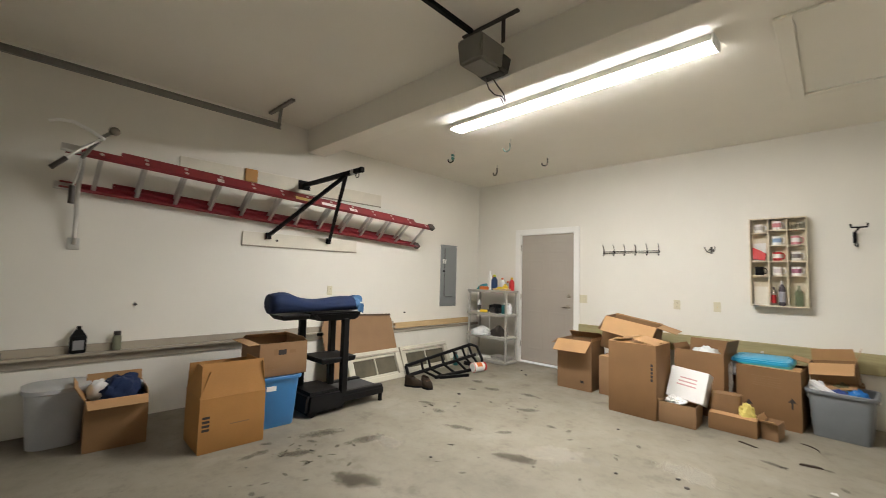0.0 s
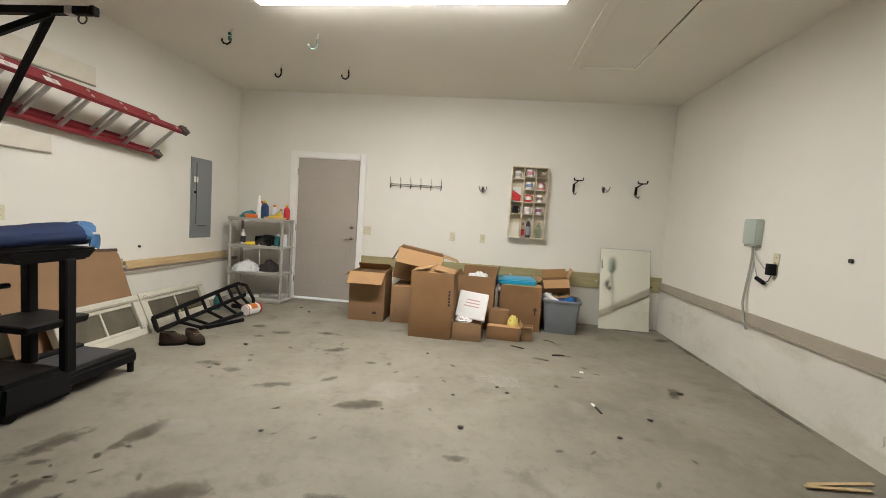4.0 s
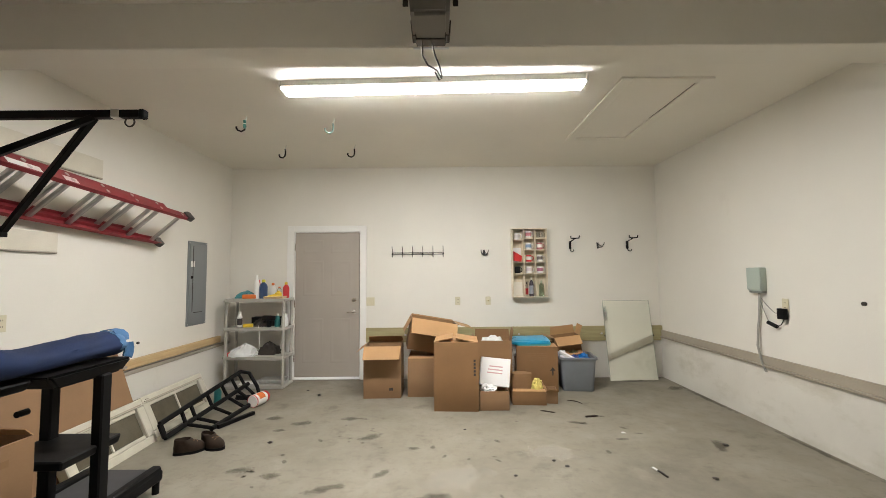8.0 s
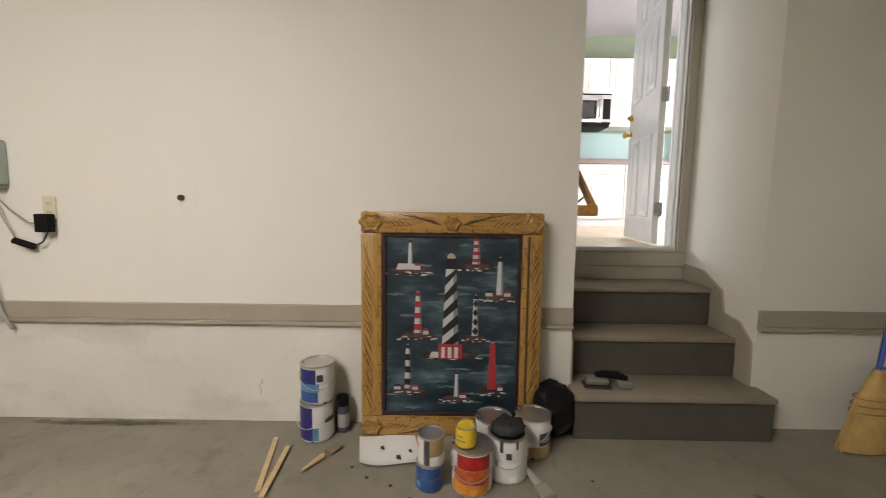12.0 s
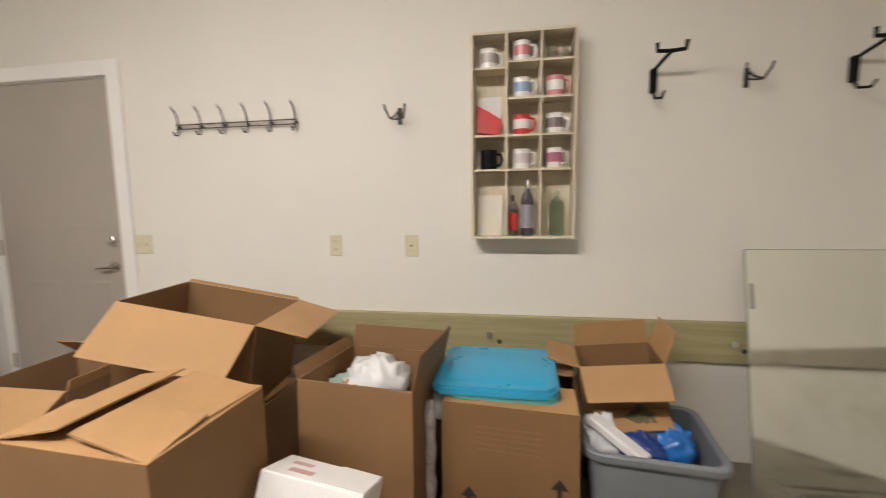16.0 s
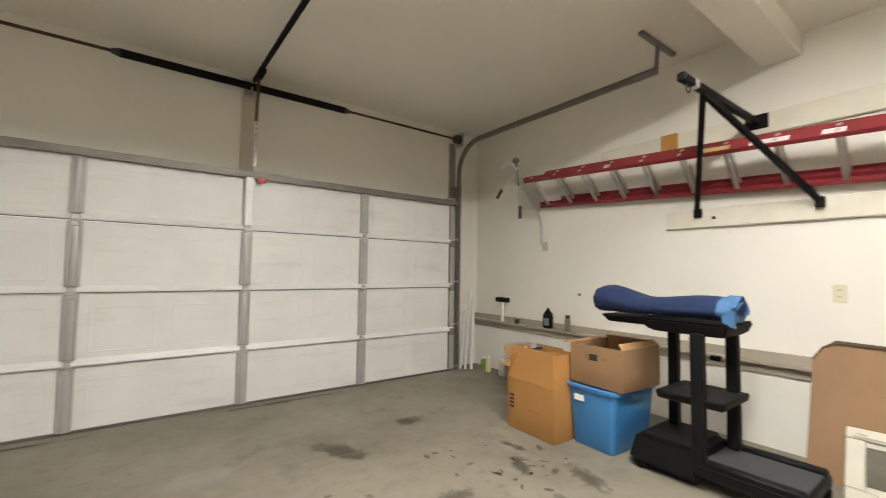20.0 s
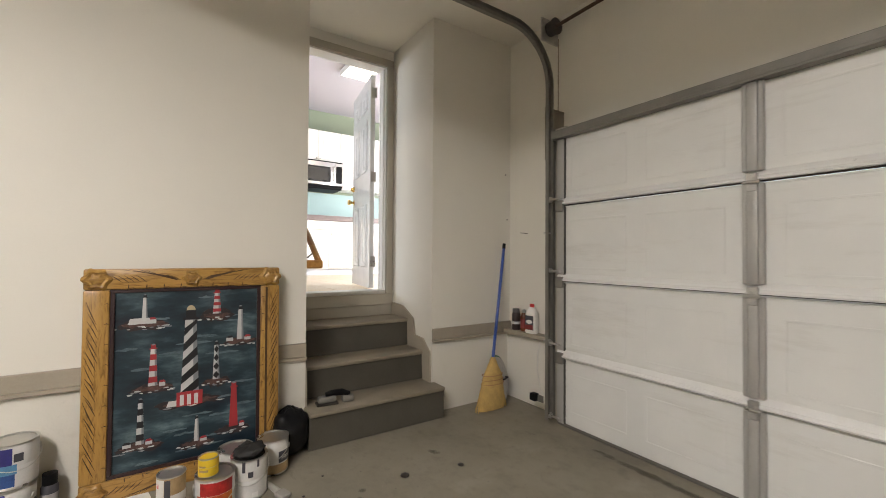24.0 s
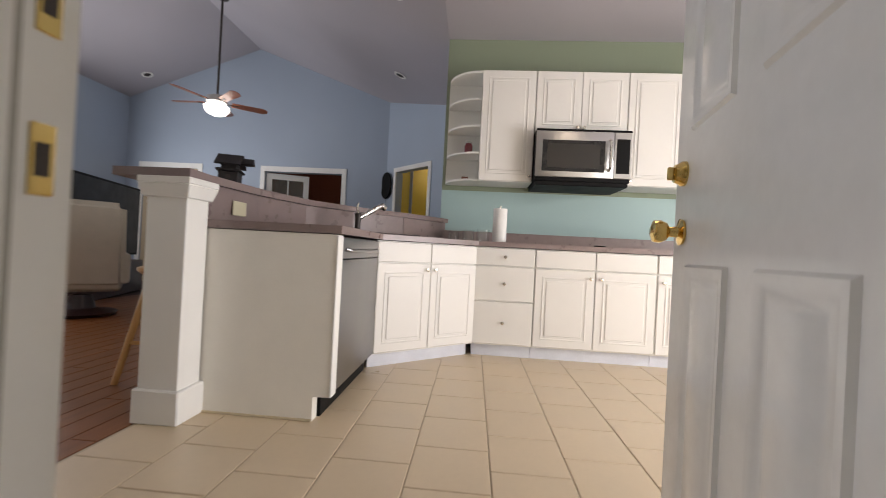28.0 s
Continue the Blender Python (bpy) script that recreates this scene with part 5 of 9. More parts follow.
solo("spoon_rest", G().lathe([(0.03, 0), (0.05, 0.012), (0.045, 0.014), (0.003, 0.006)], 18), DARKIRON, "small black dish on the counter", "dish", (9.97, -6.30, KZ + 0.911))
ol = thing("outlet_plate", "almond outlet plate on the mauve splash", "outlet", (8.66, -4.027, KZ + 0.985))
part("plate", G().box(-0.06, 0.06, -0.008, -0.0005, -0.038, 0.038, 0.003), IVORY, ol)
# wall oven column glimpsed past the door
ov = thing("wall_oven", "white wall oven in a tall white cabinet", "oven", (9.80, -7.85, KZ), -90)
part("cabinet", G().box(0, 0.75, 0.02, 0.6, 0.1, 2.3), WHITE, ov)
part("oven_door", G().box(0.04, 0.71, 0, 0.02, 0.62, 1.25, 0.006), WHITEGLOSS, ov)
part("oven_window", G().box(0.14, 0.61, -0.004, 0.0, 0.8, 1.08, 0.002), BLACKP, ov)
part("controls", G().box(0.04, 0.71, 0, 0.02, 1.27, 1.42, 0.004), BLACKP, ov)
part("drawer", G().box(0.04, 0.71, 0, 0.02, 0.12, 0.6, 0.006), WHITEGLOSS, ov)
part("kick", G().box(0, 0.75, 0.06, 0.08, 0, 0.1), WHITE, ov)

# ---- living room things ----
fn = thing("ceiling_fan", "bronze ceiling fan with cherry blades and a lit glass bowl", "ceiling fan", (11.61, -1.884, 3.428), 18)
part("rod", G().cyl((0, 0, 0.1), (0, 0, 1.46), 0.014, n=10), DARKIRON, fn)
part("canopy", G().lathe([(0.07, 1.40), (0.06, 1.45), (0.02, 1.47)], 18), DARKIRON, fn)
part("motor", G().lathe([(0.05, 0.15), (0.12, 0.12), (0.13, 0.05), (0.10, 0.02), (0.05, 0.0)], 20), ALU, fn)
part("bowl", G().lathe([(0.15, 0.0), (0.145, -0.05), (0.11, -0.09), (0.05, -0.115), (0.004, -0.12)], 20), BULB, fn, "glowing glass bowl")
for k in range(5):
    a = 2 * math.pi * k / 5
    c, s = math.cos(a), math.sin(a)
    bl = part("blade", G().slab([(x * c - y * s, x * s + y * c, 0.06 - y * 0.22) for x, y in ((0.17, -0.05), (0.55, -0.064), (0.60, -0.03), (0.60, 0.03), (0.55, 0.064), (0.17, 0.05))], 0.008), BLADE, fn)
    part("blade_iron", G().bar((0.09 * c, 0.09 * s, 0.055), (0.25 * c, 0.25 * s, 0.05), 0.03, 0.006), DARKIRON, bl)
bh = thing("birdhouse", "dark wooden birdhouse standing on the bar", "birdhouse", (8.77, -3.90, KZ + 1.121), 20)
BHWOOD = plain("blackened_wood", (0.012, 0.009, 0.009), 0.6, var=0.4)
part("base", G().box(-0.085, 0.085, -0.07, 0.07, 0, 0.014, 0.003), BHWOOD, bh)
part("body", G().box(-0.058, 0.058, -0.05, 0.05, 0.014, 0.075, 0.003), BHWOOD, bh)
part("gallery", G().box(-0.075, 0.075, -0.062, 0.062, 0.075, 0.088, 0.003), BHWOOD, bh)
part("upper_body", G().box(-0.045, 0.045, -0.04, 0.04, 0.088, 0.125, 0.003), BHWOOD, bh)
for sg in (-1, 1):
    part("roof", G().slab([(0.0, -0.065, 0.168), (0.0, 0.065, 0.168), (sg * 0.085, 0.065, 0.105), (sg * 0.085, -0.065, 0.105)][::sg], 0.009), BHWOOD, bh)
part("gable", G().slab([(-0.045, -0.04, 0.125), (0.045, -0.04, 0.125), (0.0, -0.04, 0.16)], -0.08), BHWOOD, bh)
part("chimney", G().box(0.02, 0.036, -0.01, 0.012, 0.14, 0.178, 0.002), BHWOOD, bh)
part("entry", G().cyl((-0.0585, 0, 0.045), (-0.057, 0, 0.045), 0.014, n=12), DARKINK, bh)
wp = thing("wall_plaque", "dark oval plaque hanging on the slanting wall", "plaque", (13.33, -3.77, 2.76), -135)
part("plate", G().lathe([(0.15, 0), (0.145, 0.018), (0.07, 0.012), (0.003, 0.016)], 24), BLACKM, wp).matrix_basis = pose(0, 0, 0, 90, 0, 0) @ Matrix.Diagonal((1, 1.5, 1, 1))
tv = thing("television", "large black flat television on a dark stand", "television", (11.55, -0.55, FZ), 20)
part("screen", G().box(-0.85, 0.85, 0, 0.05, 0.52, 1.5, 0.008), BLACKP, tv)
part("glass", G().box(-0.82, 0.82, -0.003, 0.0, 0.55, 1.47, 0.001), plain("tv_glass", (0.004, 0.004, 0.004), 0.5, bump=0.0), tv)
part("stand", G().box(-0.8, 0.8, -0.1, 0.35, 0, 0.45, 0.01), DARKWOOD, tv)
part("neck", G().box(-0.15, 0.15, 0.01, 0.09, 0.45, 0.53), BLACKP, tv)
rc = thing("recliner", "cream upholstered recliner on a dark wooden base, seen from behind", "armchair", (10.35, -1.43, FZ), -45)
part("base", G().lathe([(0.28, 0), (0.30, 0.03), (0.12, 0.07), (0.08, 0.2), (0.004, 0.21)], 24), DARKWOOD, rc)
part("seat", G().box(-0.32, 0.32, -0.05, 0.60, 0.22, 0.45, 0.06, 3), RECLINER, rc)
part("backrest", G().frustum((-0.34, 0.34, -0.14, 0.06), (-0.31, 0.31, -0.32, -0.10), 0.26, 1.12, 0.06, 3), RECLINER, rc)
for s in (-1, 1):
    part("armrest", G().box(0.32 * s - 0.06, 0.32 * s + 0.06, -0.05, 0.55, 0.30, 0.62, 0.04, 2), RECLINER, rc)
st = thing("bar_stool", "honey pine bar stool with splayed legs", "stool", (8.86, -3.52, FZ), 10)
part("seat", G().lathe([(0.15, 0.60), (0.17, 0.615), (0.17, 0.635), (0.14, 0.645), (0.003, 0.64)], 24), HONEY, st)
for k in range(4):
    a = math.pi / 4 + k * math.pi / 2
    c, s = math.cos(a), math.sin(a)
    part("leg", G().tube([(0.25 * c, 0.25 * s, 0), (0.10 * c, 0.10 * s, 0.61)], [0.017, 0.02], 10), HONEY, st)
    b2 = a + math.pi / 2
    zz = 0.22 if k % 2 else 0.32
    f = 0.25 - 0.15 * zz / 0.61
    part("rung", G().cyl((f * c, f * s, zz), (f * math.cos(b2), f * math.sin(b2), zz), 0.011, n=8), HONEY, st)
# glowing globes out of view, added to brighten the yellow and brown rooms
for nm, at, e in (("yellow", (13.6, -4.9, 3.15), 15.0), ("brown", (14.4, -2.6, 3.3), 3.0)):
    lm = thing("side_room_fill", "unseen glowing globe added to brighten a side room", "ceiling light", at)
    part("globe", G().ball((0, 0, 0), 0.13, 16), emit("fill_globe_" + nm, (1.0, 0.93, 0.82), e), lm)
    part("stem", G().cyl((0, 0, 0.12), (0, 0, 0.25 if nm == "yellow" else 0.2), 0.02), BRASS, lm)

# ---- side wall: ladder, brackets, panel ----
U0, U1 = Vector((0.352, -5.62, 2.285)), Vector((0.384, -1.55, 2.062))
L0, L1 = Vector((0.085, -5.63, 2.005)), Vector((0.05, -1.57, 1.82))
lx = (U1 - U0).normalized()
ly = ((U0 + U1) / 2 - (L0 + L1) / 2)
LW = ly.length
ly = (ly - lx * ly.dot(lx)).normalized()
lz = lx.cross(ly)
mid = (U0 + U1 + L0 + L1) / 4
ladm = Matrix(((lx.x, ly.x, lz.x, mid.x), (lx.y, ly.y, lz.y, mid.y), (lx.z, ly.z, lz.z, mid.z), (0, 0, 0, 1)))
ld = thing("extension_ladder", "red fibreglass extension ladder hung flat along the wall", "ladder")
ld.matrix_world = ladm
LH = 1.99
for sec, (a, b, w, zo) in enumerate(((-LH, LH, LW, 0.0), (-LH + 0.35, LH - 0.28, LW - 0.015, -0.065))):
    for s in (-1, 1):
        y = s * w / 2
        part("side_rail", G().box(a, b, y - 0.003, y + 0.003, zo - 0.035, zo + 0.035).box(a, b, min(y, y - s * 0.028), max(y, y - s * 0.028), zo + 0.031, zo + 0.036).box(a, b, min(y, y - s * 0.028), max(y, y - s * 0.028), zo - 0.036, zo - 0.031), FIBRE, ld, "red fibreglass side rail")
    k = -LH + 0.22
    while k < a + 0.08:
        k += 0.305
    while k < b - 0.1:
        part("rung", G().box(k - 0.016, k + 0.016, -w / 2 + 0.003, w / 2 - 0.003, zo - 0.014, zo + 0.014, 0.005), ALU, ld, "aluminium rung")
        for s in (-1, 1):
            part("rung_plate", G().cyl((k, s * (w / 2 + 0.003), zo), (k, s * (w / 2 + 0.006), zo), 0.016, n=10), ALU, ld)
        k += 0.305
for s in (-1, 1):
    yf = s * LW / 2
    part("foot", G().rings([[(x, yf + a * h_, b * v) for a, b in ((-1, -1), (1, -1), (1, 1), (-1, 1))] for x, h_, v in ((LH - 0.04, 0.018, 0.042), (LH, 0.024, 0.05), (LH + 0.035, 0.024, 0.045), (LH + 0.07, 0.016, 0.02))]), plain("foot_rubber", (0.07, 0.064, 0.055), 0.7), ld, "worn dark rubber end boot")
    part("boot_sole", G().box(LH + 0.01, LH + 0.068, yf - 0.022, yf + 0.02, -0.056, -0.043, 0.004), RUBBER, ld)
    part("rail_guard", G().box(-LH - 0.03, -LH + 0.09, s * LW / 2 - 0.012, s * LW / 2 + 0.012, -0.04, 0.04, 0.004), ALU, ld)
for xx, ww, mt in ((-0.10, 0.20, plain("aged_yellow_label", (0.58, 0.46, 0.16), 0.5)), (0.22, 0.22, PAPER), (0.60, 0.11, PAPER), (-0.9, 0.06, PAPER)):
    part("sticker", G().box(xx, xx + ww, LW / 2 + 0.0035, LW / 2 + 0.0045, -0.024, 0.024), mt, ld, "rail sticker")

lh = thing("ladder_hanger", "grey steel wall hanger holding the end of the ladder", "wall bracket", (0.0, -5.46, 1.545))
part("foot_plate", G().box(0, 0.012, -0.04, 0.04, -0.05, 0.05, 0.003), ALU, lh)
part("arm", G().tube([(0.012, 0, 0.0), (0.06, 0.0, 0.05), (0.07, 0, 0.25), (0.10, -0.01, 0.36), (0.30, -0.02, 0.52), (0.42, -0.02, 0.66)], 0.016, 10), ALU, lh)
part("stay", G().tube([(0.01, 0.0, 0.82), (0.20, 0, 0.80), (0.42, -0.01, 0.68)], 0.013, 8), ALU, lh)
part("hook_end", G().tube([(0.42, -0.02, 0.66), (0.50, 0.03, 0.75), (0.58, 0.09, 0.83), (0.63, 0.13, 0.86)], 0.014, 8), DULLZINC, lh)
part("knob", G().ball((0.64, 0.14, 0.865), 0.038, 14, 0.85), plain("brown_knob", (0.13, 0.11, 0.08), 0.5), lh, "brown plastic knob")
part("gusset", G().slab([(0.10, -0.004, 0.36), (0.40, -0.004, 0.60), (0.42, -0.004, 0.68), (0.16, -0.004, 0.74), (0.09, -0.004, 0.55)], 0.006), ALU, lh)
part("bent_tube", G().tube([(0.58, 0.09, 0.80), (0.55, 0.0, 0.86), (0.52, -0.09, 0.905), (0.50, -0.17, 0.905), (0.49, -0.23, 0.885)], 0.014, 8), PAPER, lh, "white bent tube")
part("leg", G().tube([(0.56, 0.07, 0.80), (0.57, -0.04, 0.70), (0.58, -0.13, 0.60), (0.58, -0.19, 0.53)], [0.011, 0.011, 0.012, 0.012], 8), ALU, lh)
part("leg_foot", G().cyl((0.58, -0.12, 0.61), (0.58, -0.20, 0.52), 0.018, n=10), DARKIRON, lh, "dark rubber sleeve")
part("grip", G().cyl((0.36, -0.06, 0.30), (0.36, -0.06, 0.44), 0.02, n=10), DARKIRON, lh)
part("grip_stem", G().tube([(0.36, -0.06, 0.43), (0.39, -0.04, 0.52), (0.41, -0.02, 0.62)], 0.009, 8), ALU, lh)

bb = thing("bag_bracket", "black steel heavy-bag bracket with two struts on the wall", "wall bracket", (0.022, -3.42, 2.41))
part("plate", G().box(0, 0.012, -0.075, 0.075, -0.055, 0.055, 0.003), BLACKM, bb)
part("boom", G().bar((0.01, 0, 0), (1.20, -0.01, -0.005), 0.045, 0.045, bev=0.004), BLACKM, bb)
part("end_cap", G().box(1.20, 1.235, -0.035, 0.015, -0.032, 0.022, 0.008), RUBBER, bb)
part("eye_ring", G().tube([(1.14 + 0.028 * math.cos(a), -0.01, -0.05 + 0.028 * math.sin(a)) for a in (2 * math.pi * k / 12 for k in range(13))], 0.005, 6), DARKIRON, bb)
part("clasp", G().box(1.04, 1.09, -0.036, 0.016, -0.031, 0.021, 0.004), ALU, bb)
for y in (-0.41, 0.35):
    part("strut", G().bar((0.93, -0.01, -0.02), (0.045, y, -0.645), 0.036, 0.036, bev=0.003), BLACKM, bb)
    part("strut_foot", G().box(0.0, 0.05, y - 0.025, y + 0.025, -0.69, -0.62, 0.004), BLACKM, bb)
part("bolt", G().cyl((0.0, -0.30, -0.70), (0.014, -0.30, -0.70), 0.014, n=6), DARKIRON, bb)
for nm, y0, y1, z0, z1, lab in (("u", -4.73, -2.24, 2.315, 2.475, "long cream board screwed high on the wall"), ("l", -4.10, -2.63, 1.642, 1.79, "cream board screwed to the wall under the bracket")):
    wbd = thing("mounting_board", lab, "board", (0, y0, z0))
    part("board", G().box(0, 0.021, 0, y1 - y0, 0, z1 - z0, 0.003), plain("board_cream", (0.68, 0.64, 0.53), 0.55, var=0.08), wbd)
    part("lower_edge", G().box(0.0005, 0.023, 0.001, y1 - y0 - 0.001, -0.012, -0.0005, 0.002), TRIM, wbd)
solo("wood_block", G().box(0, 0.03, -0.065, 0.065, 0, 0.14, 0.003), plain("ochre_block", (0.46, 0.22, 0.05), 0.6), "ochre wooden block fixed to the cream board", "block", (0.022, -4.05, 2.335))

pn = thing("breaker_panel", "grey steel breaker panel with a closed hinged door", "electrical panel", (0, -0.982, 0.862))
part("cover", G().box(0, 0.014, 0, 0.385, 0, 1.008, 0.004), PANELGREY, pn)
pdr = part("door", G().box(0.014, 0.024, 0.03, 0.355, 0.14, 0.97, 0.003), PANELGREY, pn)
part("latch", G().box(0.024, 0.036, 0.04, 0.075, 0.56, 0.59, 0.003), BLACKP, pdr, "black latch")
part("door_gap", G().box(0.0235, 0.0262, 0.075, 0.085, 0.17, 0.95), DARKINK, pdr)
part("lower_fold", G().box(0.024, 0.027, 0.10, 0.28, 0.15, 0.158, 0.001), DARKINK, pdr)
part("sticker", G().box(0.024, 0.0255, 0.005 + 0.03, 0.11, 0.70, 0.77), PAPER, pdr)
for y, z in ((0.02, 0.02), (0.365, 0.02), (0.02, 0.99), (0.365, 0.99)):
    part("screw", G().cyl((0.014, y, z), (0.017, y, z), 0.006, n=10), ALU, pn)


def outlet(at, rz, kind, mat=None, label="ivory outlet with cover plate"):
    o = thing("wall_outlet" if kind != "switch" else "light_switch", label, "outlet" if kind != "switch" else "switch", at, rz)
    part("plate", G().box(-0.036, 0.036, -0.007, -0.0005, -0.058, 0.058, 0.003), mat or IVORY, o)
    if kind == "duplex":
        for dz in (-0.022, 0.022):
            part("receptacle", G().box(-0.016, 0.016, -0.0095, -0.007, dz - 0.014, dz + 0.014, 0.002), mat or IVORY, o)
            part("slot", G().box(-0.008, -0.005, -0.0102, -0.0095, dz - 0.005, dz + 0.006), DARKINK, o)
            part("slot", G().box(0.005, 0.008, -0.0102, -0.0095, dz - 0.005, dz + 0.006), DARKINK, o)
    elif kind == "jack":
        part("jack", G().cyl((0, -0.012, 0), (0, -0.007, 0), 0.006, n=10), BRASS, o)
    else:
        for dx in ((-0.023, 0.023) if kind == "switch2" else (0,)):
            part("toggle", G().box(dx - 0.005, dx + 0.005, -0.018, -0.007, -0.011, 0.011, 0.002), IVORY, o)
    return o


outlet((0.0, -2.996, 1.135), 90, "duplex")
outlet((3.215, 0.0, 1.072), 0, "duplex")
outlet((3.642, 0.0, 1.072), 0, "jack", None, "ivory cable jack plate on the back wall")
sw = thing("light_switch", "ivory double light switch beside the side door", "switch", (1.985, 0, 1.075))
part("plate", G().box(-0.06, 0.06, -0.007, -0.0005, -0.058, 0.058, 0.003), IVORY, sw)
for dx in (-0.023, 0.023):
    part("toggle", G().box(dx - 0.005, dx + 0.005, -0.018, -0.007, -0.011, 0.011, 0.002), IVORY, sw)
so = thing("light_switch", "ivory switch plate inside the stair recess", "switch", (6.40, AL, 1.93))
part("plate", G().box(-0.036, 0.036, -0.007, -0.0005, -0.075, 0.075, 0.003), IVORY, so)
part("toggle", G().box(-0.005, 0.005, -0.018, -0.007, -0.011, 0.011, 0.002), IVORY, so)
for at, ax in (((0.0, -1.73, 0.80), 1), ((0.0, -5.0, 1.02), 1)):
    solo("wall_bolt", G().cyl((0, 0, 0), (0.018, 0, 0), 0.013, n=6), DARKIRON, "dark bolt head in the wall", "bolt", at)
eb = thing("eye_bolt", "dark round plug in the wall above a hanging thread", "bolt", (W, -2.825, 1.205))
part("plug", G().cyl((-0.016, 0, 0), (0, 0, 0), 0.015, n=16), DARKIRON, eb)
part("thread", G().tube([(-0.008, 0, -0.02), (-0.006, 0, -0.3), (-0.006, 0.002, -0.53)], 0.0004, 5), PAPER, eb)

# ---- grey shelf unit ----
su = thing("shelf_unit", "grey plastic four-tier shelf unit crowded with bottles", "shelf", (0.17, -0.485, 0))
SW, SD = 0.80, 0.34
TIERS = (0.0, 0.37, 0.735, 1.105)
for z in TIERS:
    part("shelf", G().box(0, SW, 0, SD, z + 0.01, z + 0.045, 0.012, 2).box(0.02, SW - 0.02, -0.004, 0.006, z + 0.006, z + 0.048, 0.004), GREYP, su)
for px in (0.03, SW - 0.03):
    for py in (0.03, SD - 0.03):
        for z0, z1 in zip(TIERS, TIERS[1:]):
            part("post", G().lathe([(0.024, z0 + 0.045), (0.02, z0 + 0.08), (0.02, z1 - 0.02), (0.024, z1 + 0.01)], 14, (px, py, 0)), GREYP, su)


def bottle(name, label, at, r, h, body, cap, neck=0.4, squash=1.0, rz=0, group="", rx=0, ry=0, band=None):
    o = thing(name, label, "bottle", at, rz, group, rx, ry)
    b = part("body", G().lathe([(r * 0.9, 0), (r, 0.01), (r, h * 0.62), (r * 0.85, h * 0.72), (r * neck, h * 0.84), (r * neck, h * 0.86)], 20), body, o)
    b.matrix_basis = Matrix.Diagonal((1, squash, 1, 1))
    c = part("cap", G().lathe([(r * neck * 1.1, h * 0.85), (r * neck * 1.15, h * 0.97), (r * neck * 0.8, h), (0.002, h)], 14), cap, o)
    if band:
        k = part("label", G().lathe([(r * 1.008, h * 0.14), (r * 1.012, h * 0.15), (r * 1.012, h * 0.55), (r * 1.008, h * 0.56)], 20, cap=False), band, o)
        k.matrix_basis = Matrix.Diagonal((1, squash, 1, 1))
    return o


def heap(a, b, h, seed):
    """A crumpled soft heap with a flat base."""
    r = random.Random(seed)
    n, rows = 22, []
    amp = [r.uniform(0.72, 1.12) for k in range(n)]
    for k in range(8):
        u = k / 7
        w = (1 - u ** 2.2) * 0.94 + 0.05
        ring = []
        for i in range(n):
            f = w * (amp[i] + r.uniform(-0.09, 0.09) * (k > 0))
            ring.append((a * f * math.cos(2 * math.pi * i / n) + 0.2 * a * u * r.uniform(0.6, 1), b * f * math.sin(2 * math.pi * i / n), h * max(0, u + r.uniform(-0.09, 0.09) * (0 < k))))
        rows.append(ring)
    return G().rings(rows)


T1, T2, T3 = 1.15, 0.78, 0.415
NAVYP, LIME = plain("navy_plastic", (0.02, 0.05, 0.13), 0.3), plain("lime_plastic", (0.62, 0.60, 0.04), 0.4)
GRP = "bottles on the shelf unit"
for a in ((0.545, -0.36, 0.034, 0.31, WHITE, WHITE, None, "tall white spray bottle"), (0.625, -0.34, 0.052, 0.25, NAVYP, LIME, None, "dark blue bottle with a lime yellow cap"),
          (0.50, -0.20, 0.042, 0.24, REDP, REDP, None, "red bottle"), (0.71, -0.24, 0.042, 0.20, PAPER, ORANGE, None, "white bottle with an orange cap"),
          (0.80, -0.28, 0.045, 0.10, YELLOW, YELLOW, None, "yellow tub with a yellow lid"), (0.88, -0.22, 0.042, 0.21, REDP, YELLOW, None, "red bottle with a yellow cap"),
          (0.77, -0.17, 0.034, 0.15, CLEARGLASS, ORANGE, None, "clear bottle with an orange cap")):
    bottle("bottle", a[7] + " on the shelf unit", (a[0], a[1], T1), a[2], a[3], a[4], a[5], band=a[6], group=GRP)
solo("crumpled_cloth", heap(0.15, 0.10, 0.10, 21), plain("teal_cloth", (0.06, 0.24, 0.27), 0.85), "crumpled teal cloth on the top shelf", "cloth", (0.34, -0.24, T1))
solo("tool_case", G().box(-0.09, 0.09, -0.05, 0.05, 0, 0.055, 0.01, 2), ORANGE, "orange plastic case on the top shelf", "case", (0.46, -0.36, T1), 10)
solo("spray_gun", G().tube([(0, 0, 0.02), (0.08, 0, 0.035), (0.15, 0.02, 0.03)], [0.02, 0.026, 0.012], 10), YELLOW, "yellow plastic nozzle on the top shelf", "nozzle", (0.72, -0.42, T1))
solo("flat_tray", G().frustum((-0.12, 0.12, -0.07, 0.07), (-0.13, 0.13, -0.08, 0.08), 0, 0.03, 0.006), PINE, "tan tray on the top shelf", "tray", (0.80, -0.385, T1))
bottle("bottle", "white can on the second shelf", (0.33, -0.36, T2), 0.032, 0.20, WHITE, WHITE, 0.5, group=GRP, band=DARKINK)
bottle("bottle", "teal bottle on the second shelf", (0.82, -0.35, T2), 0.035, 0.17, TEAL, WHITE, 0.5, group=GRP)
bottle("bottle", "pale bottle on the second shelf", (0.91, -0.33, T2), 0.045, 0.17, FILM, WHITE, 0.7, group=GRP)
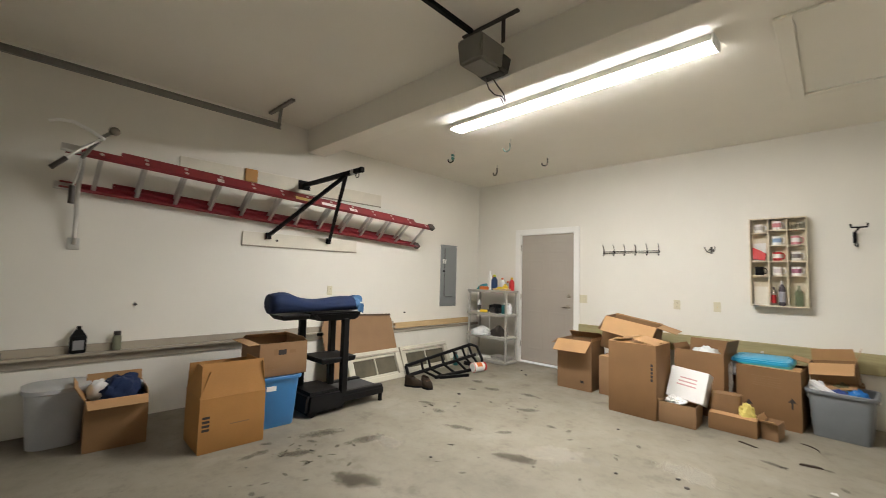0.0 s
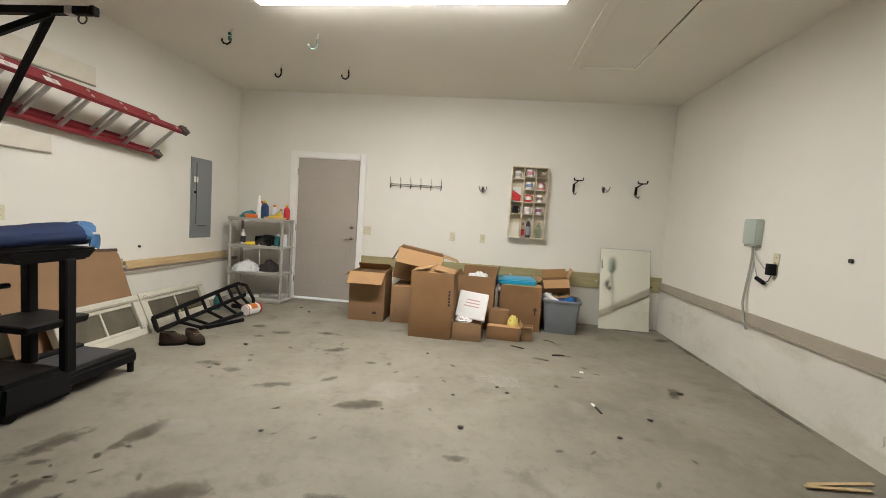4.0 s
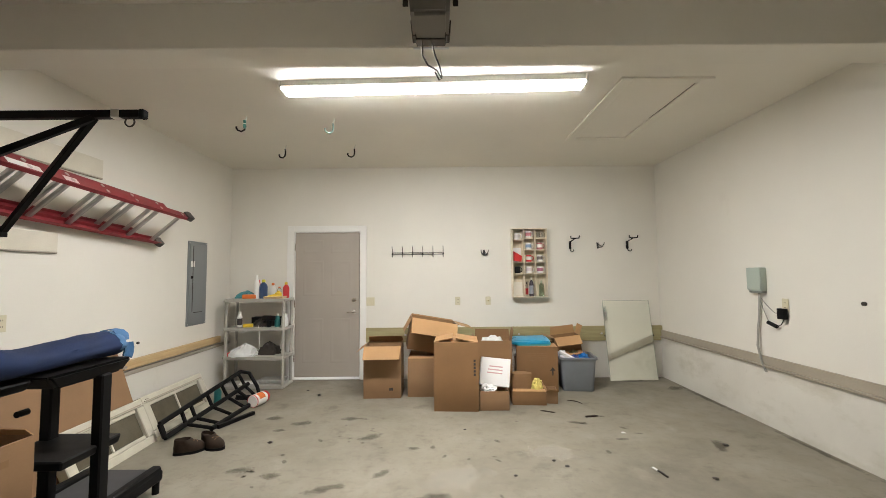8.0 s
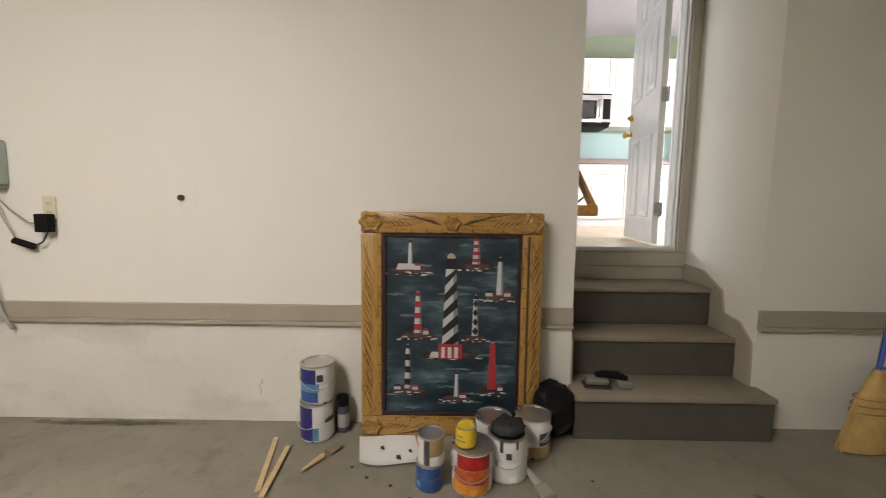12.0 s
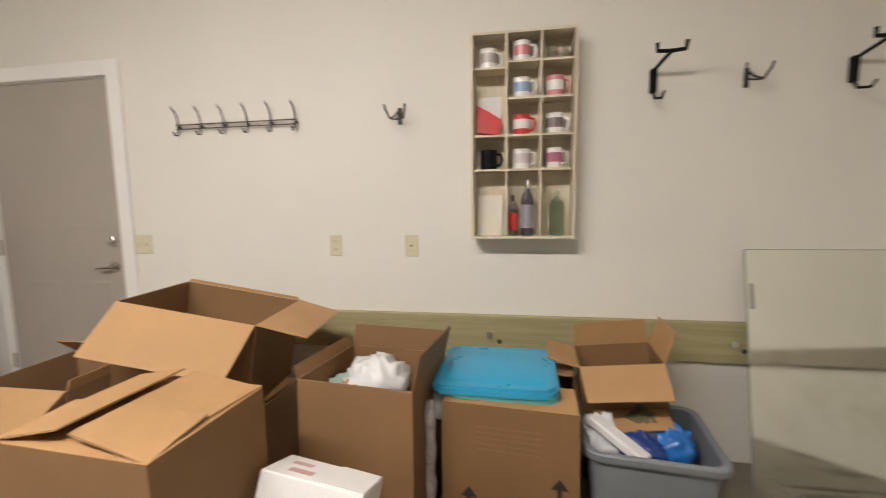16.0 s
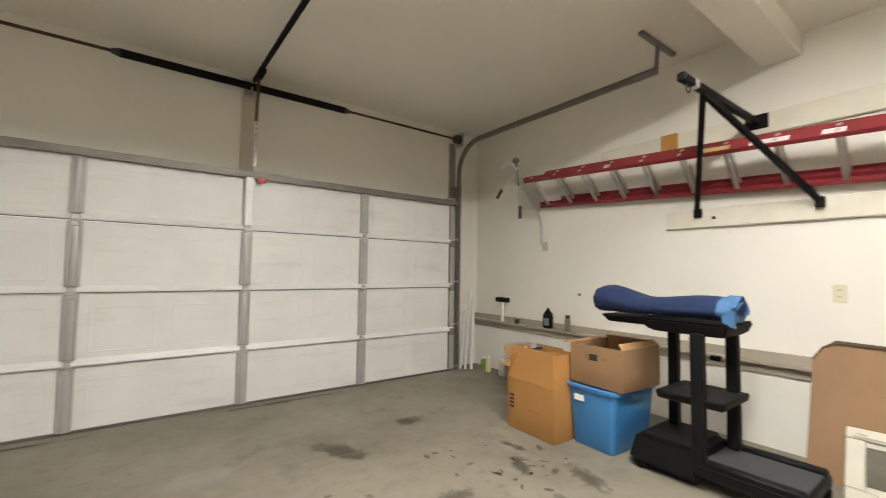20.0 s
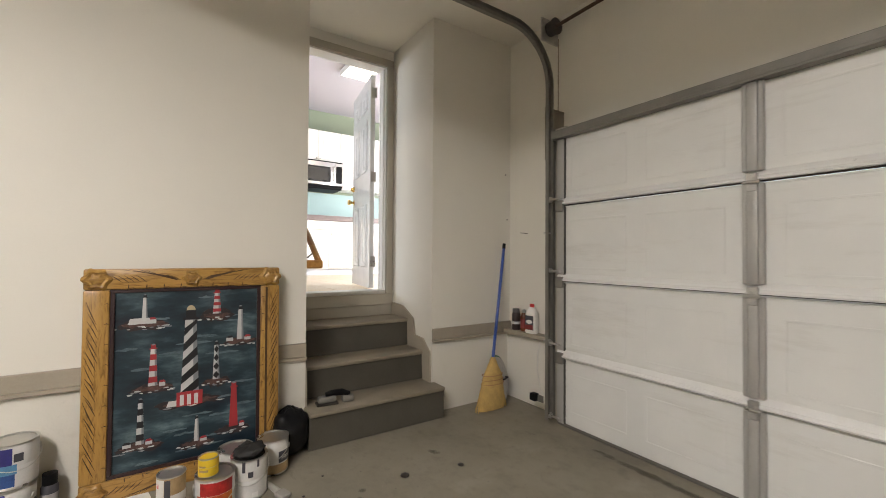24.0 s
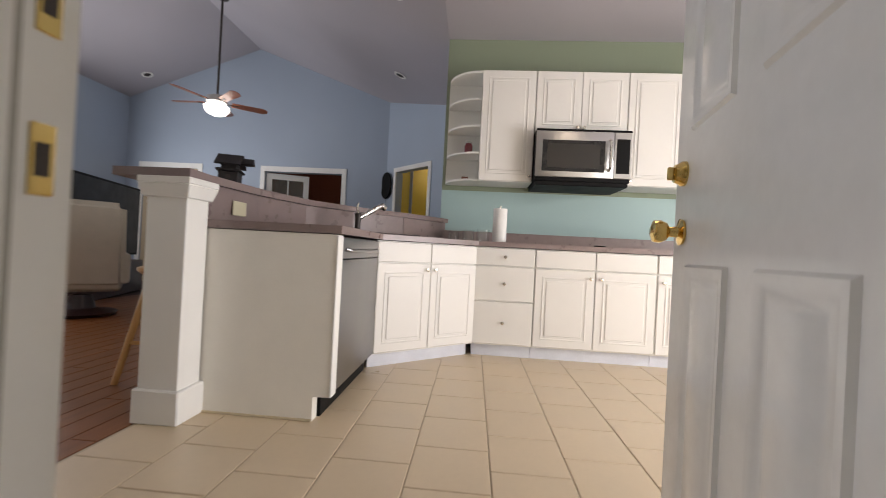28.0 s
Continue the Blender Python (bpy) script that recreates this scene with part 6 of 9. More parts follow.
solo("yellow_sponge", G().box(-0.06, 0.06, -0.03, 0.03, 0, 0.045, 0.012, 2), YELLOW, "yellow sponge on the second shelf", "sponge", (0.46, -0.40, T2), 20)
solo("work_gloves", heap(0.17, 0.11, 0.12, 3), DARKIRON, "heap of dark work gloves", "gloves", (0.62, -0.26, T2), 15)
solo("drill", G().box(-0.1, 0.08, -0.03, 0.03, 0.09, 0.15, 0.012, 2).box(-0.04, 0.01, -0.025, 0.025, 0, 0.1, 0.008).cyl((0.08, 0, 0.12), (0.16, 0, 0.12), 0.012), BLACKP, "black cordless drill on the second shelf", "drill", (0.72, -0.40, T2), 160)
solo("plastic_bag", heap(0.19, 0.14, 0.15, 5), FILM, "crumpled white plastic bag on the third shelf", "bag", (0.40, -0.40, T3), 10)
solo("crumpled_cloth", heap(0.16, 0.11, 0.16, 8), DARKIRON, "crumpled dark oily cloth on the third shelf", "cloth", (0.68, -0.30, T3))
solo("crumpled_cloth", heap(0.08, 0.08, 0.07, 12), REDP, "crumpled red rag beside the plastic bag", "cloth", (0.25, -0.38, T3))
solo("carry_case", G().box(-0.20, 0.20, -0.02, 0.10, 0, 0.11, 0.012, 2), BLACKP, "black carry case lying at the back of the second shelf", "case", (0.60, -0.17, T2))
solo("white_wire", G().tube([(0.62 - 0.62, 0, 0.39), (0.02, -0.02, 0.30), (0.03, -0.03, 0.10), (-0.05, -0.02, 0.012), (-0.12, 0.0, 0.008)], 0.005, 6), PAPER, "white power cord hanging over the shelf edge", "cord", (0.62, -0.455, T3))
solo("paper_sheet", G().box(-0.12, 0.12, -0.09, 0.09, 0, 0.004), PAPER, "loose paper on the bottom shelf", "paper", (0.45, -0.30, 0.046), 15)
solo("metal_tray", G().frustum((-0.15, 0.15, -0.09, 0.09), (-0.16, 0.16, -0.1, 0.1), 0, 0.05, 0.006), GALV, "dull metal tray on the bottom shelf", "tray", (0.75, -0.28, 0.046))

# ---- cardboard cartons ----


def carton(name, label, w, d, h, at, rz=0, flaps=(), mat=None, closed=False, ink=(), rx=0, inner=None, ry=0):
    """An open carton, base centred on its front edge: x across, y back. flaps: (side, degrees outward from upright, length)."""
    mat = mat or CARD
    o = thing(name, label, "cardboard box", at, rz, rx=rx, ry=ry)
    t = 0.006
    sag = random.Random(int(1000 * w + 100 * at[0]))
    mid = [sag.uniform(-0.005, 0.006) for k in range(4)]

    def ring(i, z, b=0.0):
        e = b - i
        f = min(e, 0.0)
        return [(-w / 2 - e, -f, z), (0, -f, z), (w / 2 + e, -f, z), (w / 2 + e + mid[1] * (b > 0), d / 2, z), (w / 2 + e, d + e, z), (0, d + e + mid[2] * (b > 0), z), (-w / 2 - e, d + e, z), (-w / 2 - e - mid[3] * (b > 0), d / 2, z)]
    part("body", G().rings([ring(0.002, 0), ring(0, 0.003), ring(0, h * 0.5, 0.002), ring(0, h - 0.002), ring(0.002, h), ring(t, h), ring(t, t)]), mat, o)
    for side, deg, ln in flaps:
        a = radians(deg)
        s, c = math.sin(a) * ln, math.cos(a) * ln
        if side in "fb":
            y0, sg = (0.0, -1) if side == "f" else (d, 1)
            q = [(-w / 2 + 0.003, y0, h), (w / 2 - 0.003, y0, h), (w / 2 - 0.012, y0 + sg * s, h + c), (-w / 2 + 0.012, y0 + sg * s, h + c)]
        else:
            x0, sg = (-w / 2, -1) if side == "l" else (w / 2, 1)
            q = [(x0, 0.003, h), (x0, d - 0.003, h), (x0 + sg * s, d - 0.012, h + c), (x0 + sg * s, 0.012, h + c)]
        # flaps get the lit tone unless another card is given
        part("flap", G().slab(q, 0.005), inner or FLAPLIT, o)
    for x, z, wx, hz, m in ink:
        part("print", G().box(x, x + wx, -0.001, 0.0003, z, z + hz), m, o)
    return o


DI = BROWNINK
b1 = carton("carton", "open carton with its front flap drooping by the side door", 0.44, 0.40, 0.60, (2.285, -0.90, 0), 1, [("f", 128, 0.20), ("l", 125, 0.11), ("b", -50, 0.12), ("r", 8, 0.04)], CARDPINK, ink=[(0.08, 0.09, 0.045, 0.03, DARKINK)])
b2 = carton("carton", "tall brown carton with loosely folded top", 0.47, 0.40, 0.722, (3.14, -1.385, 0), -3, [("b", -89, 0.2), ("r", -80, 0.24), ("f", -84, 0.19), ("l", -78, 0.2)], CARD, ink=[(0.185, 0.37 + 0.036 * k, 0.022, 0.026, DARKINK) for k in range(5)])
b3l = carton("carton", "carton carrying an open one", 0.56, 0.50, 0.45, (2.86, -0.85, 0), 0, [("f", -89, 0.25), ("b", -89.5, 0.24)], CARDPINK)
b3 = carton("carton", "wide open carton with flaps spread, on top of another", 0.57, 0.43, 0.38, (2.844, -0.754, 0.502), 6.5, [("f", 132, 0.24), ("r", 96, 0.20), ("l", 160, 0.2), ("b", 8, 0.015)], CARD, ry=10)
# flaps in the darker body card, for the shade inside this box
b4 = carton("carton", "open carton stuffed with plastic bags", 0.46, 0.44, 0.64, (3.60, -0.80, 0), -6, [("r", 12, 0.13), ("l", 25, 0.05), ("b", 4, 0.10)], CARD, rx=-2, inner=CARD)
b5 = carton("carton", "brown carton with a printed arrow under a turquoise lid", 0.50, 0.46, 0.55, (4.16, -0.69, 0), -5, [("f", -86, 0.18), ("b", -84, 0.18)], CARD,
            ink=[(-0.12 + 0.125 * (k % 2), 0.46 - 0.022 * (k // 2), 0.11, 0.006, DI) for k in range(10)] + [(0.177, 0.20, 0.016, 0.06, DARKINK), (-0.158, 0.12, 0.022, 0.06, DARKINK)])
for ax, az in ((0.185, 0.258), (-0.147, 0.178)):
    part("print", G().slab([(ax - 0.032, -0.0006, az), (ax + 0.032, -0.0006, az), (ax, -0.0006, az + 0.042)], 0.0008), DARKINK, b5, "printed arrow head")
sm = carton("carton", "small open carton under a white parcel", 0.315, 0.26, 0.20, (3.545, -1.365, 0), 0, [("l", 20, 0.1), ("b", 10, 0.1)], CARDPINK)
sm2 = carton("carton", "low carton tray holding a brown paper bag and yellow gloves", 0.37, 0.30, 0.15, (3.95, -1.20, 0), -4, [("r", 10, 0.03), ("f", -70, 0.05)], CARD)
sm3 = carton("carton", "small crushed carton beside the low tray", 0.12, 0.20, 0.14, (4.215, -1.15, 0), -8, [("f", 60, 0.06), ("l", 35, 0.05)], CARDPINK)
b6l = carton("carton", "carton standing behind the grey tote", 0.36, 0.20, 0.425, (4.66, -0.25, 0), 0, [("f", -89, 0.1), ("b", -89, 0.1)], CARDPINK, inner=CARDPINK)
b6 = carton("carton", "small open carton tipped on the grey tote with drooping flap", 0.33, 0.27, 0.20, (4.635, -0.43, 0.428), -4, [("f", 122, 0.165), ("r", 24, 0.13), ("l", 70, 0.13), ("b", -4, 0.11)], CARD, ry=-7)
part("flap", G().slab([(-0.13, -0.002, 0.012), (0.155, -0.002, 0.012), (0.15, -0.11, -0.012), (-0.11, -0.12, -0.022)], 0.005), FLAPLIT, b6, "loose lower flap")
wb = thing("white_parcel", "white cardboard parcel with red print, tilted in a carton", "parcel", (3.565, -1.20, 0.215), -4, rx=-19, ry=6)
part("box", G().box(-0.165, 0.165, 0, 0.17, 0, 0.30, 0.004), PAPER, wb)
for k in range(3):
    part("print", G().box(-0.09 + 0.01 * k, 0.08, -0.001, 0.0003, 0.13 + 0.035 * k, 0.143 + 0.035 * k), FAINTPINK, wb, "faded red print bar")
part("top_print", G().box(-0.10, -0.02, 0.04, 0.07, 0.2997, 0.3006), FAINTPINK, wb, "faded red stamp")
part("top_print", G().box(-0.12, -0.05, 0.10, 0.125, 0.2997, 0.3006), FAINTPINK, wb)
part("top_flap", G().slab([(0.0, 0.01, 0.3015), (0.163, 0.005, 0.303), (0.163, 0.165, 0.303), (0.03, 0.16, 0.306), (0.0, 0.08, 0.304)], 0.003), PAPER, wb, "white folded top flap")
solo("packing_paper", crumple(G().ball((0, 0, 0.035), 0.09, 30, 0.4), 17, 0.09, 0.5), PAPER, "crumpled white packing paper", "paper", (3.50, -1.22, 0.16))
pb = thing("paper_bag", "crumpled brown paper bag in the low tray", "bag", (3.89, -1.05, 0.008))
rb = random.Random(41)
part("bag", G().rings([[((0.11 + rb.uniform(-.014, .014)) * math.copysign(abs(math.cos(a)) ** 0.55, math.cos(a)), (0.075 + rb.uniform(-.012, .012)) * math.copysign(abs(math.sin(a)) ** 0.55, math.sin(a)), z + rb.uniform(-.006, .006) * (0.01 < z < 0.3)) for a in (2 * math.pi * k / 20 for k in range(20))] for z in (0.0, 0.05, 0.11, 0.17, 0.22, 0.27, 0.31)]), CARDIN, pb)
YRUB = plain("pale_yellow_rubber", (0.72, 0.60, 0.17), 0.5)
gl = thing("rubber_glove", "pale yellow rubber glove propped in the tray", "glove", (4.055, -1.12, 0.008), 20)
part("palm", crumple(G().ball((0, 0, 0.16), 0.062, 30, 1.5), 9, 0.07, 0.3), YRUB, gl)
part("cuff", G().tube([(0.01, 0, 0), (0.004, 0, 0.06), (-0.004, 0, 0.11)], [0.034, 0.042, 0.044], 14), YRUB, gl)
for k, (fx, fz) in enumerate(((-0.045, 0.235), (-0.018, 0.262), (0.012, 0.262), (0.038, 0.24))):
    part("finger", G().tube([(fx * 0.7, 0, 0.20), (fx, -0.01, fz - 0.02), (fx * 1.05, -0.022, fz)], [0.017, 0.016, 0.008], 8), YRUB, gl)


def lump(name, label, cat, at, r, mat, seed, sq=0.7, n=36, rag=0.13):
    """A crumpled heap."""
    g = crumple(G().ball((0, 0, r * sq), r, n, sq), seed, r, rag * 2.6)
    o = solo(name, g, mat, label, cat, at)
    o.data.set_sharp_from_angle(angle=radians(80))
    return o


lump("plastic_bag", "clear crinkled plastic bag bulging from a carton", "bag", (3.63, -0.57, 0.45), 0.125, FILM, 3, 0.9)
lump("plastic_bag", "red and yellow printed plastic bag in a carton", "bag", (3.55, -0.65, 0.49), 0.075, plain("red_yellow_print", (0.55, 0.10, 0.05), 0.3, var=0.6, scale=14, tint=(0.62, 0.52, 0.22)), 4)
lump("plastic_bag", "greenish plastic bag in a carton", "bag", (3.49, -0.56, 0.47), 0.08, plain("grey_green_film", (0.30, 0.40, 0.34), 0.3, bump=0.2, grain=30), 5)
lump("plastic_bag", "white plastic bag behind the carton", "bag", (3.90, -0.50, 0.40), 0.10, FILM, 6)
solo("plastic_sleeve", crumple(G().lathe([(0.016, 0.0), (0.022, 0.06), (0.014, 0.13), (0.024, 0.2), (0.017, 0.27), (0.026, 0.34), (0.018, 0.40), (0.024, 0.46), (0.008, 0.51)], 14), 13, 0.05, 0.5), plain("greyed_film", (0.42, 0.38, 0.34), 0.3, var=0.5, scale=25, bump=0.3, grain=30), "crinkled clear plastic sleeve standing between cartons", "plastic", (3.862, -0.66, 0.0))
# lid of a tote, lying flat on the carton; not a tray
ldd = thing("turquoise_lid", "turquoise plastic tote lid lying on a carton", "tray", (4.10, -0.655, 0.588), -3, rx=2, ry=-1.5)
part("lid", G().prism(rounded(0.47, 0.40, 0.06), 0, 0.018).frustum((-0.20, 0.20, 0.035, 0.365), (-0.185, 0.185, 0.05, 0.35), 0.017, 0.025, 0.003), LIDBLUE, ldd)
part("rim", G().prism(rounded(0.486, 0.416, 0.066, -0.008), -0.016, 0.004), LIDBLUE, ldd)
solo("tote_cover", G().prism(rounded(0.44, 0.40, 0.06), 0, 0.03), LIDGREEN, "sea green plastic lid under the turquoise one", "lid", (4.13, -0.655, 0.553), -2, rx=3)


def tote(label, w, d, h, at, rz, mat, taper=0.035):
    o = thing("storage_tote", label, "storage tote", at, rz)

    def ring(e, z, r):
        return [(x, y, z) for x, y in rounded(w - 2 * e, d - 2 * e, r, e, 4)]
    part("tub", G().rings([ring(taper + 0.006, 0, 0.03), ring(taper, 0.008, 0.035), ring(0.004, h - 0.03, 0.05), ring(0.004, h - 0.004, 0.05), ring(0.010, h - 0.004, 0.046), ring(taper + 0.006, 0.012, 0.03)]), mat, o)
    part("rim", G().rings([ring(0.003, h - 0.030, 0.05), ring(-0.014, h - 0.030, 0.06), ring(-0.017, h - 0.022, 0.062), ring(-0.017, h - 0.005, 0.062), ring(-0.012, h, 0.058), ring(0.0, h + 0.001, 0.05), ring(0.006, h - 0.004, 0.048)], cap=False), mat, o)
    for s in (-1, 1):
        part("handle", G().box(s * (w / 2 + 0.006) - 0.012, s * (w / 2 + 0.006) + 0.012, d / 2 - 0.07, d / 2 + 0.07, h - 0.07, h - 0.028, 0.006), mat, o)
    return o


tote("slate grey plastic tote full of wrapped bits", 0.44, 0.42, 0.415, (4.66, -0.72, 0), -6, TOTEGREY)
lump("plastic_wrap", "white plastic wrap sticking out of the tote", "wrap", (4.515, -0.52, 0.27), 0.09, FILM, 8, 1.0)
solo("foam_sheet", G().box(-0.115, 0.115, -0.03, 0.03, 0, 0.035, 0.006), PAPER, "white foam block leaning in the tote", "foam", (4.555, -0.60, 0.40), -34, ry=24)
lump("blue_bag", "dark blue bag in the grey tote", "bag", (4.66, -0.56, 0.275), 0.08, BLUEP, 9, 0.9)
lump("blue_bag", "shiny bright blue bag in the grey tote", "bag", (4.78, -0.52, 0.275), 0.08, BLUEFILM, 10, 0.95)
lump("brown_cloth", "olive cloth in the grey tote", "cloth", (4.70, -0.45, 0.32), 0.08, plain("olive_cloth", (0.12, 0.11, 0.05), 0.8), 11, 0.9)
gs = thing("mirror_sheet", "old frameless mirror sheet leaning in the corner", "mirror", (5.25, -0.205, 0), 0.9, rx=-10.3)
part("pane", G().box(0, 0.65, 0, 0.006, 0, 1.075, 0.001), SHEET, gs)
part("polished_edge", G().box(-0.003, 0, -0.0005, 0.0065, 0, 1.075).box(0.65, 0.653, -0.0005, 0.0065, 0, 1.075).box(0, 0.65, -0.0005, 0.0065, 1.075, 1.078), plain("green_edge", (0.34, 0.38, 0.31), 0.2), gs)
part("clip", G().box(0.015, 0.03, -0.010, 0.0, 0.80, 0.92, 0.004), GREYP, gs, "grey plastic hinge clip")

# ---- mug shelf ----
ms = thing("mug_shelf", "pale wooden cubbyhole shelf of souvenir mugs and bottles", "shelf", (3.975, -0.125, 1.118))
MW, MH, MD = 0.487, 0.962, 0.122
for x0, x1, z0, z1 in ((0, 0.012, 0, MH), (MW - 0.012, MW, 0, MH), (0.0125, MW - 0.0125, 0, 0.012), (0.0125, MW - 0.0125, MH - 0.012, MH)):
    part("side", G().box(x0, x1, 0, MD, z0, z1, 0.0015), PALEWOOD, ms)
part("back", G().box(0.012, MW - 0.012, MD - 0.006, MD - 0.001, 0.012, MH - 0.012), PALEWOOD, ms)
CX = (0.012, 0.168, 0.327, MW - 0.012)
for x in CX[1:3]:
    part("divider", G().box(x - 0.005, x + 0.005, 0.001, MD - 0.007, 0.012, MH - 0.012), PALEWOOD, ms)
COLS = ((0.80, 0.49, 0.33), (0.825, 0.66, 0.49, 0.33), (0.825, 0.66, 0.49, 0.33))
for c, zs in enumerate(COLS):
    for z in zs:
        part("shelf", G().box(CX[c] + 0.0055, CX[c + 1] - 0.0055, 0.002, MD - 0.007, z - 0.005, z + 0.005), PALEWOOD, ms)


def mug(col, z, body, band, label):
    x = 3.975 + (CX[col] + CX[col + 1]) / 2
    o = thing("mug", label, "mug", (x - 0.008, -0.065, 1.118 + z), random.Random(int(x * 100 + z * 10)).uniform(-25, 25), "souvenir mugs")
    part("cup", G().lathe([(0.036, 0), (0.04, 0.004), (0.04, 0.094), (0.0365, 0.094), (0.0365, 0.01), (0.002, 0.009)], 20), body, o)
    part("handle", G().tube([(0.038, 0, 0.078), (0.060, 0, 0.074), (0.066, 0, 0.048), (0.058, 0, 0.024), (0.038, 0, 0.02)], 0.006, 8), body, o)
    if band:
        part("print", G().lathe([(0.0405, 0.028), (0.0408, 0.03), (0.0408, 0.07), (0.0405, 0.072)], 20, cap=False), band, o)


s0 = 0.0055
mug(0, 0.80 + s0, ENAMEL, plain("grey_print", (0.45, 0.42, 0.40), 0.3), "white mug with grey picture")
mug(1, 0.825 + s0, ENAMEL, PINKP, "white mug with pink print")
mug(1, 0.66 + s0, ENAMEL, plain("blue_print", (0.28, 0.40, 0.58), 0.3), "white mug with blue print")
mug(2, 0.66 + s0, PINKP, ENAMEL, "pink mug with white band")
mug(1, 0.49 + s0, REDP, ENAMEL, "red mug with white lettering band")
mug(2, 0.49 + s0, ENAMEL, plain("script_print", (0.2, 0.17, 0.16), 0.3), "white mug with dark script")
mug(1, 0.33 + s0, ENAMEL, plain("faint_print", (0.62, 0.55, 0.55), 0.3), "white mug with faint print")
mug(2, 0.33 + s0, ENAMEL, plain("rose_print", (0.42, 0.16, 0.24), 0.3), "white mug with rose print")
mug(0, 0.33 + s0, BLACKP, None, "plain black coffee mug in the shelf")
for dx in (0.0, 0.07):
    g = thing("shot_glass", "small clear glass in the mug shelf", "glass", (4.355 + dx, -0.06, 1.118 + 0.825 + s0), 0, "small glasses")
    part("glass", G().lathe([(0.02, 0), (0.024, 0.075), (0.022, 0.075), (0.018, 0.01), (0.002, 0.01)], 16), CLEARGLASS, g)
cd = thing("photo_card", "white card behind a red folded cap", "card", (4.06, -0.03, 1.118 + 0.49 + s0), 0, rx=-4)
part("card", G().box(-0.055, 0.055, 0, 0.004, 0, 0.20), PAPER, cd)
cp = thing("red_hat", "bright red folded cap in the mug shelf", "hat", (4.06, -0.075, 1.118 + 0.49 + s0))
part("crown", G().slab([(-0.06, 0, 0.02), (0.05, 0.0, 0.005), (0.06, 0.01, 0.08), (0.0, 0.02, 0.12), (-0.06, 0.0, 0.15)], 0.03), REDP, cp)
c2 = thing("photo_card", "large cream card in the mug shelf", "card", (4.06, -0.045, 1.118 + 0.0125), 0, rx=-4)
part("card", G().box(-0.06, 0.062, 0, 0.004, 0, 0.20), plain("cream_card", (0.72, 0.68, 0.58), 0.6), c2)
bottle("bottle", "dark bottle with a red label in the mug shelf", (4.175, -0.07, 1.1305), 0.022, 0.20, CLEARGLASS, DARKINK, 0.35, group="souvenir bottles", band=REDP)
bottle("bottle", "tall dark glass bottle in the mug shelf", (4.245, -0.06, 1.1305), 0.032, 0.27, plain("smoke_glass", (0.07, 0.06, 0.07), 0.08), ALU, 0.35, group="souvenir bottles", band=plain("grey_label", (0.3, 0.3, 0.33), 0.5))
bottle("bottle", "pale green glass bottle in the mug shelf", (4.385, -0.06, 1.1305), 0.034, 0.22, GREENGLASS, GREENGLASS, 0.3, group="souvenir bottles")

# ---- hooks on the back wall ----
rk = thing("coat_rack", "wire coat rack with six double hooks on the back wall", "coat rack", (2.285, 0, 1.745))
for z in (-0.012, 0.012):
    part("bar", G().cyl((0, -0.018, z), (0.742, -0.018, z), 0.0035, n=8), DARKIRON, rk)
for k in range(6):
    x = 0.012 + k * 0.1436
    hk = part("hook", G().tube([(x, -0.018, -0.03), (x, -0.02, 0.04), (x, -0.035, 0.075), (x, -0.06, 0.098)], 0.0042, 8), DARKIRON, rk)
    part("lower_hook", G().tube([(x, -0.018, -0.02), (x, -0.022, -0.045), (x, -0.045, -0.05), (x, -0.055, -0.03)], 0.0045, 8), DARKIRON, rk)
    part("hook_tip", G().ball((x, -0.062, 0.101), 0.007, 10), ALU, hk)
    part("mount", G().cyl((x, -0.018, 0), (x, 0, 0), 0.009, n=10), DARKIRON, rk)
for hx, hz, lab in ((3.595, 1.745, "dark double utility hook on the back wall"), (5.213, 1.835, "dark double utility hook on the back wall")):
    hk = thing("utility_hook", lab, "hook", (hx, 0, hz), 0, "utility hooks")
    part("plate", G().box(-0.012, 0.012, -0.004, 0, -0.04, 0.045, 0.002), DARKIRON, hk)
    for s in (-1, 1):
        part("prong", G().tube([(0.006 * s, -0.004, 0.03), (0.02 * s, -0.03, 0.0), (0.035 * s, -0.07, -0.02), (0.05 * s, -0.10, 0.02), (0.052 * s, -0.105, 0.04)], 0.005, 8), DARKIRON, hk)
    part("cross_loop", G().tube([(-0.035, -0.07, -0.02), (-0.012, -0.095, -0.03), (0.012, -0.095, -0.03), (0.035, -0.07, -0.02)], 0.004, 8), DARKIRON, hk)
for hx, hz in ((4.815, 1.845), (5.625, 1.845)):
    hk = thing("rack_hook", "black steel rack hook with forked arm on the back wall", "hook", (hx, 0, hz), 0, "rack hooks")
    part("body", G().box(-0.014, 0.014, -0.03, 0, -0.055, 0.055, 0.005), BLACKM, hk)
    part("arm", G().tube([(0, -0.03, 0.045), (0.01, -0.07, 0.06), (0.03, -0.15, 0.085)], 0.008, 8), BLACKM, hk)
    part("fork", G().tube([(-0.03, -0.155, 0.12), (-0.027, -0.15, 0.088), (0.03, -0.15, 0.085), (0.085, -0.15, 0.09), (0.09, -0.155, 0.125)], 0.009, 8), BLACKM, hk)
    part("lower_hook", G().tube([(0, -0.02, -0.05), (0.0, -0.045, -0.085), (0.015, -0.09, -0.095), (0.02, -0.11, -0.07)], 0.006, 8), BLACKM, hk)

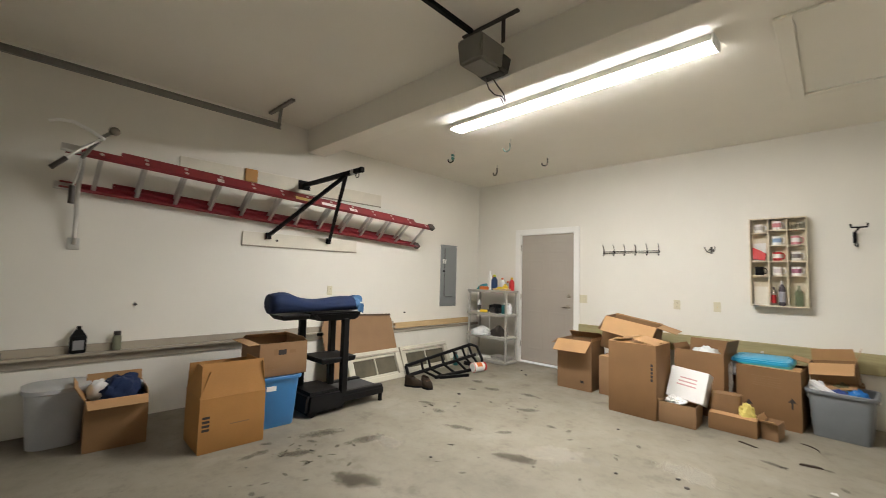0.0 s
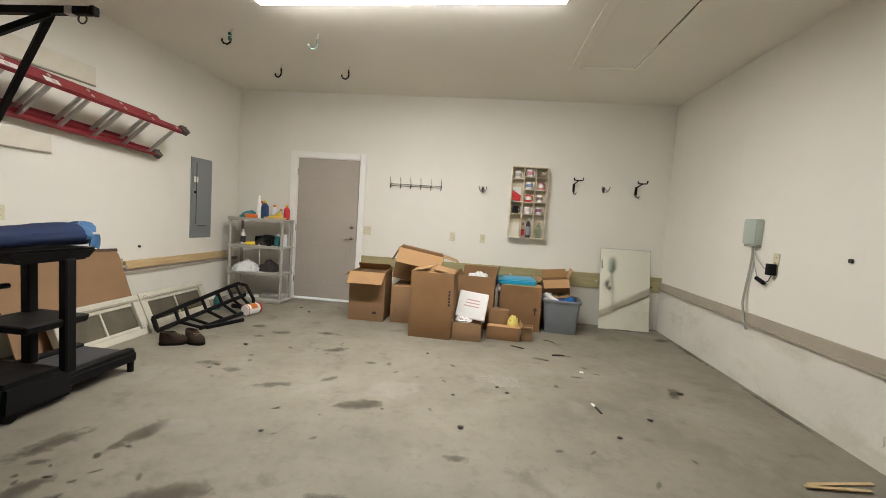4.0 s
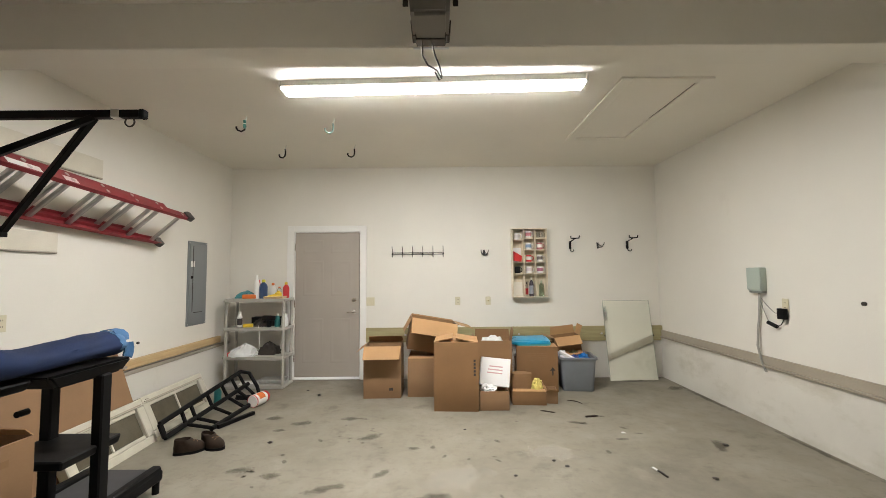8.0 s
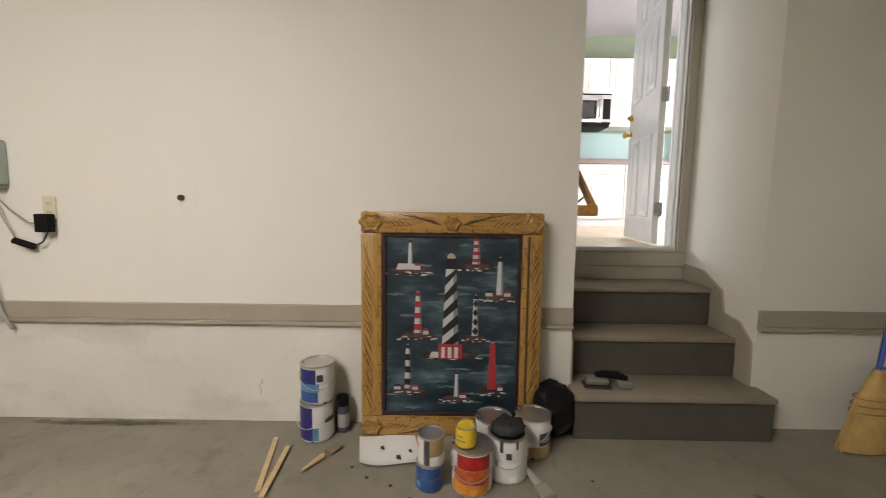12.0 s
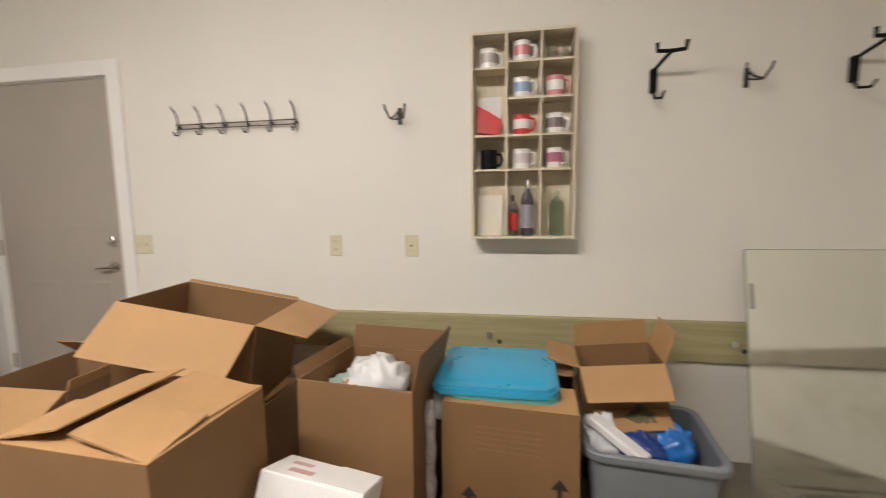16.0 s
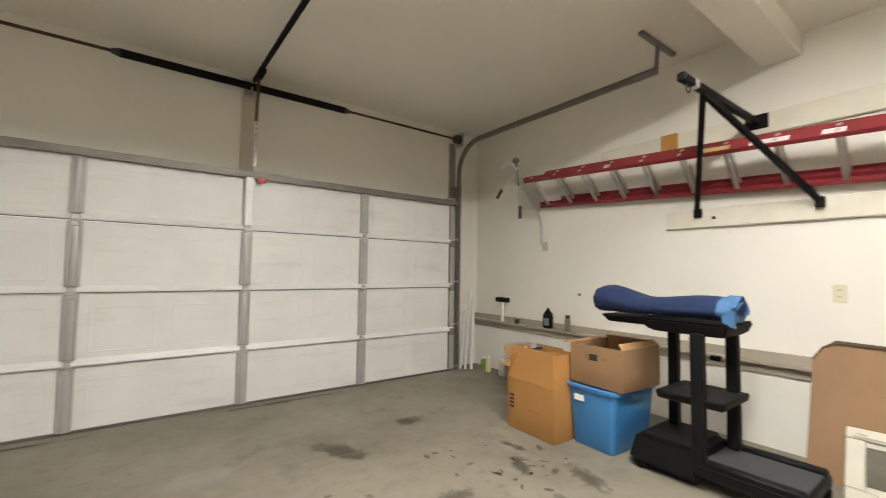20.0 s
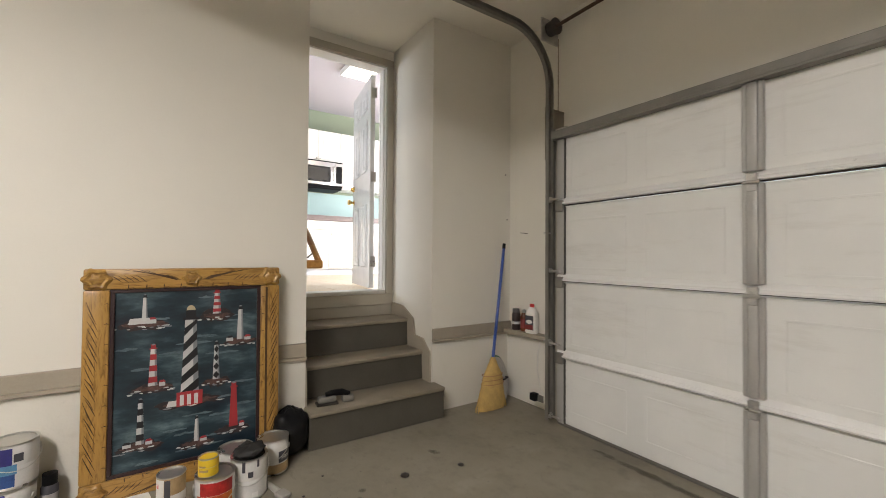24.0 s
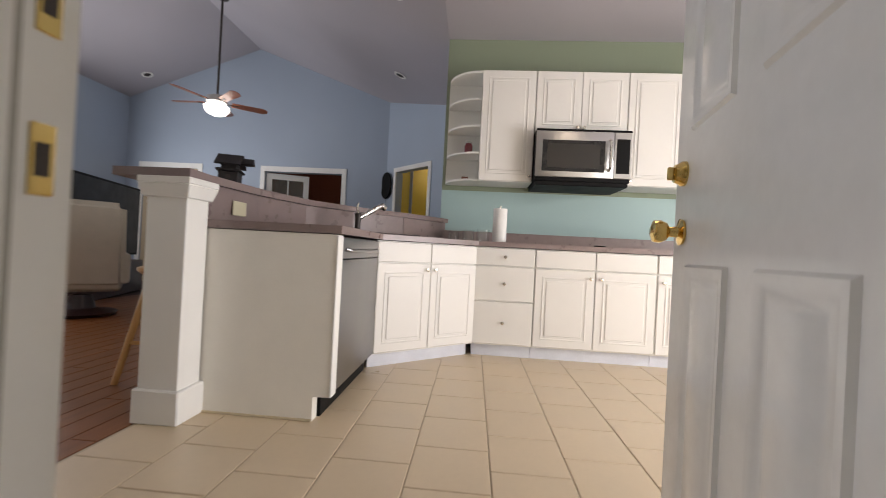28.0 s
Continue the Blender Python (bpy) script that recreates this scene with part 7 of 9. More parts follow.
# ---- key box and wires on the wall ----
kb = thing("control_box", "sage-grey plastic irrigation control box on the wall", "control box", (W, -1.85, 1.26))
part("case", G().box(-0.058, 0, -0.088, 0.088, 0.0, 0.225, 0.01, 2), KEYGREY, kb)
part("cover", G().box(-0.066, -0.058, -0.084, 0.084, 0.012, 0.22, 0.005, 2), KEYGREY, kb)
part("lip", G().box(-0.05, 0, -0.08, 0.08, -0.018, 0.0, 0.003), plain("lip_grey", (0.28, 0.30, 0.26), 0.5), kb)
part("conduit", G().tube([(-0.03, -0.02, -0.015), (-0.028, -0.02, -0.08), (-0.026, -0.005, -0.22), (-0.026, 0.02, -0.36), (-0.04, 0.02, -0.52), (-0.036, -0.01, -0.66), (-0.03, -0.055, -0.755)], 0.010, 8), CABLE, kb)
part("lead", G().tube([(-0.03, -0.025, -0.05), (-0.025, -0.10, -0.13), (-0.03, -0.19, -0.19), (-0.035, -0.26, -0.20)], 0.004, 6), CABLE, kb)
part("lead", G().tube([(-0.03, -0.02, -0.05), (-0.025, -0.06, -0.18), (-0.03, -0.12, -0.28), (-0.035, -0.155, -0.29)], 0.004, 6), CABLE, kb)
part("splice", G().tube([(-0.03, -0.11, -0.285), (-0.03, -0.21, -0.315)], 0.018, 8), BLACKP, kb, "black splice wrapped in tape")
part("lead", G().tube([(-0.03, -0.21, -0.315), (-0.03, -0.26, -0.29), (-0.03, -0.29, -0.24)], 0.004, 6), DARKINK, kb)
outlet((W, -2.135, 1.145), -90, "duplex")
ad = thing("power_adapter", "black plug-in power adapter in the wall outlet", "adapter", (W - 0.011, -2.13, 1.07))
part("block", G().box(-0.045, 0, -0.036, 0.036, -0.05, 0.045, 0.006, 2), BLACKP, ad)

# ---- things along the side wall ----
fb = thing("flat_carton", "large flattened cardboard carton leaning on the wall", "cardboard", (0.33, -3.13, 0), 90, rx=-20)
CARDEDGE = cardboard("torn_card_edge", (0.07, 0.034, 0.013))
part("sheet", G().slab([(0, 0, 0), (1.09, 0, 0), (1.09, 0, 0.845), (0.55, 0, 0.862), (0.11, 0, 0.87), (0.05, 0, 0.83), (0.0, 0, 0.74)], 0.012), CARDPINK, fb)
part("back_sheet", G().slab([(0.08, 0.03, 0), (1.13, 0.03, 0), (1.13, 0.03, 0.79), (1.10, 0.03, 0.82), (0.13, 0.03, 0.86)], 0.008), CARDPINK, fb)
part("torn_edge", G().slab([(0.05, -0.010, 0.815), (0.115, -0.012, 0.852), (0.50, -0.014, 0.842), (0.54, -0.016, 0.830), (0.58, -0.013, 0.842), (1.085, -0.010, 0.822), (1.09, -0.002, 0.85), (0.11, -0.002, 0.876)], 0.006), CARDEDGE, fb, "dark torn upper edge")
part("torn_edge", G().slab([(0.0, -0.006, 0.73), (0.05, -0.008, 0.82), (0.05, -0.001, 0.834), (-0.004, -0.001, 0.742)], 0.004), CARDEDGE, fb)


def window_unit(label, w, h, at, rz):
    o = thing("window_frame", label, "window", at, rz, "vinyl basement windows", rx=-24)
    for x0, x1, z0, z1 in ((0, w, 0, 0.065), (0, w, h - 0.065, h), (0, 0.085, 0.0655, h - 0.0655), (w - 0.085, w, 0.0655, h - 0.0655)):
        part("frame_bar", G().box(x0, x1, 0, 0.075, z0, z1, 0.006), CREAM, o)
    part("sash", G().box(0.0855, w - 0.0855, 0.02, 0.05, 0.066, 0.095, 0.003).box(0.0855, w - 0.0855, 0.02, 0.05, h - 0.095, h - 0.066, 0.003).box(w / 2 - 0.009, w / 2 + 0.009, 0.02, 0.05, 0.096, h - 0.096, 0.003), CREAM, o)
    part("pane", G().box(0.086, w - 0.086, 0.032, 0.036, 0.096, h - 0.096), plain("dusty_pane", (0.10, 0.088, 0.06), 0.2, var=0.3, bump=0.0), o, "dusty dark window pane")
    part("screen_track", G().box(0.03, w - 0.03, -0.004, 0.0, h - 0.055, h - 0.045).box(0.05, 0.09, -0.005, 0.0, h - 0.038, h - 0.03), TRIM, o)


window_unit("cream vinyl window frame leaning on the wall", 0.86, 0.40, (0.50, -2.93, 0), 92)
window_unit("cream vinyl window frame leaning on the wall", 0.95, 0.39, (0.42, -2.02, 0), 91)

cc = thing("cargo_carrier", "black tubular steel hitch cargo carrier tipped against the windows", "cargo carrier", (0.50, -2.10, 0.0))
RA, RB, RC = ((0.0, 0.0, 0.15), (0.13, 1.18, 0.33)), ((0.05, 0.0, 0.03), (0.22, 1.18, 0.19)), ((0.33, 0.23, 0.022), (0.37, 1.16, 0.03))


def along(rail, y):
    a, b = Vector(rail[0]), Vector(rail[1])
    return a + (b - a) * ((y - a.y) / (b.y - a.y))


for rail in (RA, RB, RC):
    part("long_tube", G().tube([rail[0], rail[1]], 0.023, 10), BLACKM, cc)
part("end_tube", G().tube([RA[0], RB[0]], 0.022, 10), BLACKM, cc)
for y in (0.25, 0.37, 0.60, 0.83, 1.0, 1.13):
    part("cross_tube", G().tube([along(RA, y), along(RB, y - 0.01)], 0.017, 8), BLACKM, cc)
    part("floor_bar", G().tube([along(RB, y - 0.01), along(RC, max(y, 0.24))], 0.017, 8), BLACKM, cc)
part("side_rail", G().tube([RA[1], (0.20, 1.24, 0.30), (0.30, 1.24, 0.14), RC[1]], 0.02, 8), BLACKM, cc)
part("hitch_bar", G().bar((0.20, 0.95, 0.10), (0.33, 1.12, 0.05), 0.05, 0.05, bev=0.004), BLACKM, cc)
part("loose_tube", G().bar((0.36, 0.28, 0.02), (0.52, 0.68, 0.02), 0.036, 0.036, bev=0.003), BLACKM, cc)

jb = thing("plastic_bottle", "white plastic tub with an orange label lying on the floor", "bottle", (0.90, -1.20, 0.068), 76, ry=90)
part("body", G().lathe([(0.058, 0), (0.066, 0.012), (0.066, 0.17), (0.058, 0.185), (0.058, 0.19)], 28), WHITE, jb)
part("cap", G().lathe([(0.060, 0.188), (0.062, 0.192), (0.062, 0.215), (0.003, 0.218)], 24), REDP, jb)
part("base_ring", G().lathe([(0.0665, 0.004), (0.068, 0.006), (0.068, 0.014), (0.0665, 0.016)], 28, cap=False), REDP, jb)
part("label", G().rings([[(q * math.cos(a), q * math.sin(a), z) for q, z in ((0.0662, 0.05), (0.0668, 0.05), (0.0668, 0.14), (0.0662, 0.14))] for a in (radians(180 + 75 * k / 9) for k in range(10))]), ORANGE, jb)
bottle("bottle", "dark green bottle standing behind the cargo carrier", (0.42, -1.02, 0), 0.04, 0.20, TEAL, DARKINK, 0.45)
for at, rz in (((0.90, -2.325, 0), 35), ((1.04, -2.24, 0), -20)):
    bt = thing("work_boot", "worn dark brown low leather boot on the floor", "boot", at, rz, "pair of work boots")
    bt.scale = (1.05, 1.35, 1.0)
    foot = [(0.125 * math.cos(a) * (1.0 if math.cos(a) > 0 else 0.86), 0.047 * math.sin(a) * (1.06 if math.cos(a) > 0 else 0.86)) for a in (2 * math.pi * k / 22 for k in range(22))]
    part("sole", G().prism(foot, 0, 0.022), RUBBER, bt)
    part("upper", G().rings([[(sx * x + dx, sy * y, z + zt * max(0, -x)) for x, y in foot] for sx, sy, dx, z, zt in ((0.96, 0.95, 0, 0.022, 0), (0.98, 0.98, 0, 0.04, 0.05), (0.92, 0.94, -0.004, 0.06, 0.2), (0.76, 0.85, -0.02, 0.078, 0.25), (0.58, 0.78, -0.038, 0.095, 0.2), (0.50, 0.74, -0.045, 0.112, 0.1), (0.47, 0.70, -0.046, 0.114, 0.1), (0.43, 0.6, -0.046, 0.085, 0.1))]), LEATHER, bt)
    part("laces", G().tube([(0.055, -0.02, 0.083), (0.045, 0.02, 0.088), (0.03, -0.02, 0.095), (0.018, 0.02, 0.102)], 0.003, 6), BROWNINK, bt)

tm = thing("treadmill", "black folding treadmill with uprights, tray and console", "treadmill", (0.88, -3.40, 0))
part("motor_hood", G().frustum((-0.27, 0.25, -0.46, -0.02), (-0.24, 0.22, -0.42, -0.06), 0.03, 0.22, 0.03, 2), BLACKP, tm)
part("deck", G().frustum((-0.26, 0.23, -0.10, 0.45), (-0.26, 0.23, -0.10, 0.45), 0.09, 0.15, 0.008), BLACKP, tm)
part("belt", G().box(-0.19, 0.16, -0.04, 0.43, 0.1502, 0.158, 0.003), plain("belt_rubber", (0.045, 0.045, 0.047), 0.7), tm, "dark grey running belt")
for s in (-1, 1):
    x = -0.225 if s < 0 else 0.195
    part("side_rail", G().frustum((x - 0.035, x + 0.035, -0.12, 0.45), (x - 0.03, x + 0.03, -0.12, 0.44), 0.08, 0.18, 0.01), BLACKP, tm)
    part("wheel", G().cyl((x - 0.025, -0.38, 0.045), (x + 0.025, -0.38, 0.045), 0.045, n=20), RUBBER, tm)
    part("rear_foot", G().cyl((x, 0.43, 0.0), (x, 0.43, 0.08), 0.022, n=12), RUBBER, tm)
part("upright", G().box(0.165, 0.225, -0.075, -0.005, 0.15, 0.90, 0.008), BLACKP, tm)
part("upright", G().box(-0.185, -0.12, -0.01, 0.055, 0.17, 0.90, 0.008), BLACKP, tm)
part("upright", G().box(-0.175, -0.115, -0.36, -0.295, 0.2, 0.90, 0.008), BLACKP, tm)
part("tray", G().frustum((-0.18, 0.20, -0.28, 0.09), (-0.19, 0.21, -0.29, 0.10), 0.47, 0.52, 0.008), BLACKP, tm)
part("console", G().frustum((-0.17, 0.20, -0.32, 0.10), (-0.20, 0.24, -0.42, 0.13), 0.885, 0.965, 0.015, 2), BLACKP, tm)
part("console_arm", G().frustum((-0.08, 0.13, -0.66, -0.40), (-0.11, 0.16, -0.70, -0.40), 0.905, 0.955, 0.01), BLACKP, tm)
part("side_knob", G().cyl((-0.20, -0.12, 0.70), (-0.20, -0.06, 0.70), 0.018, n=10), BLACKP, tm)
mt = thing("folded_mat", "rolled navy mat with sky blue lining draped on the treadmill", "mat", (0.90, -4.28, 0.925), -4)
rows = []
for i in range(27):
    u = i / 26
    y = 0.12 + 0.90 * u
    lift = 0.042
    wv = 0.135 + 0.012 * math.sin(5 * y) - (0.028 if i in (0, 26) else 0)
    hv = 0.070 + 0.022 * math.exp(-((u - 0.12) * 6) ** 2) + 0.006 * math.sin(9 * y)
    ring = []
    for k in range(30):
        a = 2 * math.pi * k / 30
        f = 1 + 0.10 * noise.noise((3.2 * math.cos(a), 2.4 * y, 3.2 * math.sin(a))) + 0.05 * noise.noise((7 * math.cos(a), 9 * y, 7 * math.sin(a)))
        z = hv + hv * f * math.sin(a)
        if math.sin(a) < 0:
            z = max(z, 0.012 * f) if u > 0.42 else z
        ring.append((wv * f * math.cos(a), y, lift + z))
    rows.append(ring)
roll = part("roll", G().rings(rows), FABRICBLUE, mt)
roll.data.set_sharp_from_angle(angle=radians(70))
pale = part("pale_end", G().rings([[(x * 1.02, y + 0.006, z + 0.002) for x, y, z in r] for r in rows[24:]]), FABRICSKY, mt, "sky blue end of the mat")
pale.data.set_sharp_from_angle(angle=radians(70))
swirl = [(0.095 * (1 - 0.09 * k / 2.6) * math.cos(0.5 * k), lift + 0.095 + 0.075 * (1 - 0.09 * k / 2.6) * math.sin(0.5 * k)) for k in range(26)]
part("rolled_layers", G().rings([[(x, 0.98, z), (x, 1.045 + 0.012 * math.sin(k), z), (x * 0.94, 1.045 + 0.012 * math.sin(k), z), (x * 0.94, 0.98, z)] for k, (x, z) in enumerate(swirl)]), FABRICSKY, mt, "spiral of rolled layers")
part("dark_core", G().ball((0, 1.005, lift + 0.095), 0.055, 16), FABRICBLUE, mt)
corner = [[(0.105 + 0.010 * math.sin(2.2 * k + q), 0.985 + 0.022 * k, lift + 0.08 - 0.024 * q - 0.003 * k * q) for k in range(4)] for q in range(4)]
part("hanging_corner", G().rings([r + [(x + 0.01, y, z) for x, y, z in reversed(r)] for r in corner]), FABRICSKY, mt, "frayed sky blue corner hanging down")

tb = tote("bright blue plastic tote carrying a carton", 0.40, 0.53, 0.44, (1.14, -4.13, 0), 88, TOTEBLUE)
part("label", G().box(-0.11, -0.03, -0.02, -0.0145, 0.33, 0.37), PAPER, tb, "white handwritten label")
c1 = carton("carton", "open carton with printed marks standing on the blue tote", 0.42, 0.46, 0.285, (1.125, -4.09, 0.444), 87, [("l", 92, 0.09), ("b", -60, 0.06), ("r", -40, 0.05)], CARDPINK, ink=[(-0.09, 0.18, 0.035, 0.055, DI), (-0.05, 0.18, 0.07, 0.045, DARKINK), (0.05, 0.19, 0.055, 0.03, DI), (-0.19, 0.05, 0.12, 0.012, DI), (-0.19, 0.075, 0.15, 0.012, DI)])
c2 = carton("carton", "tall brown carton with a half-folded top beside the blue tote", 0.47, 0.40, 0.40, (1.29, -4.55, 0), 88, [("f", -9, 0.25), ("r", -5, 0.23), ("l", -20, 0.20), ("b", 0, 0.20)], ORANGECARD, inner=ORANGECARD, ink=[(-0.215, 0.16 + 0.03 * k, 0.05, 0.018, DARKINK) for k in range(4)] + [(-0.02, 0.18, 0.14, 0.008, BROWNINK)])
c3 = carton("carton", "open carton of crumpled clothes by the wall", 0.38, 0.40, 0.37, (0.72, -5.18, 0), 86, [("f", 118, 0.10), ("b", 5, 0.12), ("l", 30, 0.13), ("r", -10, 0.05)], CARD)
lump("folded_clothes", "navy clothes heaped in a carton", "clothes", (0.52, -5.14, 0.25), 0.15, FABRICBLUE, 21, 0.8)
lump("white_shirt", "white shirt in a carton of clothes", "shirt", (0.50, -5.26, 0.31), 0.09, PAPER, 22, 0.9)
lump("grey_shirt", "grey shirt in a carton of clothes", "shirt", (0.46, -5.04, 0.33), 0.06, plain("grey_cloth", (0.4, 0.4, 0.41), 0.85), 23, 0.9)
bn = thing("trash_bin", "grey plastic trash bin by the wall", "trash can", (0.28, -5.50, 0))
part("tub", G().rings([[(w * 1.06 * (1 - 0.07 * math.cos(4 * a)) * math.cos(a), w * 1.06 * (1 - 0.07 * math.cos(4 * a)) * math.sin(a), z) for a in (2 * math.pi * k / 48 for k in range(48))] for w, z in ((0.155, 0), (0.19, 0.43), (0.183, 0.43), (0.15, 0.01))]), plain("pale_grey_plastic", (0.40, 0.41, 0.42), 0.45), bn)
part("rim", G().rings([[(w * 1.06 * (1 - 0.07 * math.cos(4 * a)) * math.cos(a), w * 1.06 * (1 - 0.07 * math.cos(4 * a)) * math.sin(a), z) for a in (2 * math.pi * k / 48 for k in range(48))] for w, z in ((0.19, 0.40), (0.202, 0.405), (0.202, 0.435), (0.19, 0.44))]), plain("rim_grey", (0.45, 0.46, 0.46), 0.4), bn)
for k, (a, b) in enumerate((((0.36, -6.45, 0.0), (0.14, -6.63, 1.00)), ((0.30, -6.40, 0.0), (0.10, -6.60, 0.86)), ((0.40, -6.50, 0.0), (0.22, -6.63, 0.72)))):
    v = Vector(b) - Vector(a)
    pp = thing("pvc_pipe", "white plastic pipe leaning in the corner", "pipe", a, 0, "plastic pipes")
    part("pipe", G().cyl((0, 0, 0.004), v, 0.018, n=12), WHITE, pp)
    part("cap", G().cyl(v * 0.97, v * 1.0, 0.021, n=12), WHITE, pp)
bottle("bottle", "small yellowish bottle on the floor by the corner", (0.20, -6.19, 0), 0.035, 0.20, plain("pale_yellow", (0.62, 0.56, 0.34), 0.4), WHITE, 0.4)
bottle("bottle", "green bottle on the floor in the corner", (0.15, -6.33, 0), 0.04, 0.16, plain("leaf_green", (0.16, 0.26, 0.05), 0.5), WHITE, 0.4)
solo("white_jug", G().box(-0.06, 0.06, -0.05, 0.05, 0, 0.20, 0.02, 2).cyl((0, 0, 0.2), (0, 0, 0.25), 0.022), plain("milk_plastic", (0.62, 0.62, 0.58), 0.4), "milky plastic jug by the wall", "jug", (0.18, -5.93, 0))
sq = thing("squeegee", "white-handled brush with a black head standing on the ledge", "brush", (0.05, -6.10, 0.626))
part("handle", G().cyl((0, 0, 0.0), (0.0, 0.0, 0.24), 0.02, 0.016, 12), WHITE, sq)
part("head", G().box(-0.025, 0.025, -0.11, 0.11, 0.24, 0.30, 0.012, 2), BLACKP, sq, "black brush head")
ol2 = thing("oil_bottle", "black motor oil bottle on the wall ledge", "bottle", (0.05, -5.38, 0.626))
part("body", G().box(-0.032, 0.032, -0.055, 0.055, 0, 0.15, 0.015, 2).frustum((-0.03, 0.03, -0.05, 0.05), (-0.014, 0.014, -0.018, 0.018), 0.148, 0.20), BLACKP, ol2)
part("cap", G().cyl((0, 0, 0.2), (0, 0, 0.225), 0.016, n=12), BLACKP, ol2)
part("label", G().box(0.0322, 0.033, -0.035, 0.035, 0.03, 0.11), plain("grey_sticker", (0.2, 0.2, 0.21), 0.5), ol2)
sc = thing("spray_can", "olive spray can on the wall ledge", "can", (0.05, -5.12, 0.626))
part("can", G().lathe([(0.03, 0), (0.032, 0.004), (0.032, 0.12), (0.02, 0.135)], 18), plain("olive_can", (0.2, 0.2, 0.13), 0.35), sc)
part("cap", G().lathe([(0.026, 0.13), (0.026, 0.165), (0.003, 0.167)], 16), DARKIRON, sc)
solo("small_tin", G().lathe([(0.03, 0), (0.03, 0.05), (0.003, 0.051)], 16), DARKIRON, "small dark tin on the wall ledge", "tin", (0.05, -5.85, 0.626))

# ---- lighthouse picture ----
PWd, PHt = 0.905, 1.147
pic = thing("framed_picture", "carved oak frame with a lighthouse print leaning on the wall", "picture", (5.955, -3.770, 0.0), -90, rx=-1.3)
FWd = 0.105
for nm, x0, x1, z0, z1, m in (("bottom", 0, PWd, 0, FWd, FRAMEOAK), ("top", 0, PWd, PHt - FWd, PHt, FRAMEOAK), ("l", 0, FWd, FWd, PHt - FWd, FRAMEOAKV), ("r", PWd - FWd, PWd, FWd, PHt - FWd, FRAMEOAKV)):
    part("frame_board", G().box(x0, x1, -0.028, 0.012, z0, z1, 0.010, 2), m, pic)
for x0, x1, z0, z1 in ((FWd - 0.004, PWd - FWd + 0.004, FWd - 0.004, FWd + 0.018), (FWd - 0.004, PWd - FWd + 0.004, PHt - FWd - 0.018, PHt - FWd + 0.004), (FWd - 0.004, FWd + 0.018, FWd + 0.018, PHt - FWd - 0.018), (PWd - FWd - 0.018, PWd - FWd + 0.004, FWd + 0.018, PHt - FWd - 0.018)):
    part("dark_liner", G().box(x0, x1, -0.018, -0.006, z0, z1, 0.002), plain("burgundy_liner", (0.03, 0.012, 0.012), 0.4), pic)
for cx, cz in ((FWd / 2, PHt - FWd / 2), (PWd - FWd / 2, PHt - FWd / 2), (FWd / 2, FWd / 2), (PWd - FWd / 2, FWd / 2), (PWd / 2, PHt - FWd / 2)):
    big = 1.0 if cx == PWd / 2 else 1.3
    g = G()
    g.rings([[(cx + r * big * (1 + 0.13 * math.cos(6 * a) + 0.06 * math.cos(2 * a + 1)) * math.cos(a), y, cz + r * big * (1 + 0.13 * math.cos(6 * a) + 0.06 * math.cos(2 * a + 1)) * math.sin(a)) for a in (2 * math.pi * k / 42 for k in range(42))]
             for r, y in ((0.042, -0.027), (0.038, -0.034), (0.030, -0.040), (0.022, -0.036), (0.014, -0.042), (0.004, -0.043))])
    part("carved_rosette", g, FRAMEOAK, pic, "carved flower rosette")
DGROOVE = plain("dark_groove", (0.06, 0.026, 0.008), 0.5)
rf = random.Random(12)


def groove(pts, r):
    part("carved_groove", G().tube([(x, -0.0278, z) for x, z in pts], [r * (0.35 if k in (0, len(pts) - 1) else 1.0) for k in range(len(pts))], 5), DGROOVE, pic)


for x0, sg in ((FWd, -1), (PWd - FWd, 1)):
    if sg > 0:
        part("side_groove", G().box(min(x0 + sg * 0.026, x0 + sg * 0.038), max(x0 + sg * 0.026, x0 + sg * 0.038), -0.0285, -0.02, 0.115, PHt - 0.115), DGROOVE, pic, "dark stained groove")
    z = 0.14
    while z < PHt - 0.23:
        u = rf.uniform(0.0, 0.014)
        groove([(x0 + sg * (0.044 + u), z), (x0 + sg * (0.062 + u), z + 0.045), (x0 + sg * min(0.096, 0.085 + u), z + rf.uniform(0.08, 0.115))], rf.uniform(0.0018, 0.0032))
        z += rf.uniform(0.028, 0.045)
    for k in range(9):
        groove([(x0 + sg * 0.001, 0.17 + 0.10 * k), (x0 + sg * 0.012, 0.175 + 0.10 * k), (x0 + sg * 0.022, 0.172 + 0.10 * k)], 0.0022)
for zb, sg in ((FWd, -1), (PHt - FWd, 1)):
    for k in range(8):
        x = FWd + 0.07 + 0.075 * k
        groove([(x, zb + sg * 0.002), (x + 0.002, zb + sg * 0.014), (x + 0.003, zb + sg * 0.024)], 0.0028)
        groove([(x, zb + sg * 0.004), (x + 0.02, zb + sg * 0.007), (x + 0.032, zb + sg * 0.004)], 0.002)
    for d in (-1, 1):
        for k in range(7):
            a, b = 0.05 + 0.006 * k, 0.10 + 0.034 * k
            groove([(PWd / 2 + d * a, zb + sg * (0.045 + 0.003 * k)), (PWd / 2 + d * (a + b) / 2, zb + sg * (0.045 + 0.006 * k)), (PWd / 2 + d * b, zb + sg * min(0.1, 0.052 + 0.014 * k))], 0.0024)
        for k in range(5):
            a = 0.20 + 0.025 * k
            groove([(PWd / 2 + d * a, zb + sg * 0.034), (PWd / 2 + d * (a + 0.02), zb + sg * 0.052), (PWd / 2 + d * (a + 0.045), zb + sg * 0.07)], 0.0024)


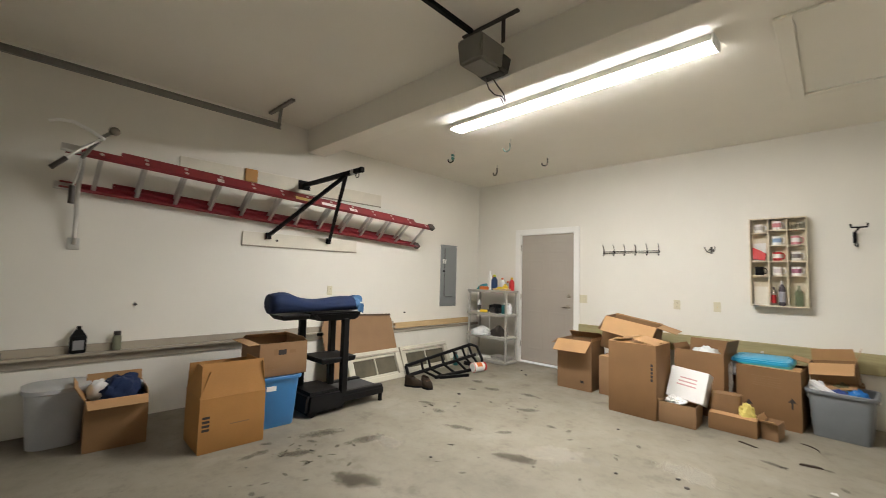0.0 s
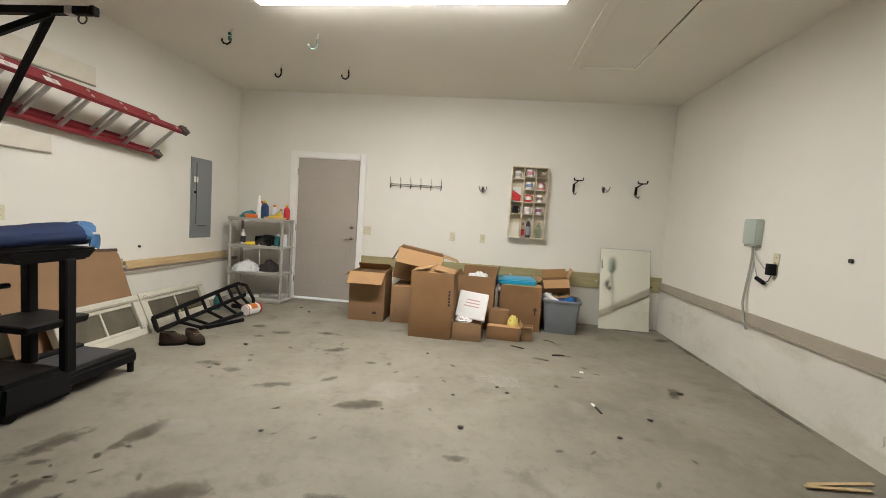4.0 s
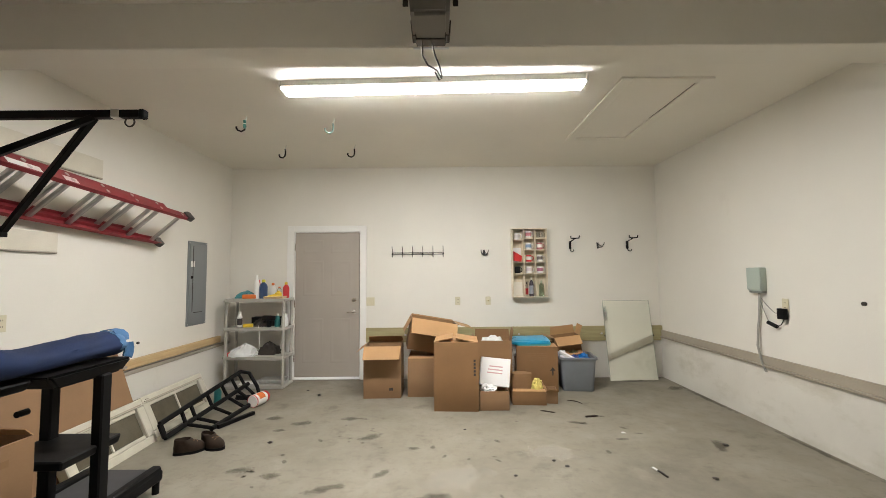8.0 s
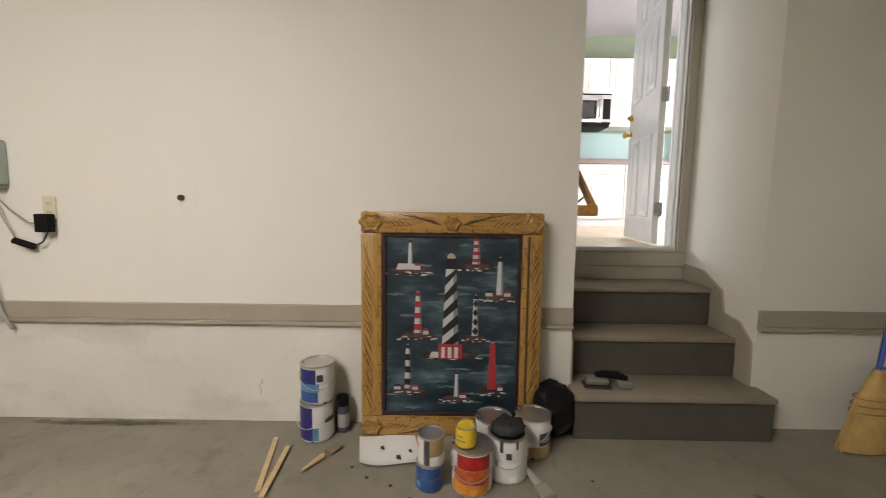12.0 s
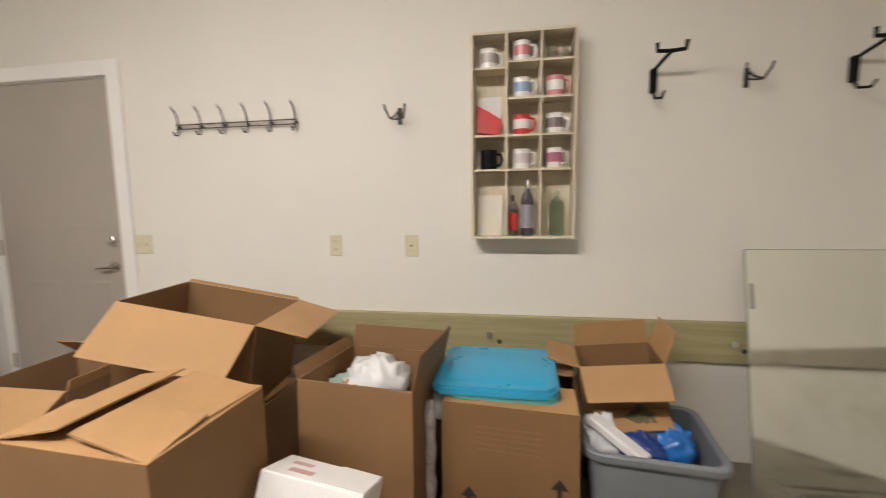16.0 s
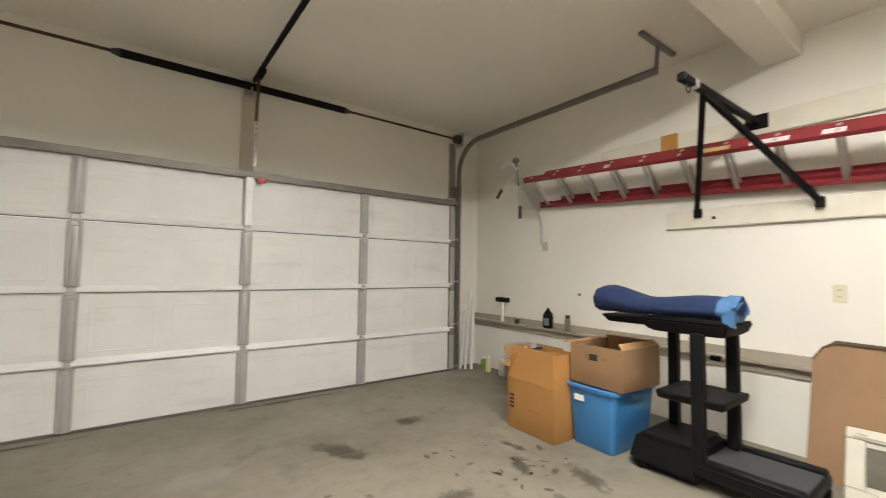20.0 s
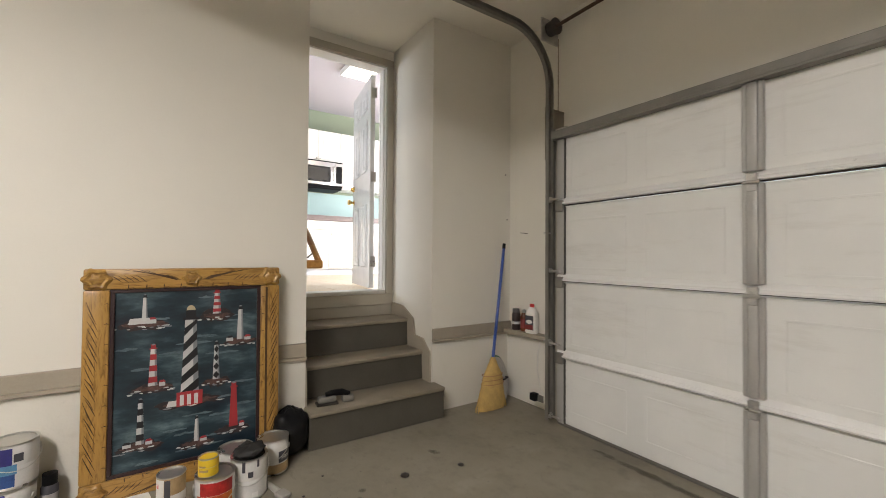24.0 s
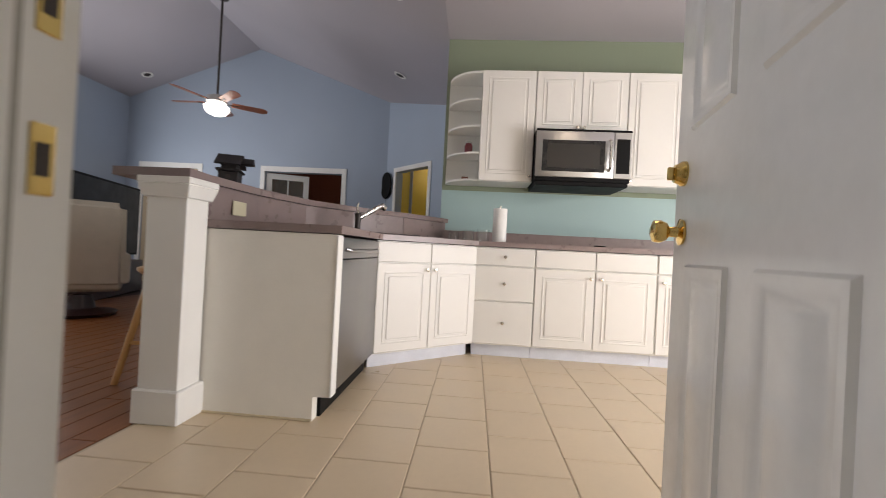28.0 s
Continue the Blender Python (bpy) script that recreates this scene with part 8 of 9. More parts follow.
def sea_print():
    m = Mat("sea_print")
    n = m.noise(3.2, 6, 0.6, stretch=(1, 1, 2.6))
    col = m.ramp(n, [(0.32, (0.006, 0.012, 0.02)), (0.5, (0.016, 0.034, 0.046)), (0.60, (0.055, 0.095, 0.11)), (0.74, (0.20, 0.26, 0.28))])
    return m.done(col, 0.35)


part("print", G().box(FWd, PWd - FWd, -0.006, 0.0, FWd, PHt - FWd), sea_print(), pic, "dark stormy sea print")
PW_, PB_, PR_, PG_ = plain("print_white", (0.50, 0.50, 0.49), 0.4), plain("print_black", (0.012, 0.012, 0.014), 0.4), plain("print_red", (0.34, 0.03, 0.035), 0.4), plain("print_rock", (0.10, 0.05, 0.042), 0.6, var=0.7, scale=30)
PF_ = plain("print_foam", (0.5, 0.52, 0.5), 0.6, var=0.4, scale=30)


def patch(pts, y, mat, label=""):
    return part("painted_shape", G().slab([(x, y, z) for x, z in pts], -0.0012), mat, pic, label)


PSHADE = plain("print_tower_shade", (0.20, 0.21, 0.22), 0.5)
PTAN = plain("print_lamp", (0.46, 0.38, 0.24), 0.4)
PDARKROCK = plain("print_dark_rock", (0.035, 0.024, 0.024), 0.6, var=0.5, scale=40)


def lighthouse(u, v, hgt, w, style, islet=0.16, houses=1):
    """Painted lighthouse on its rock; u across, v up from the print's lower edge."""
    x, z = FWd + u, FWd + v
    rr = random.Random(int(1000 * u + 77 * v))
    n = 26
    patch([(x + islet / 2 * math.cos(a) * rr.uniform(.86, 1.1), z - 0.014 + 0.024 * math.sin(a) * rr.uniform(.5, 1.5)) for a in (2 * math.pi * k / n for k in range(n))], -0.0062, PDARKROCK, "painted rocky islet")
    patch([(x + islet * 0.42 * math.cos(a) * rr.uniform(.8, 1.1), z - 0.010 + 0.016 * math.sin(a) * rr.uniform(.4, 1.5)) for a in (2 * math.pi * k / n for k in range(n))], -0.0066, PG_)
    for k in range(11):
        fx, fw = x + islet * rr.uniform(-.52, .52), islet * rr.uniform(.03, .09)
        fz = z - 0.028 + rr.uniform(-.007, .010)
        patch([(fx + fw * math.cos(a) * rr.uniform(.7, 1.2), fz + 0.0035 * math.sin(a) * rr.uniform(.5, 1.5)) for a in (2 * math.pi * q / 9 for q in range(9))], -0.0074, PF_ if k % 3 else PSHADE)
    base = PR_ if style == "red" else PW_
    patch([(x - w / 2, z), (x + w / 2, z), (x + w * 0.3, z + hgt), (x - w * 0.3, z + hgt)], -0.0076, base, "painted lighthouse tower")

    def at(q):
        return w / 2 * (1 - 0.4 * q)
    if style in ("stripes", "redstripes"):
        for k in range(3):
            a, b = (2 * k + 0.6) / 6.5, (2 * k + 1.6) / 6.5
            patch([(x - at(a), z + a * hgt), (x + at(a), z + a * hgt), (x + at(b), z + b * hgt), (x - at(b), z + b * hgt)], -0.009, PR_ if style == "redstripes" else PB_)
    if style == "spiral":
        for k in range(5):
            a = k / 5.0
            b, c, d = a + 0.10, min(a + 0.26, 1), min(a + 0.15, 1)
            patch([(x - at(a), z + a * hgt), (x - at(b), z + b * hgt), (x + at(c), z + c * hgt), (x + at(d), z + d * hgt)][::-1], -0.009, PB_)
    if style == "diamond":
        for k in range(4):
            a = (k + 0.5) / 4
            patch([(x, z + (a - .11) * hgt), (x + at(a), z + a * hgt), (x, z + (a + .11) * hgt), (x - at(a), z + a * hgt)], -0.009, PB_)
    if style != "red":
        patch([(x + w * 0.2, z), (x + w / 2, z), (x + w * 0.3, z + hgt), (x + w * 0.12, z + hgt)], -0.0082, PSHADE)
    cap = PR_ if style in ("red", "redstripes") else PB_
    big = style == "spiral"
    patch([(x - w * .42, z + hgt), (x + w * .42, z + hgt), (x + w * .42, z + hgt + w * .14), (x - w * .42, z + hgt + w * .14)], -0.009, cap)
    patch([(x - w * .27, z + hgt + w * .14), (x + w * .27, z + hgt + w * .14), (x + w * .27, z + hgt + w * .62), (x - w * .27, z + hgt + w * .62)], -0.009, cap, "painted lantern room")
    patch([(x + (0.24 if big else 0.2) * w * math.cos(a), z + hgt + w * (.60 if big else .5) + w * (0.30 if big else 0.22) * math.sin(a)) for a in (math.pi * k / 8 for k in range(9))], -0.0098, PTAN if big else PSHADE)
    for k in range(houses):
        hx = x + (1 if k % 2 == 0 else -1) * (w * 0.5 + 0.02 + 0.016 * k)
        hw, hh = rr.uniform(.012, .018), rr.uniform(.014, .022)
        patch([(hx - hw, z - 0.006), (hx + hw, z - 0.006), (hx + hw, z - 0.006 + hh), (hx - hw, z - 0.006 + hh)], -0.0088, PW_)
        patch([(hx - hw * 1.15, z - 0.006 + hh), (hx + hw * 1.15, z - 0.006 + hh), (hx + hw * 0.6, z + 0.006 + hh), (hx - hw * 0.6, z + 0.006 + hh)], -0.0094, PR_ if k % 2 == 0 else PB_)


# pale wave streaks over the dark sea
rw = random.Random(77)
PWAVE = plain("print_wave", (0.10, 0.145, 0.165), 0.5, var=0.5, scale=18)
for k in range(26):
    wx, wz, wl = rw.uniform(0.06, 0.63), rw.uniform(0.03, 0.92), rw.uniform(0.03, 0.10)
    wl = min(wl, wx - 0.02, 0.675 - wx)
    patch([(FWd + wx + wl * math.cos(a) * rw.uniform(.85, 1.1), FWd + wz + 0.006 * math.sin(a) * rw.uniform(.4, 1.6)) for a in (2 * math.pi * q / 16 for q in range(16))], -0.0060 - 0.00006 * (k % 3), PWAVE)
lighthouse(0.345, 0.33, 0.43, 0.088, "spiral", 0.30, 0)
patch([(FWd + 0.285, FWd + 0.30), (FWd + 0.405, FWd + 0.30), (FWd + 0.405, FWd + 0.375), (FWd + 0.285, FWd + 0.375)], -0.0105, PR_, "painted keeper's house")
for k in range(3):
    patch([(FWd + 0.30 + 0.033 * k, FWd + 0.305), (FWd + 0.318 + 0.033 * k, FWd + 0.305), (FWd + 0.318 + 0.033 * k, FWd + 0.36), (FWd + 0.30 + 0.033 * k, FWd + 0.36)], -0.012, PW_)
patch([(FWd + 0.24, FWd + 0.305), (FWd + 0.285, FWd + 0.305), (FWd + 0.285, FWd + 0.335), (FWd + 0.25, FWd + 0.335)], -0.0105, PW_)
lighthouse(0.14, 0.76, 0.13, 0.026, "plain", 0.24, 2)
patch([(FWd + 0.07, FWd + 0.755), (FWd + 0.17, FWd + 0.755), (FWd + 0.16, FWd + 0.785), (FWd + 0.08, FWd + 0.785)], -0.0105, PW_)
lighthouse(0.47, 0.785, 0.115, 0.042, "redstripes", 0.17, 0)
patch([(FWd + 0.47 + 0.075 * math.cos(a), FWd + 0.775 + 0.045 * math.sin(a)) for a in (math.pi * k / 12 for k in range(13))], -0.0066, PDARKROCK)
lighthouse(0.59, 0.63, 0.17, 0.036, "plain", 0.18, 2)
lighthouse(0.18, 0.43, 0.19, 0.040, "redstripes", 0.20, 1)
lighthouse(0.47, 0.42, 0.19, 0.034, "diamond", 0.14, 0)
lighthouse(0.13, 0.14, 0.21, 0.035, "stripes", 0.20, 2)
lighthouse(0.38, 0.10, 0.12, 0.025, "plain", 0.17, 1)
lighthouse(0.56, 0.14, 0.22, 0.045, "red", 0.18, 1)

# ---- paint cans ----


def paint_can(label, at, r, h, wrap, wrap2=None, lid=None, rz=0, bail=True, split=0.5, patches=()):
    o = thing("paint_can", label, "paint can", at, rz, "paint cans")
    part("can", G().lathe([(r * 0.97, 0), (r, 0.004), (r, h - 0.006), (r * 1.03, h - 0.003), (r * 1.03, h), (r * 0.9, h), (r * 0.88, h - 0.01), (0.002, h - 0.01)], 28), CANSTEEL, o)
    part("label", G().lathe([(r * 1.003, h * 0.05), (r * 1.008, h * 0.06), (r * 1.008, h * split), (r * 1.003, h * split + 0.001)], 28, cap=False), wrap, o)
    part("label", G().lathe([(r * 1.003, h * split + 0.002), (r * 1.008, h * split + 0.003), (r * 1.008, h * 0.93), (r * 1.003, h * 0.94)], 28, cap=False), wrap2 or wrap, o)
    for a0, a1, z0, z1, m in patches:
        n = max(4, int((a1 - a0) / 4))
        aa = [radians(a0 + (a1 - a0) * k / n - rz) for k in range(n + 1)]
        part("label_print", G().rings([[(q * math.cos(a), q * math.sin(a), z * h) for q, z in ((r * 1.006, z0), (r * 1.016, z0), (r * 1.016, z1), (r * 1.006, z1))] for a in aa]), m, o)
    part("lid", G().lathe([(r * 0.86, h - 0.009), (r * 0.86, h - 0.004), (r * 0.5, h - 0.005), (0.002, h - 0.005)], 28), lid or CANSTEEL, o)
    if bail:
        for s in (-1, 1):
            part("ear", G().cyl((0, s * r, h * 0.72), (0, s * (r + 0.008), h * 0.72), 0.013, n=12), CANSTEEL, o)
        part("bail", G().tube([(0.012 + (r + 0.03) * math.sin(a) * 0.85, (r + 0.006) * math.cos(a), h * 0.72 - 0.055 * math.sin(a)) for a in (math.pi * k / 10 for k in range(11))], 0.0022, 6), CANSTEEL, o)
    return o


CBLUE = plain("label_blue", (0.03, 0.08, 0.24), 0.4, var=0.35, scale=15)
CSKY = plain("label_sky", (0.10, 0.27, 0.45), 0.4, var=0.3, scale=15)
CWHITE = plain("label_white", (0.66, 0.65, 0.62), 0.4, var=0.12, scale=12)
CTAN = plain("label_tan", (0.40, 0.28, 0.14), 0.5, var=0.3, scale=14)
CFIRE = plain("label_fire", (0.62, 0.07, 0.03), 0.4, var=0.5, scale=16, tint=(0.75, 0.33, 0.05))
CDARK = plain("label_dark", (0.05, 0.05, 0.06), 0.4)
CNAVY = plain("label_navy", (0.03, 0.03, 0.17), 0.35, var=0.3, scale=20)
CFLAME = plain("label_flame", (0.70, 0.20, 0.03), 0.35, var=0.5, scale=22, tint=(0.80, 0.38, 0.05))
CBLOOD = plain("label_crimson", (0.40, 0.02, 0.018), 0.35, var=0.5, scale=26)
paint_can("gallon paint can with a navy and white label, under another", (5.93, -3.545, 0), 0.083, 0.195, CWHITE, CWHITE, rz=160, patches=[(62, 180, 0.07, 0.93, CNAVY), (180, 200, 0.07, 0.4, CSKY), (222, 270, 0.5, 0.62, CDARK)])
paint_can("gallon paint can with a blue and white label stacked on another", (5.935, -3.55, 0.196), 0.083, 0.195, CWHITE, CWHITE, rz=200, patches=[(60, 196, 0.07, 0.34, CBLUE), (60, 200, 0.34, 0.55, CSKY), (60, 190, 0.55, 0.92, CNAVY), (193, 214, 0.60, 0.78, CDARK)])
paint_can("small blue paint can under a tan one", (5.56, -4.135, 0), 0.056, 0.115, CBLUE, CBLUE, rz=180, bail=False, patches=[(110, 140, 0.2, 0.4, CSKY)])
paint_can("small white and tan paint can stacked on a blue one", (5.56, -4.14, 0.116), 0.056, 0.125, CWHITE, CTAN, rz=180, bail=False, split=0.35, patches=[(100, 150, 0.06, 0.92, CWHITE), (152, 176, 0.06, 0.9, CDARK), (106, 126, 0.6, 0.75, REDP)])
paint_can("gallon can with a fiery red and orange label", (5.57, -4.315, 0), 0.084, 0.19, CWHITE, CWHITE, rz=175, patches=[(108, 232, 0.05, 0.26, CFLAME), (118, 232, 0.27, 0.60, CFIRE), (130, 232, 0.61, 0.92, CBLOOD), (236, 262, 0.08, 0.28, PAPER)])
paint_can("tiny yellow paint can standing on a red gallon can", (5.56, -4.285, 0.191), 0.043, 0.085, YELLOW, YELLOW, bail=False, lid=YELLOW, patches=[(120, 175, 0.3, 0.42, CTAN), (120, 160, 0.55, 0.64, CTAN)])
paint_can("white gallon paint can with a drippy dark lid", (5.65, -4.475, 0), 0.086, 0.20, CWHITE, CWHITE, lid=plain("dark_drips", (0.02, 0.019, 0.018), 0.5), rz=170, patches=[(168, 184, 0.58, 0.72, CDARK), (150, 160, 0.72, 0.98, CDARK), (196, 203, 0.80, 0.98, CDARK), (255, 285, 0.55, 0.9, CDARK), (180, 200, 0.08, 0.2, PAPER)])
paint_can("paint can with a black and white label by the steps", (5.83, -4.625, 0), 0.083, 0.19, CTAN, CWHITE, rz=150, split=0.3, patches=[(190, 262, 0.34, 0.66, CDARK), (200, 250, 0.42, 0.52, CWHITE)])
paint_can("dented white paint can standing behind the others", (5.80, -4.43, 0), 0.084, 0.19, CWHITE, CWHITE, rz=190)
lump("paint_rag", "stiff black rag slumped over a paint can lid", "rag", (5.65, -4.475, 0.196), 0.078, plain("rag", (0.02, 0.019, 0.018), 0.7), 31, 0.32)
sp = thing("spray_can", "black spray paint can on the floor", "can", (5.975, -3.665, 0))
part("can", G().lathe([(0.03, 0), (0.033, 0.004), (0.033, 0.13), (0.02, 0.15)], 18), CDARK, sp)
part("cap", G().lathe([(0.028, 0.14), (0.028, 0.19), (0.003, 0.192)], 16), BLACKP, sp)
part("label", G().lathe([(0.0333, 0.03), (0.0336, 0.032), (0.0336, 0.10), (0.0333, 0.102)], 18, cap=False), plain("can_grey", (0.35, 0.34, 0.33), 0.4), sp)
lump("black_sack", "black plastic sack slumped between picture and steps", "sack", (5.965, -4.745, 0), 0.115, plain("sack_black", (0.006, 0.006, 0.0065), 0.45, bump=0.3, grain=30, Specular_IOR_Level=0.2), 33, 1.25, rag=0.07)
dp = thing("drop_paper", "curled white paper sheet with torn dark scraps under the picture", "paper", (5.80, -3.93, 0.001), 12)
curl = [[(-0.13 + 0.026 * i, -0.14 + 0.028 * q, 0.001 + 0.028 * max(0.0, (q - 6) / 4) ** 2 * (1 - i / 14) + 0.012 * max(0.0, (2 - i) / 2) ** 2) for i in range(11)] for q in range(11)]
part("sheet", G().rings([r + [(x, y, z + 0.0015) for x, y, z in reversed(r)] for r in curl]), PAPER, dp)
for px, py, pr in ((-0.07, -0.04, 0.018), (0.02, 0.03, 0.013), (-0.03, -0.10, 0.012)):
    part("scrap", G().slab([(px - pr, py - 0.6 * pr, 0.005), (px + pr, py - 0.5 * pr, 0.006), (px + 0.7 * pr, py + 0.6 * pr, 0.009), (px - 0.5 * pr, py + 0.7 * pr, 0.007)], 0.003), DARKIRON, dp, "dark scrap on the paper")
for at, rz, ln in (((5.69, -3.39, 0.006), 12, 0.40), ((5.63, -3.452, 0.0125), 4, 0.35)):
    solo("stir_stick", G().box(-ln / 2, ln / 2, -0.012, 0.012, -0.003, 0.003, 0.001), PINE, "wooden paint stirring stick on the floor", "stick", at, rz, "stirring sticks")
pbr = thing("paint_brush", "worn paint brush lying on the floor", "brush", (5.76, -3.645, 0.012), -29)
part("handle", G().tube([(-0.16, 0, 0), (-0.10, 0, 0), (-0.03, 0, 0)], [0.006, 0.009, 0.014], 8), PINE, pbr)
part("bristles", G().frustum((0.0, 0.07, -0.025, 0.025), (0.0, 0.075, -0.022, 0.022), -0.008, 0.008, 0.003), plain("bristle", (0.25, 0.19, 0.12), 0.9), pbr)
pb2 = thing("putty_brush", "grey brush lying in front of the cans", "brush", (5.55, -4.60, 0.012), 20)
part("handle", G().tube([(0, 0, 0), (0.08, 0, 0.006), (0.20, 0, 0.004)], [0.016, 0.014, 0.010], 8), GREYP, pb2)
part("head", G().box(-0.07, 0.0, -0.028, 0.028, -0.01, 0.012, 0.004), plain("grey_bristle", (0.3, 0.28, 0.25), 0.9), pb2)
tl = thing("putty_knife", "small putty knife with a pale tip on the floor", "tool", (4.563, -2.75, 0.008), -80)
part("blade", G().frustum((-0.08, -0.02, -0.012, 0.012), (-0.078, -0.02, -0.010, 0.010), -0.003, 0.0, 0.001), PAPER, tl)
part("handle", G().tube([(-0.02, 0, 0.0), (0.03, 0, 0.002), (0.08, 0, 0.0)], [0.006, 0.009, 0.007], 8), DARKIRON, tl)
solo("paper_scrap", G().slab([(-0.02, -0.012, 0.004), (0.02, -0.014, 0.003), (0.016, 0.012, 0.008), (-0.012, 0.014, 0.006)], 0.002), PAPER, "white paper scrap on the concrete floor", "scrap", (4.623, -2.008, 0.001))
solo("bark_strip", G().slab([(-0.07, -0.016, 0.008), (0.01, -0.022, 0.010), (0.07, -0.006, 0.008), (0.04, 0.018, 0.010), (-0.06, 0.012, 0.008)], 0.007), LEATHER, "dark flat strip lying on the floor", "debris", (4.496, -1.571, 0.0), 8)
solo("bark_strip", G().slab([(-0.07, -0.01, 0.006), (0.06, -0.016, 0.007), (0.08, 0.006, 0.006), (-0.05, 0.012, 0.007)], 0.005), LEATHER, "dark curled strip lying on the floor", "debris", (4.09, -1.412, 0.0), -25)
solo("twig", G().tube([(-0.09, 0, 0.005), (-0.02, 0.02, 0.006), (0.05, 0.01, 0.005), (0.10, -0.03, 0.005)], [0.003, 0.005, 0.004, 0.002], 6), LEATHER, "thin dry twig on the floor", "twig", (4.48, -1.10, 0.0), -40)
for x, y, r in ((3.925, -2.645, .018), (3.516, -2.778, .014), (4.602, -3.151, .018), (1.50, -2.157, .022), (5.35, -5.22, .025), (5.28, -5.55, .018), (4.95, -4.9, .015), (3.6, -3.25, .02), (3.85, -2.55, .016), (4.25, -4.35, .022), (2.45, -3.55, .014), (4.9, -2.85, .02), (5.35, -2.3, .024), (3.2, -1.9, .015), (1.5, -0.75, .02), (1.3, -0.55, .016), (5.55, -3.97, .009), (5.60, -3.86, .008), (5.48, -4.06, .006), (5.46, -4.70, .008), (5.60, -4.84, .007), (5.38, -4.78, .006), (5.67, -3.78, .007)):
    lump("floor_crumb", "small dark crumb of dirt on the floor", "debris", (x, y, 0.0), r, DARKIRON, int(x * 100), 0.35, 12)
lk = thing("sander", "grey electric sander lying on the lowest step", "power tool", (6.03, -5.04, 0.2355), -95)
part("body", G().box(-0.10, 0.02, -0.03, 0.03, 0.012, 0.055, 0.015, 2), DULLZINC, lk)
part("handle", G().tube([(-0.05, 0, 0.06), (-0.01, 0, 0.068), (0.06, 0, 0.066), (0.11, 0, 0.045)], [0.016, 0.02, 0.022, 0.018], 10), BLACKP, lk)
part("pad", G().box(-0.11, 0.03, -0.04, 0.04, 0, 0.012, 0.003), DARKIRON, lk)
part("front", G().box(0.06, 0.14, -0.03, 0.03, 0.0, 0.045, 0.012, 2), DULLZINC, lk)

# ---- handrail ----
hr = thing("handrail", "oak handrail on brackets beside the house door", "handrail", (6.05, AL, 1.15))
part("rail", G().bar((0.03, -0.085, 0.03), (0.575, -0.085, 0.403), 0.034, 0.044, (0, 0, 1), 0.010), OAK, hr)
part("upper_return", G().box(0.545, 0.585, -0.10, 0, 0.375, 0.418, 0.006), OAK, hr)
part("lower_return", G().box(0.0, 0.055, -0.106, 0, -0.015, 0.04, 0.008), OAK, hr)
for x, z in ((0.16, 0.08), (0.47, 0.295)):
    part("bracket", G().tube([(x, 0, z - 0.02), (x, -0.05, z - 0.022), (x, -0.082, z + 0.008)], 0.005, 8).cyl((x, -0.006, z - 0.02), (x, 0, z - 0.02), 0.014, n=14), DARKIRON, hr, "small bronzed rail bracket")

# ---- broom corner ----
br = thing("broom", "corn broom with a blue handle standing upright in the corner", "broom", (5.885, -6.295, 0))
top = Vector((6.04 - 5.885, -6.57 + 6.295, 1.31))
foot = Vector((0.015, -0.03, 0.36))
part("handle", G().tube([foot, top * 0.5 + foot * 0.5, top], 0.0125, 12), plain("blue_handle", (0.03, 0.08, 0.34), 0.3), br, "blue painted handle")
part("grip", G().tube([top * 0.985, top * 1.02], 0.014, 10), BLACKP, br)
g = G()
rows = []
for w, d, z, sx, sy in ((0.13, 0.035, 0.005, -0.03, 0.02), (0.14, 0.045, 0.05, -0.028, 0.015), (0.115, 0.05, 0.16, -0.015, 0.0), (0.095, 0.042, 0.26, 0.0, -0.02), (0.04, 0.035, 0.345, 0.012, -0.03), (0.016, 0.016, 0.40, 0.02, -0.04)):
    rows.append([(sx + d * math.cos(a), sy + w * math.sin(a), z) for a in (2 * math.pi * k / 24 for k in range(24))])
part("straw_head", G().rings(rows), STRAW, br)
rr = random.Random(3)
for k in range(60):
    a = rr.uniform(0, 2 * math.pi)
    b = (-0.03 + 0.04 * math.cos(a), 0.02 + 0.145 * math.sin(a))
    part("straw", G().tube([(b[0] * 0.6, b[1] * 0.62 - 0.01, 0.25), (b[0], b[1], 0.06), (b[0] + rr.uniform(-.01, .01), b[1] * 1.06 + rr.uniform(-.01, .01), rr.uniform(0.0, 0.02))], 0.0016, 4), STRAW, br)
for z, w in ((0.20, 0.112), (0.235, 0.105), (0.27, 0.098)):
    part("stitching", G().tube([(-0.008 + 0.052 * math.cos(a), -0.01 + w * math.sin(a), z) for a in (2 * math.pi * k / 24 for k in range(25))], 0.003, 5), plain("red_twine", (0.40, 0.20, 0.09), 0.8), br)
dp = thing("round_pan", "dull round metal pan with a black rim leaning behind the broom", "pan", (5.93, -6.47, 0), -62, rx=-13)
part("dish", G().lathe([(0.182, 0), (0.185, 0.012), (0.165, 0.016), (0.14, 0.030), (0.10, 0.042), (0.003, 0.046)], 36), GALV, dp).matrix_basis = pose(0, 0, 0.192, 90)
part("rim", G().tube([(0.184 * math.cos(a), -0.004, 0.192 + 0.184 * math.sin(a)) for a in (2 * math.pi * k / 36 for k in range(37))], 0.008, 8), BLACKP, dp, "black rubber rim")
part("handle", G().tube([(-0.05, -0.044, 0.192), (-0.04, -0.07, 0.192), (0.04, -0.07, 0.192), (0.05, -0.044, 0.192)], 0.007, 8), BLACKP, dp)
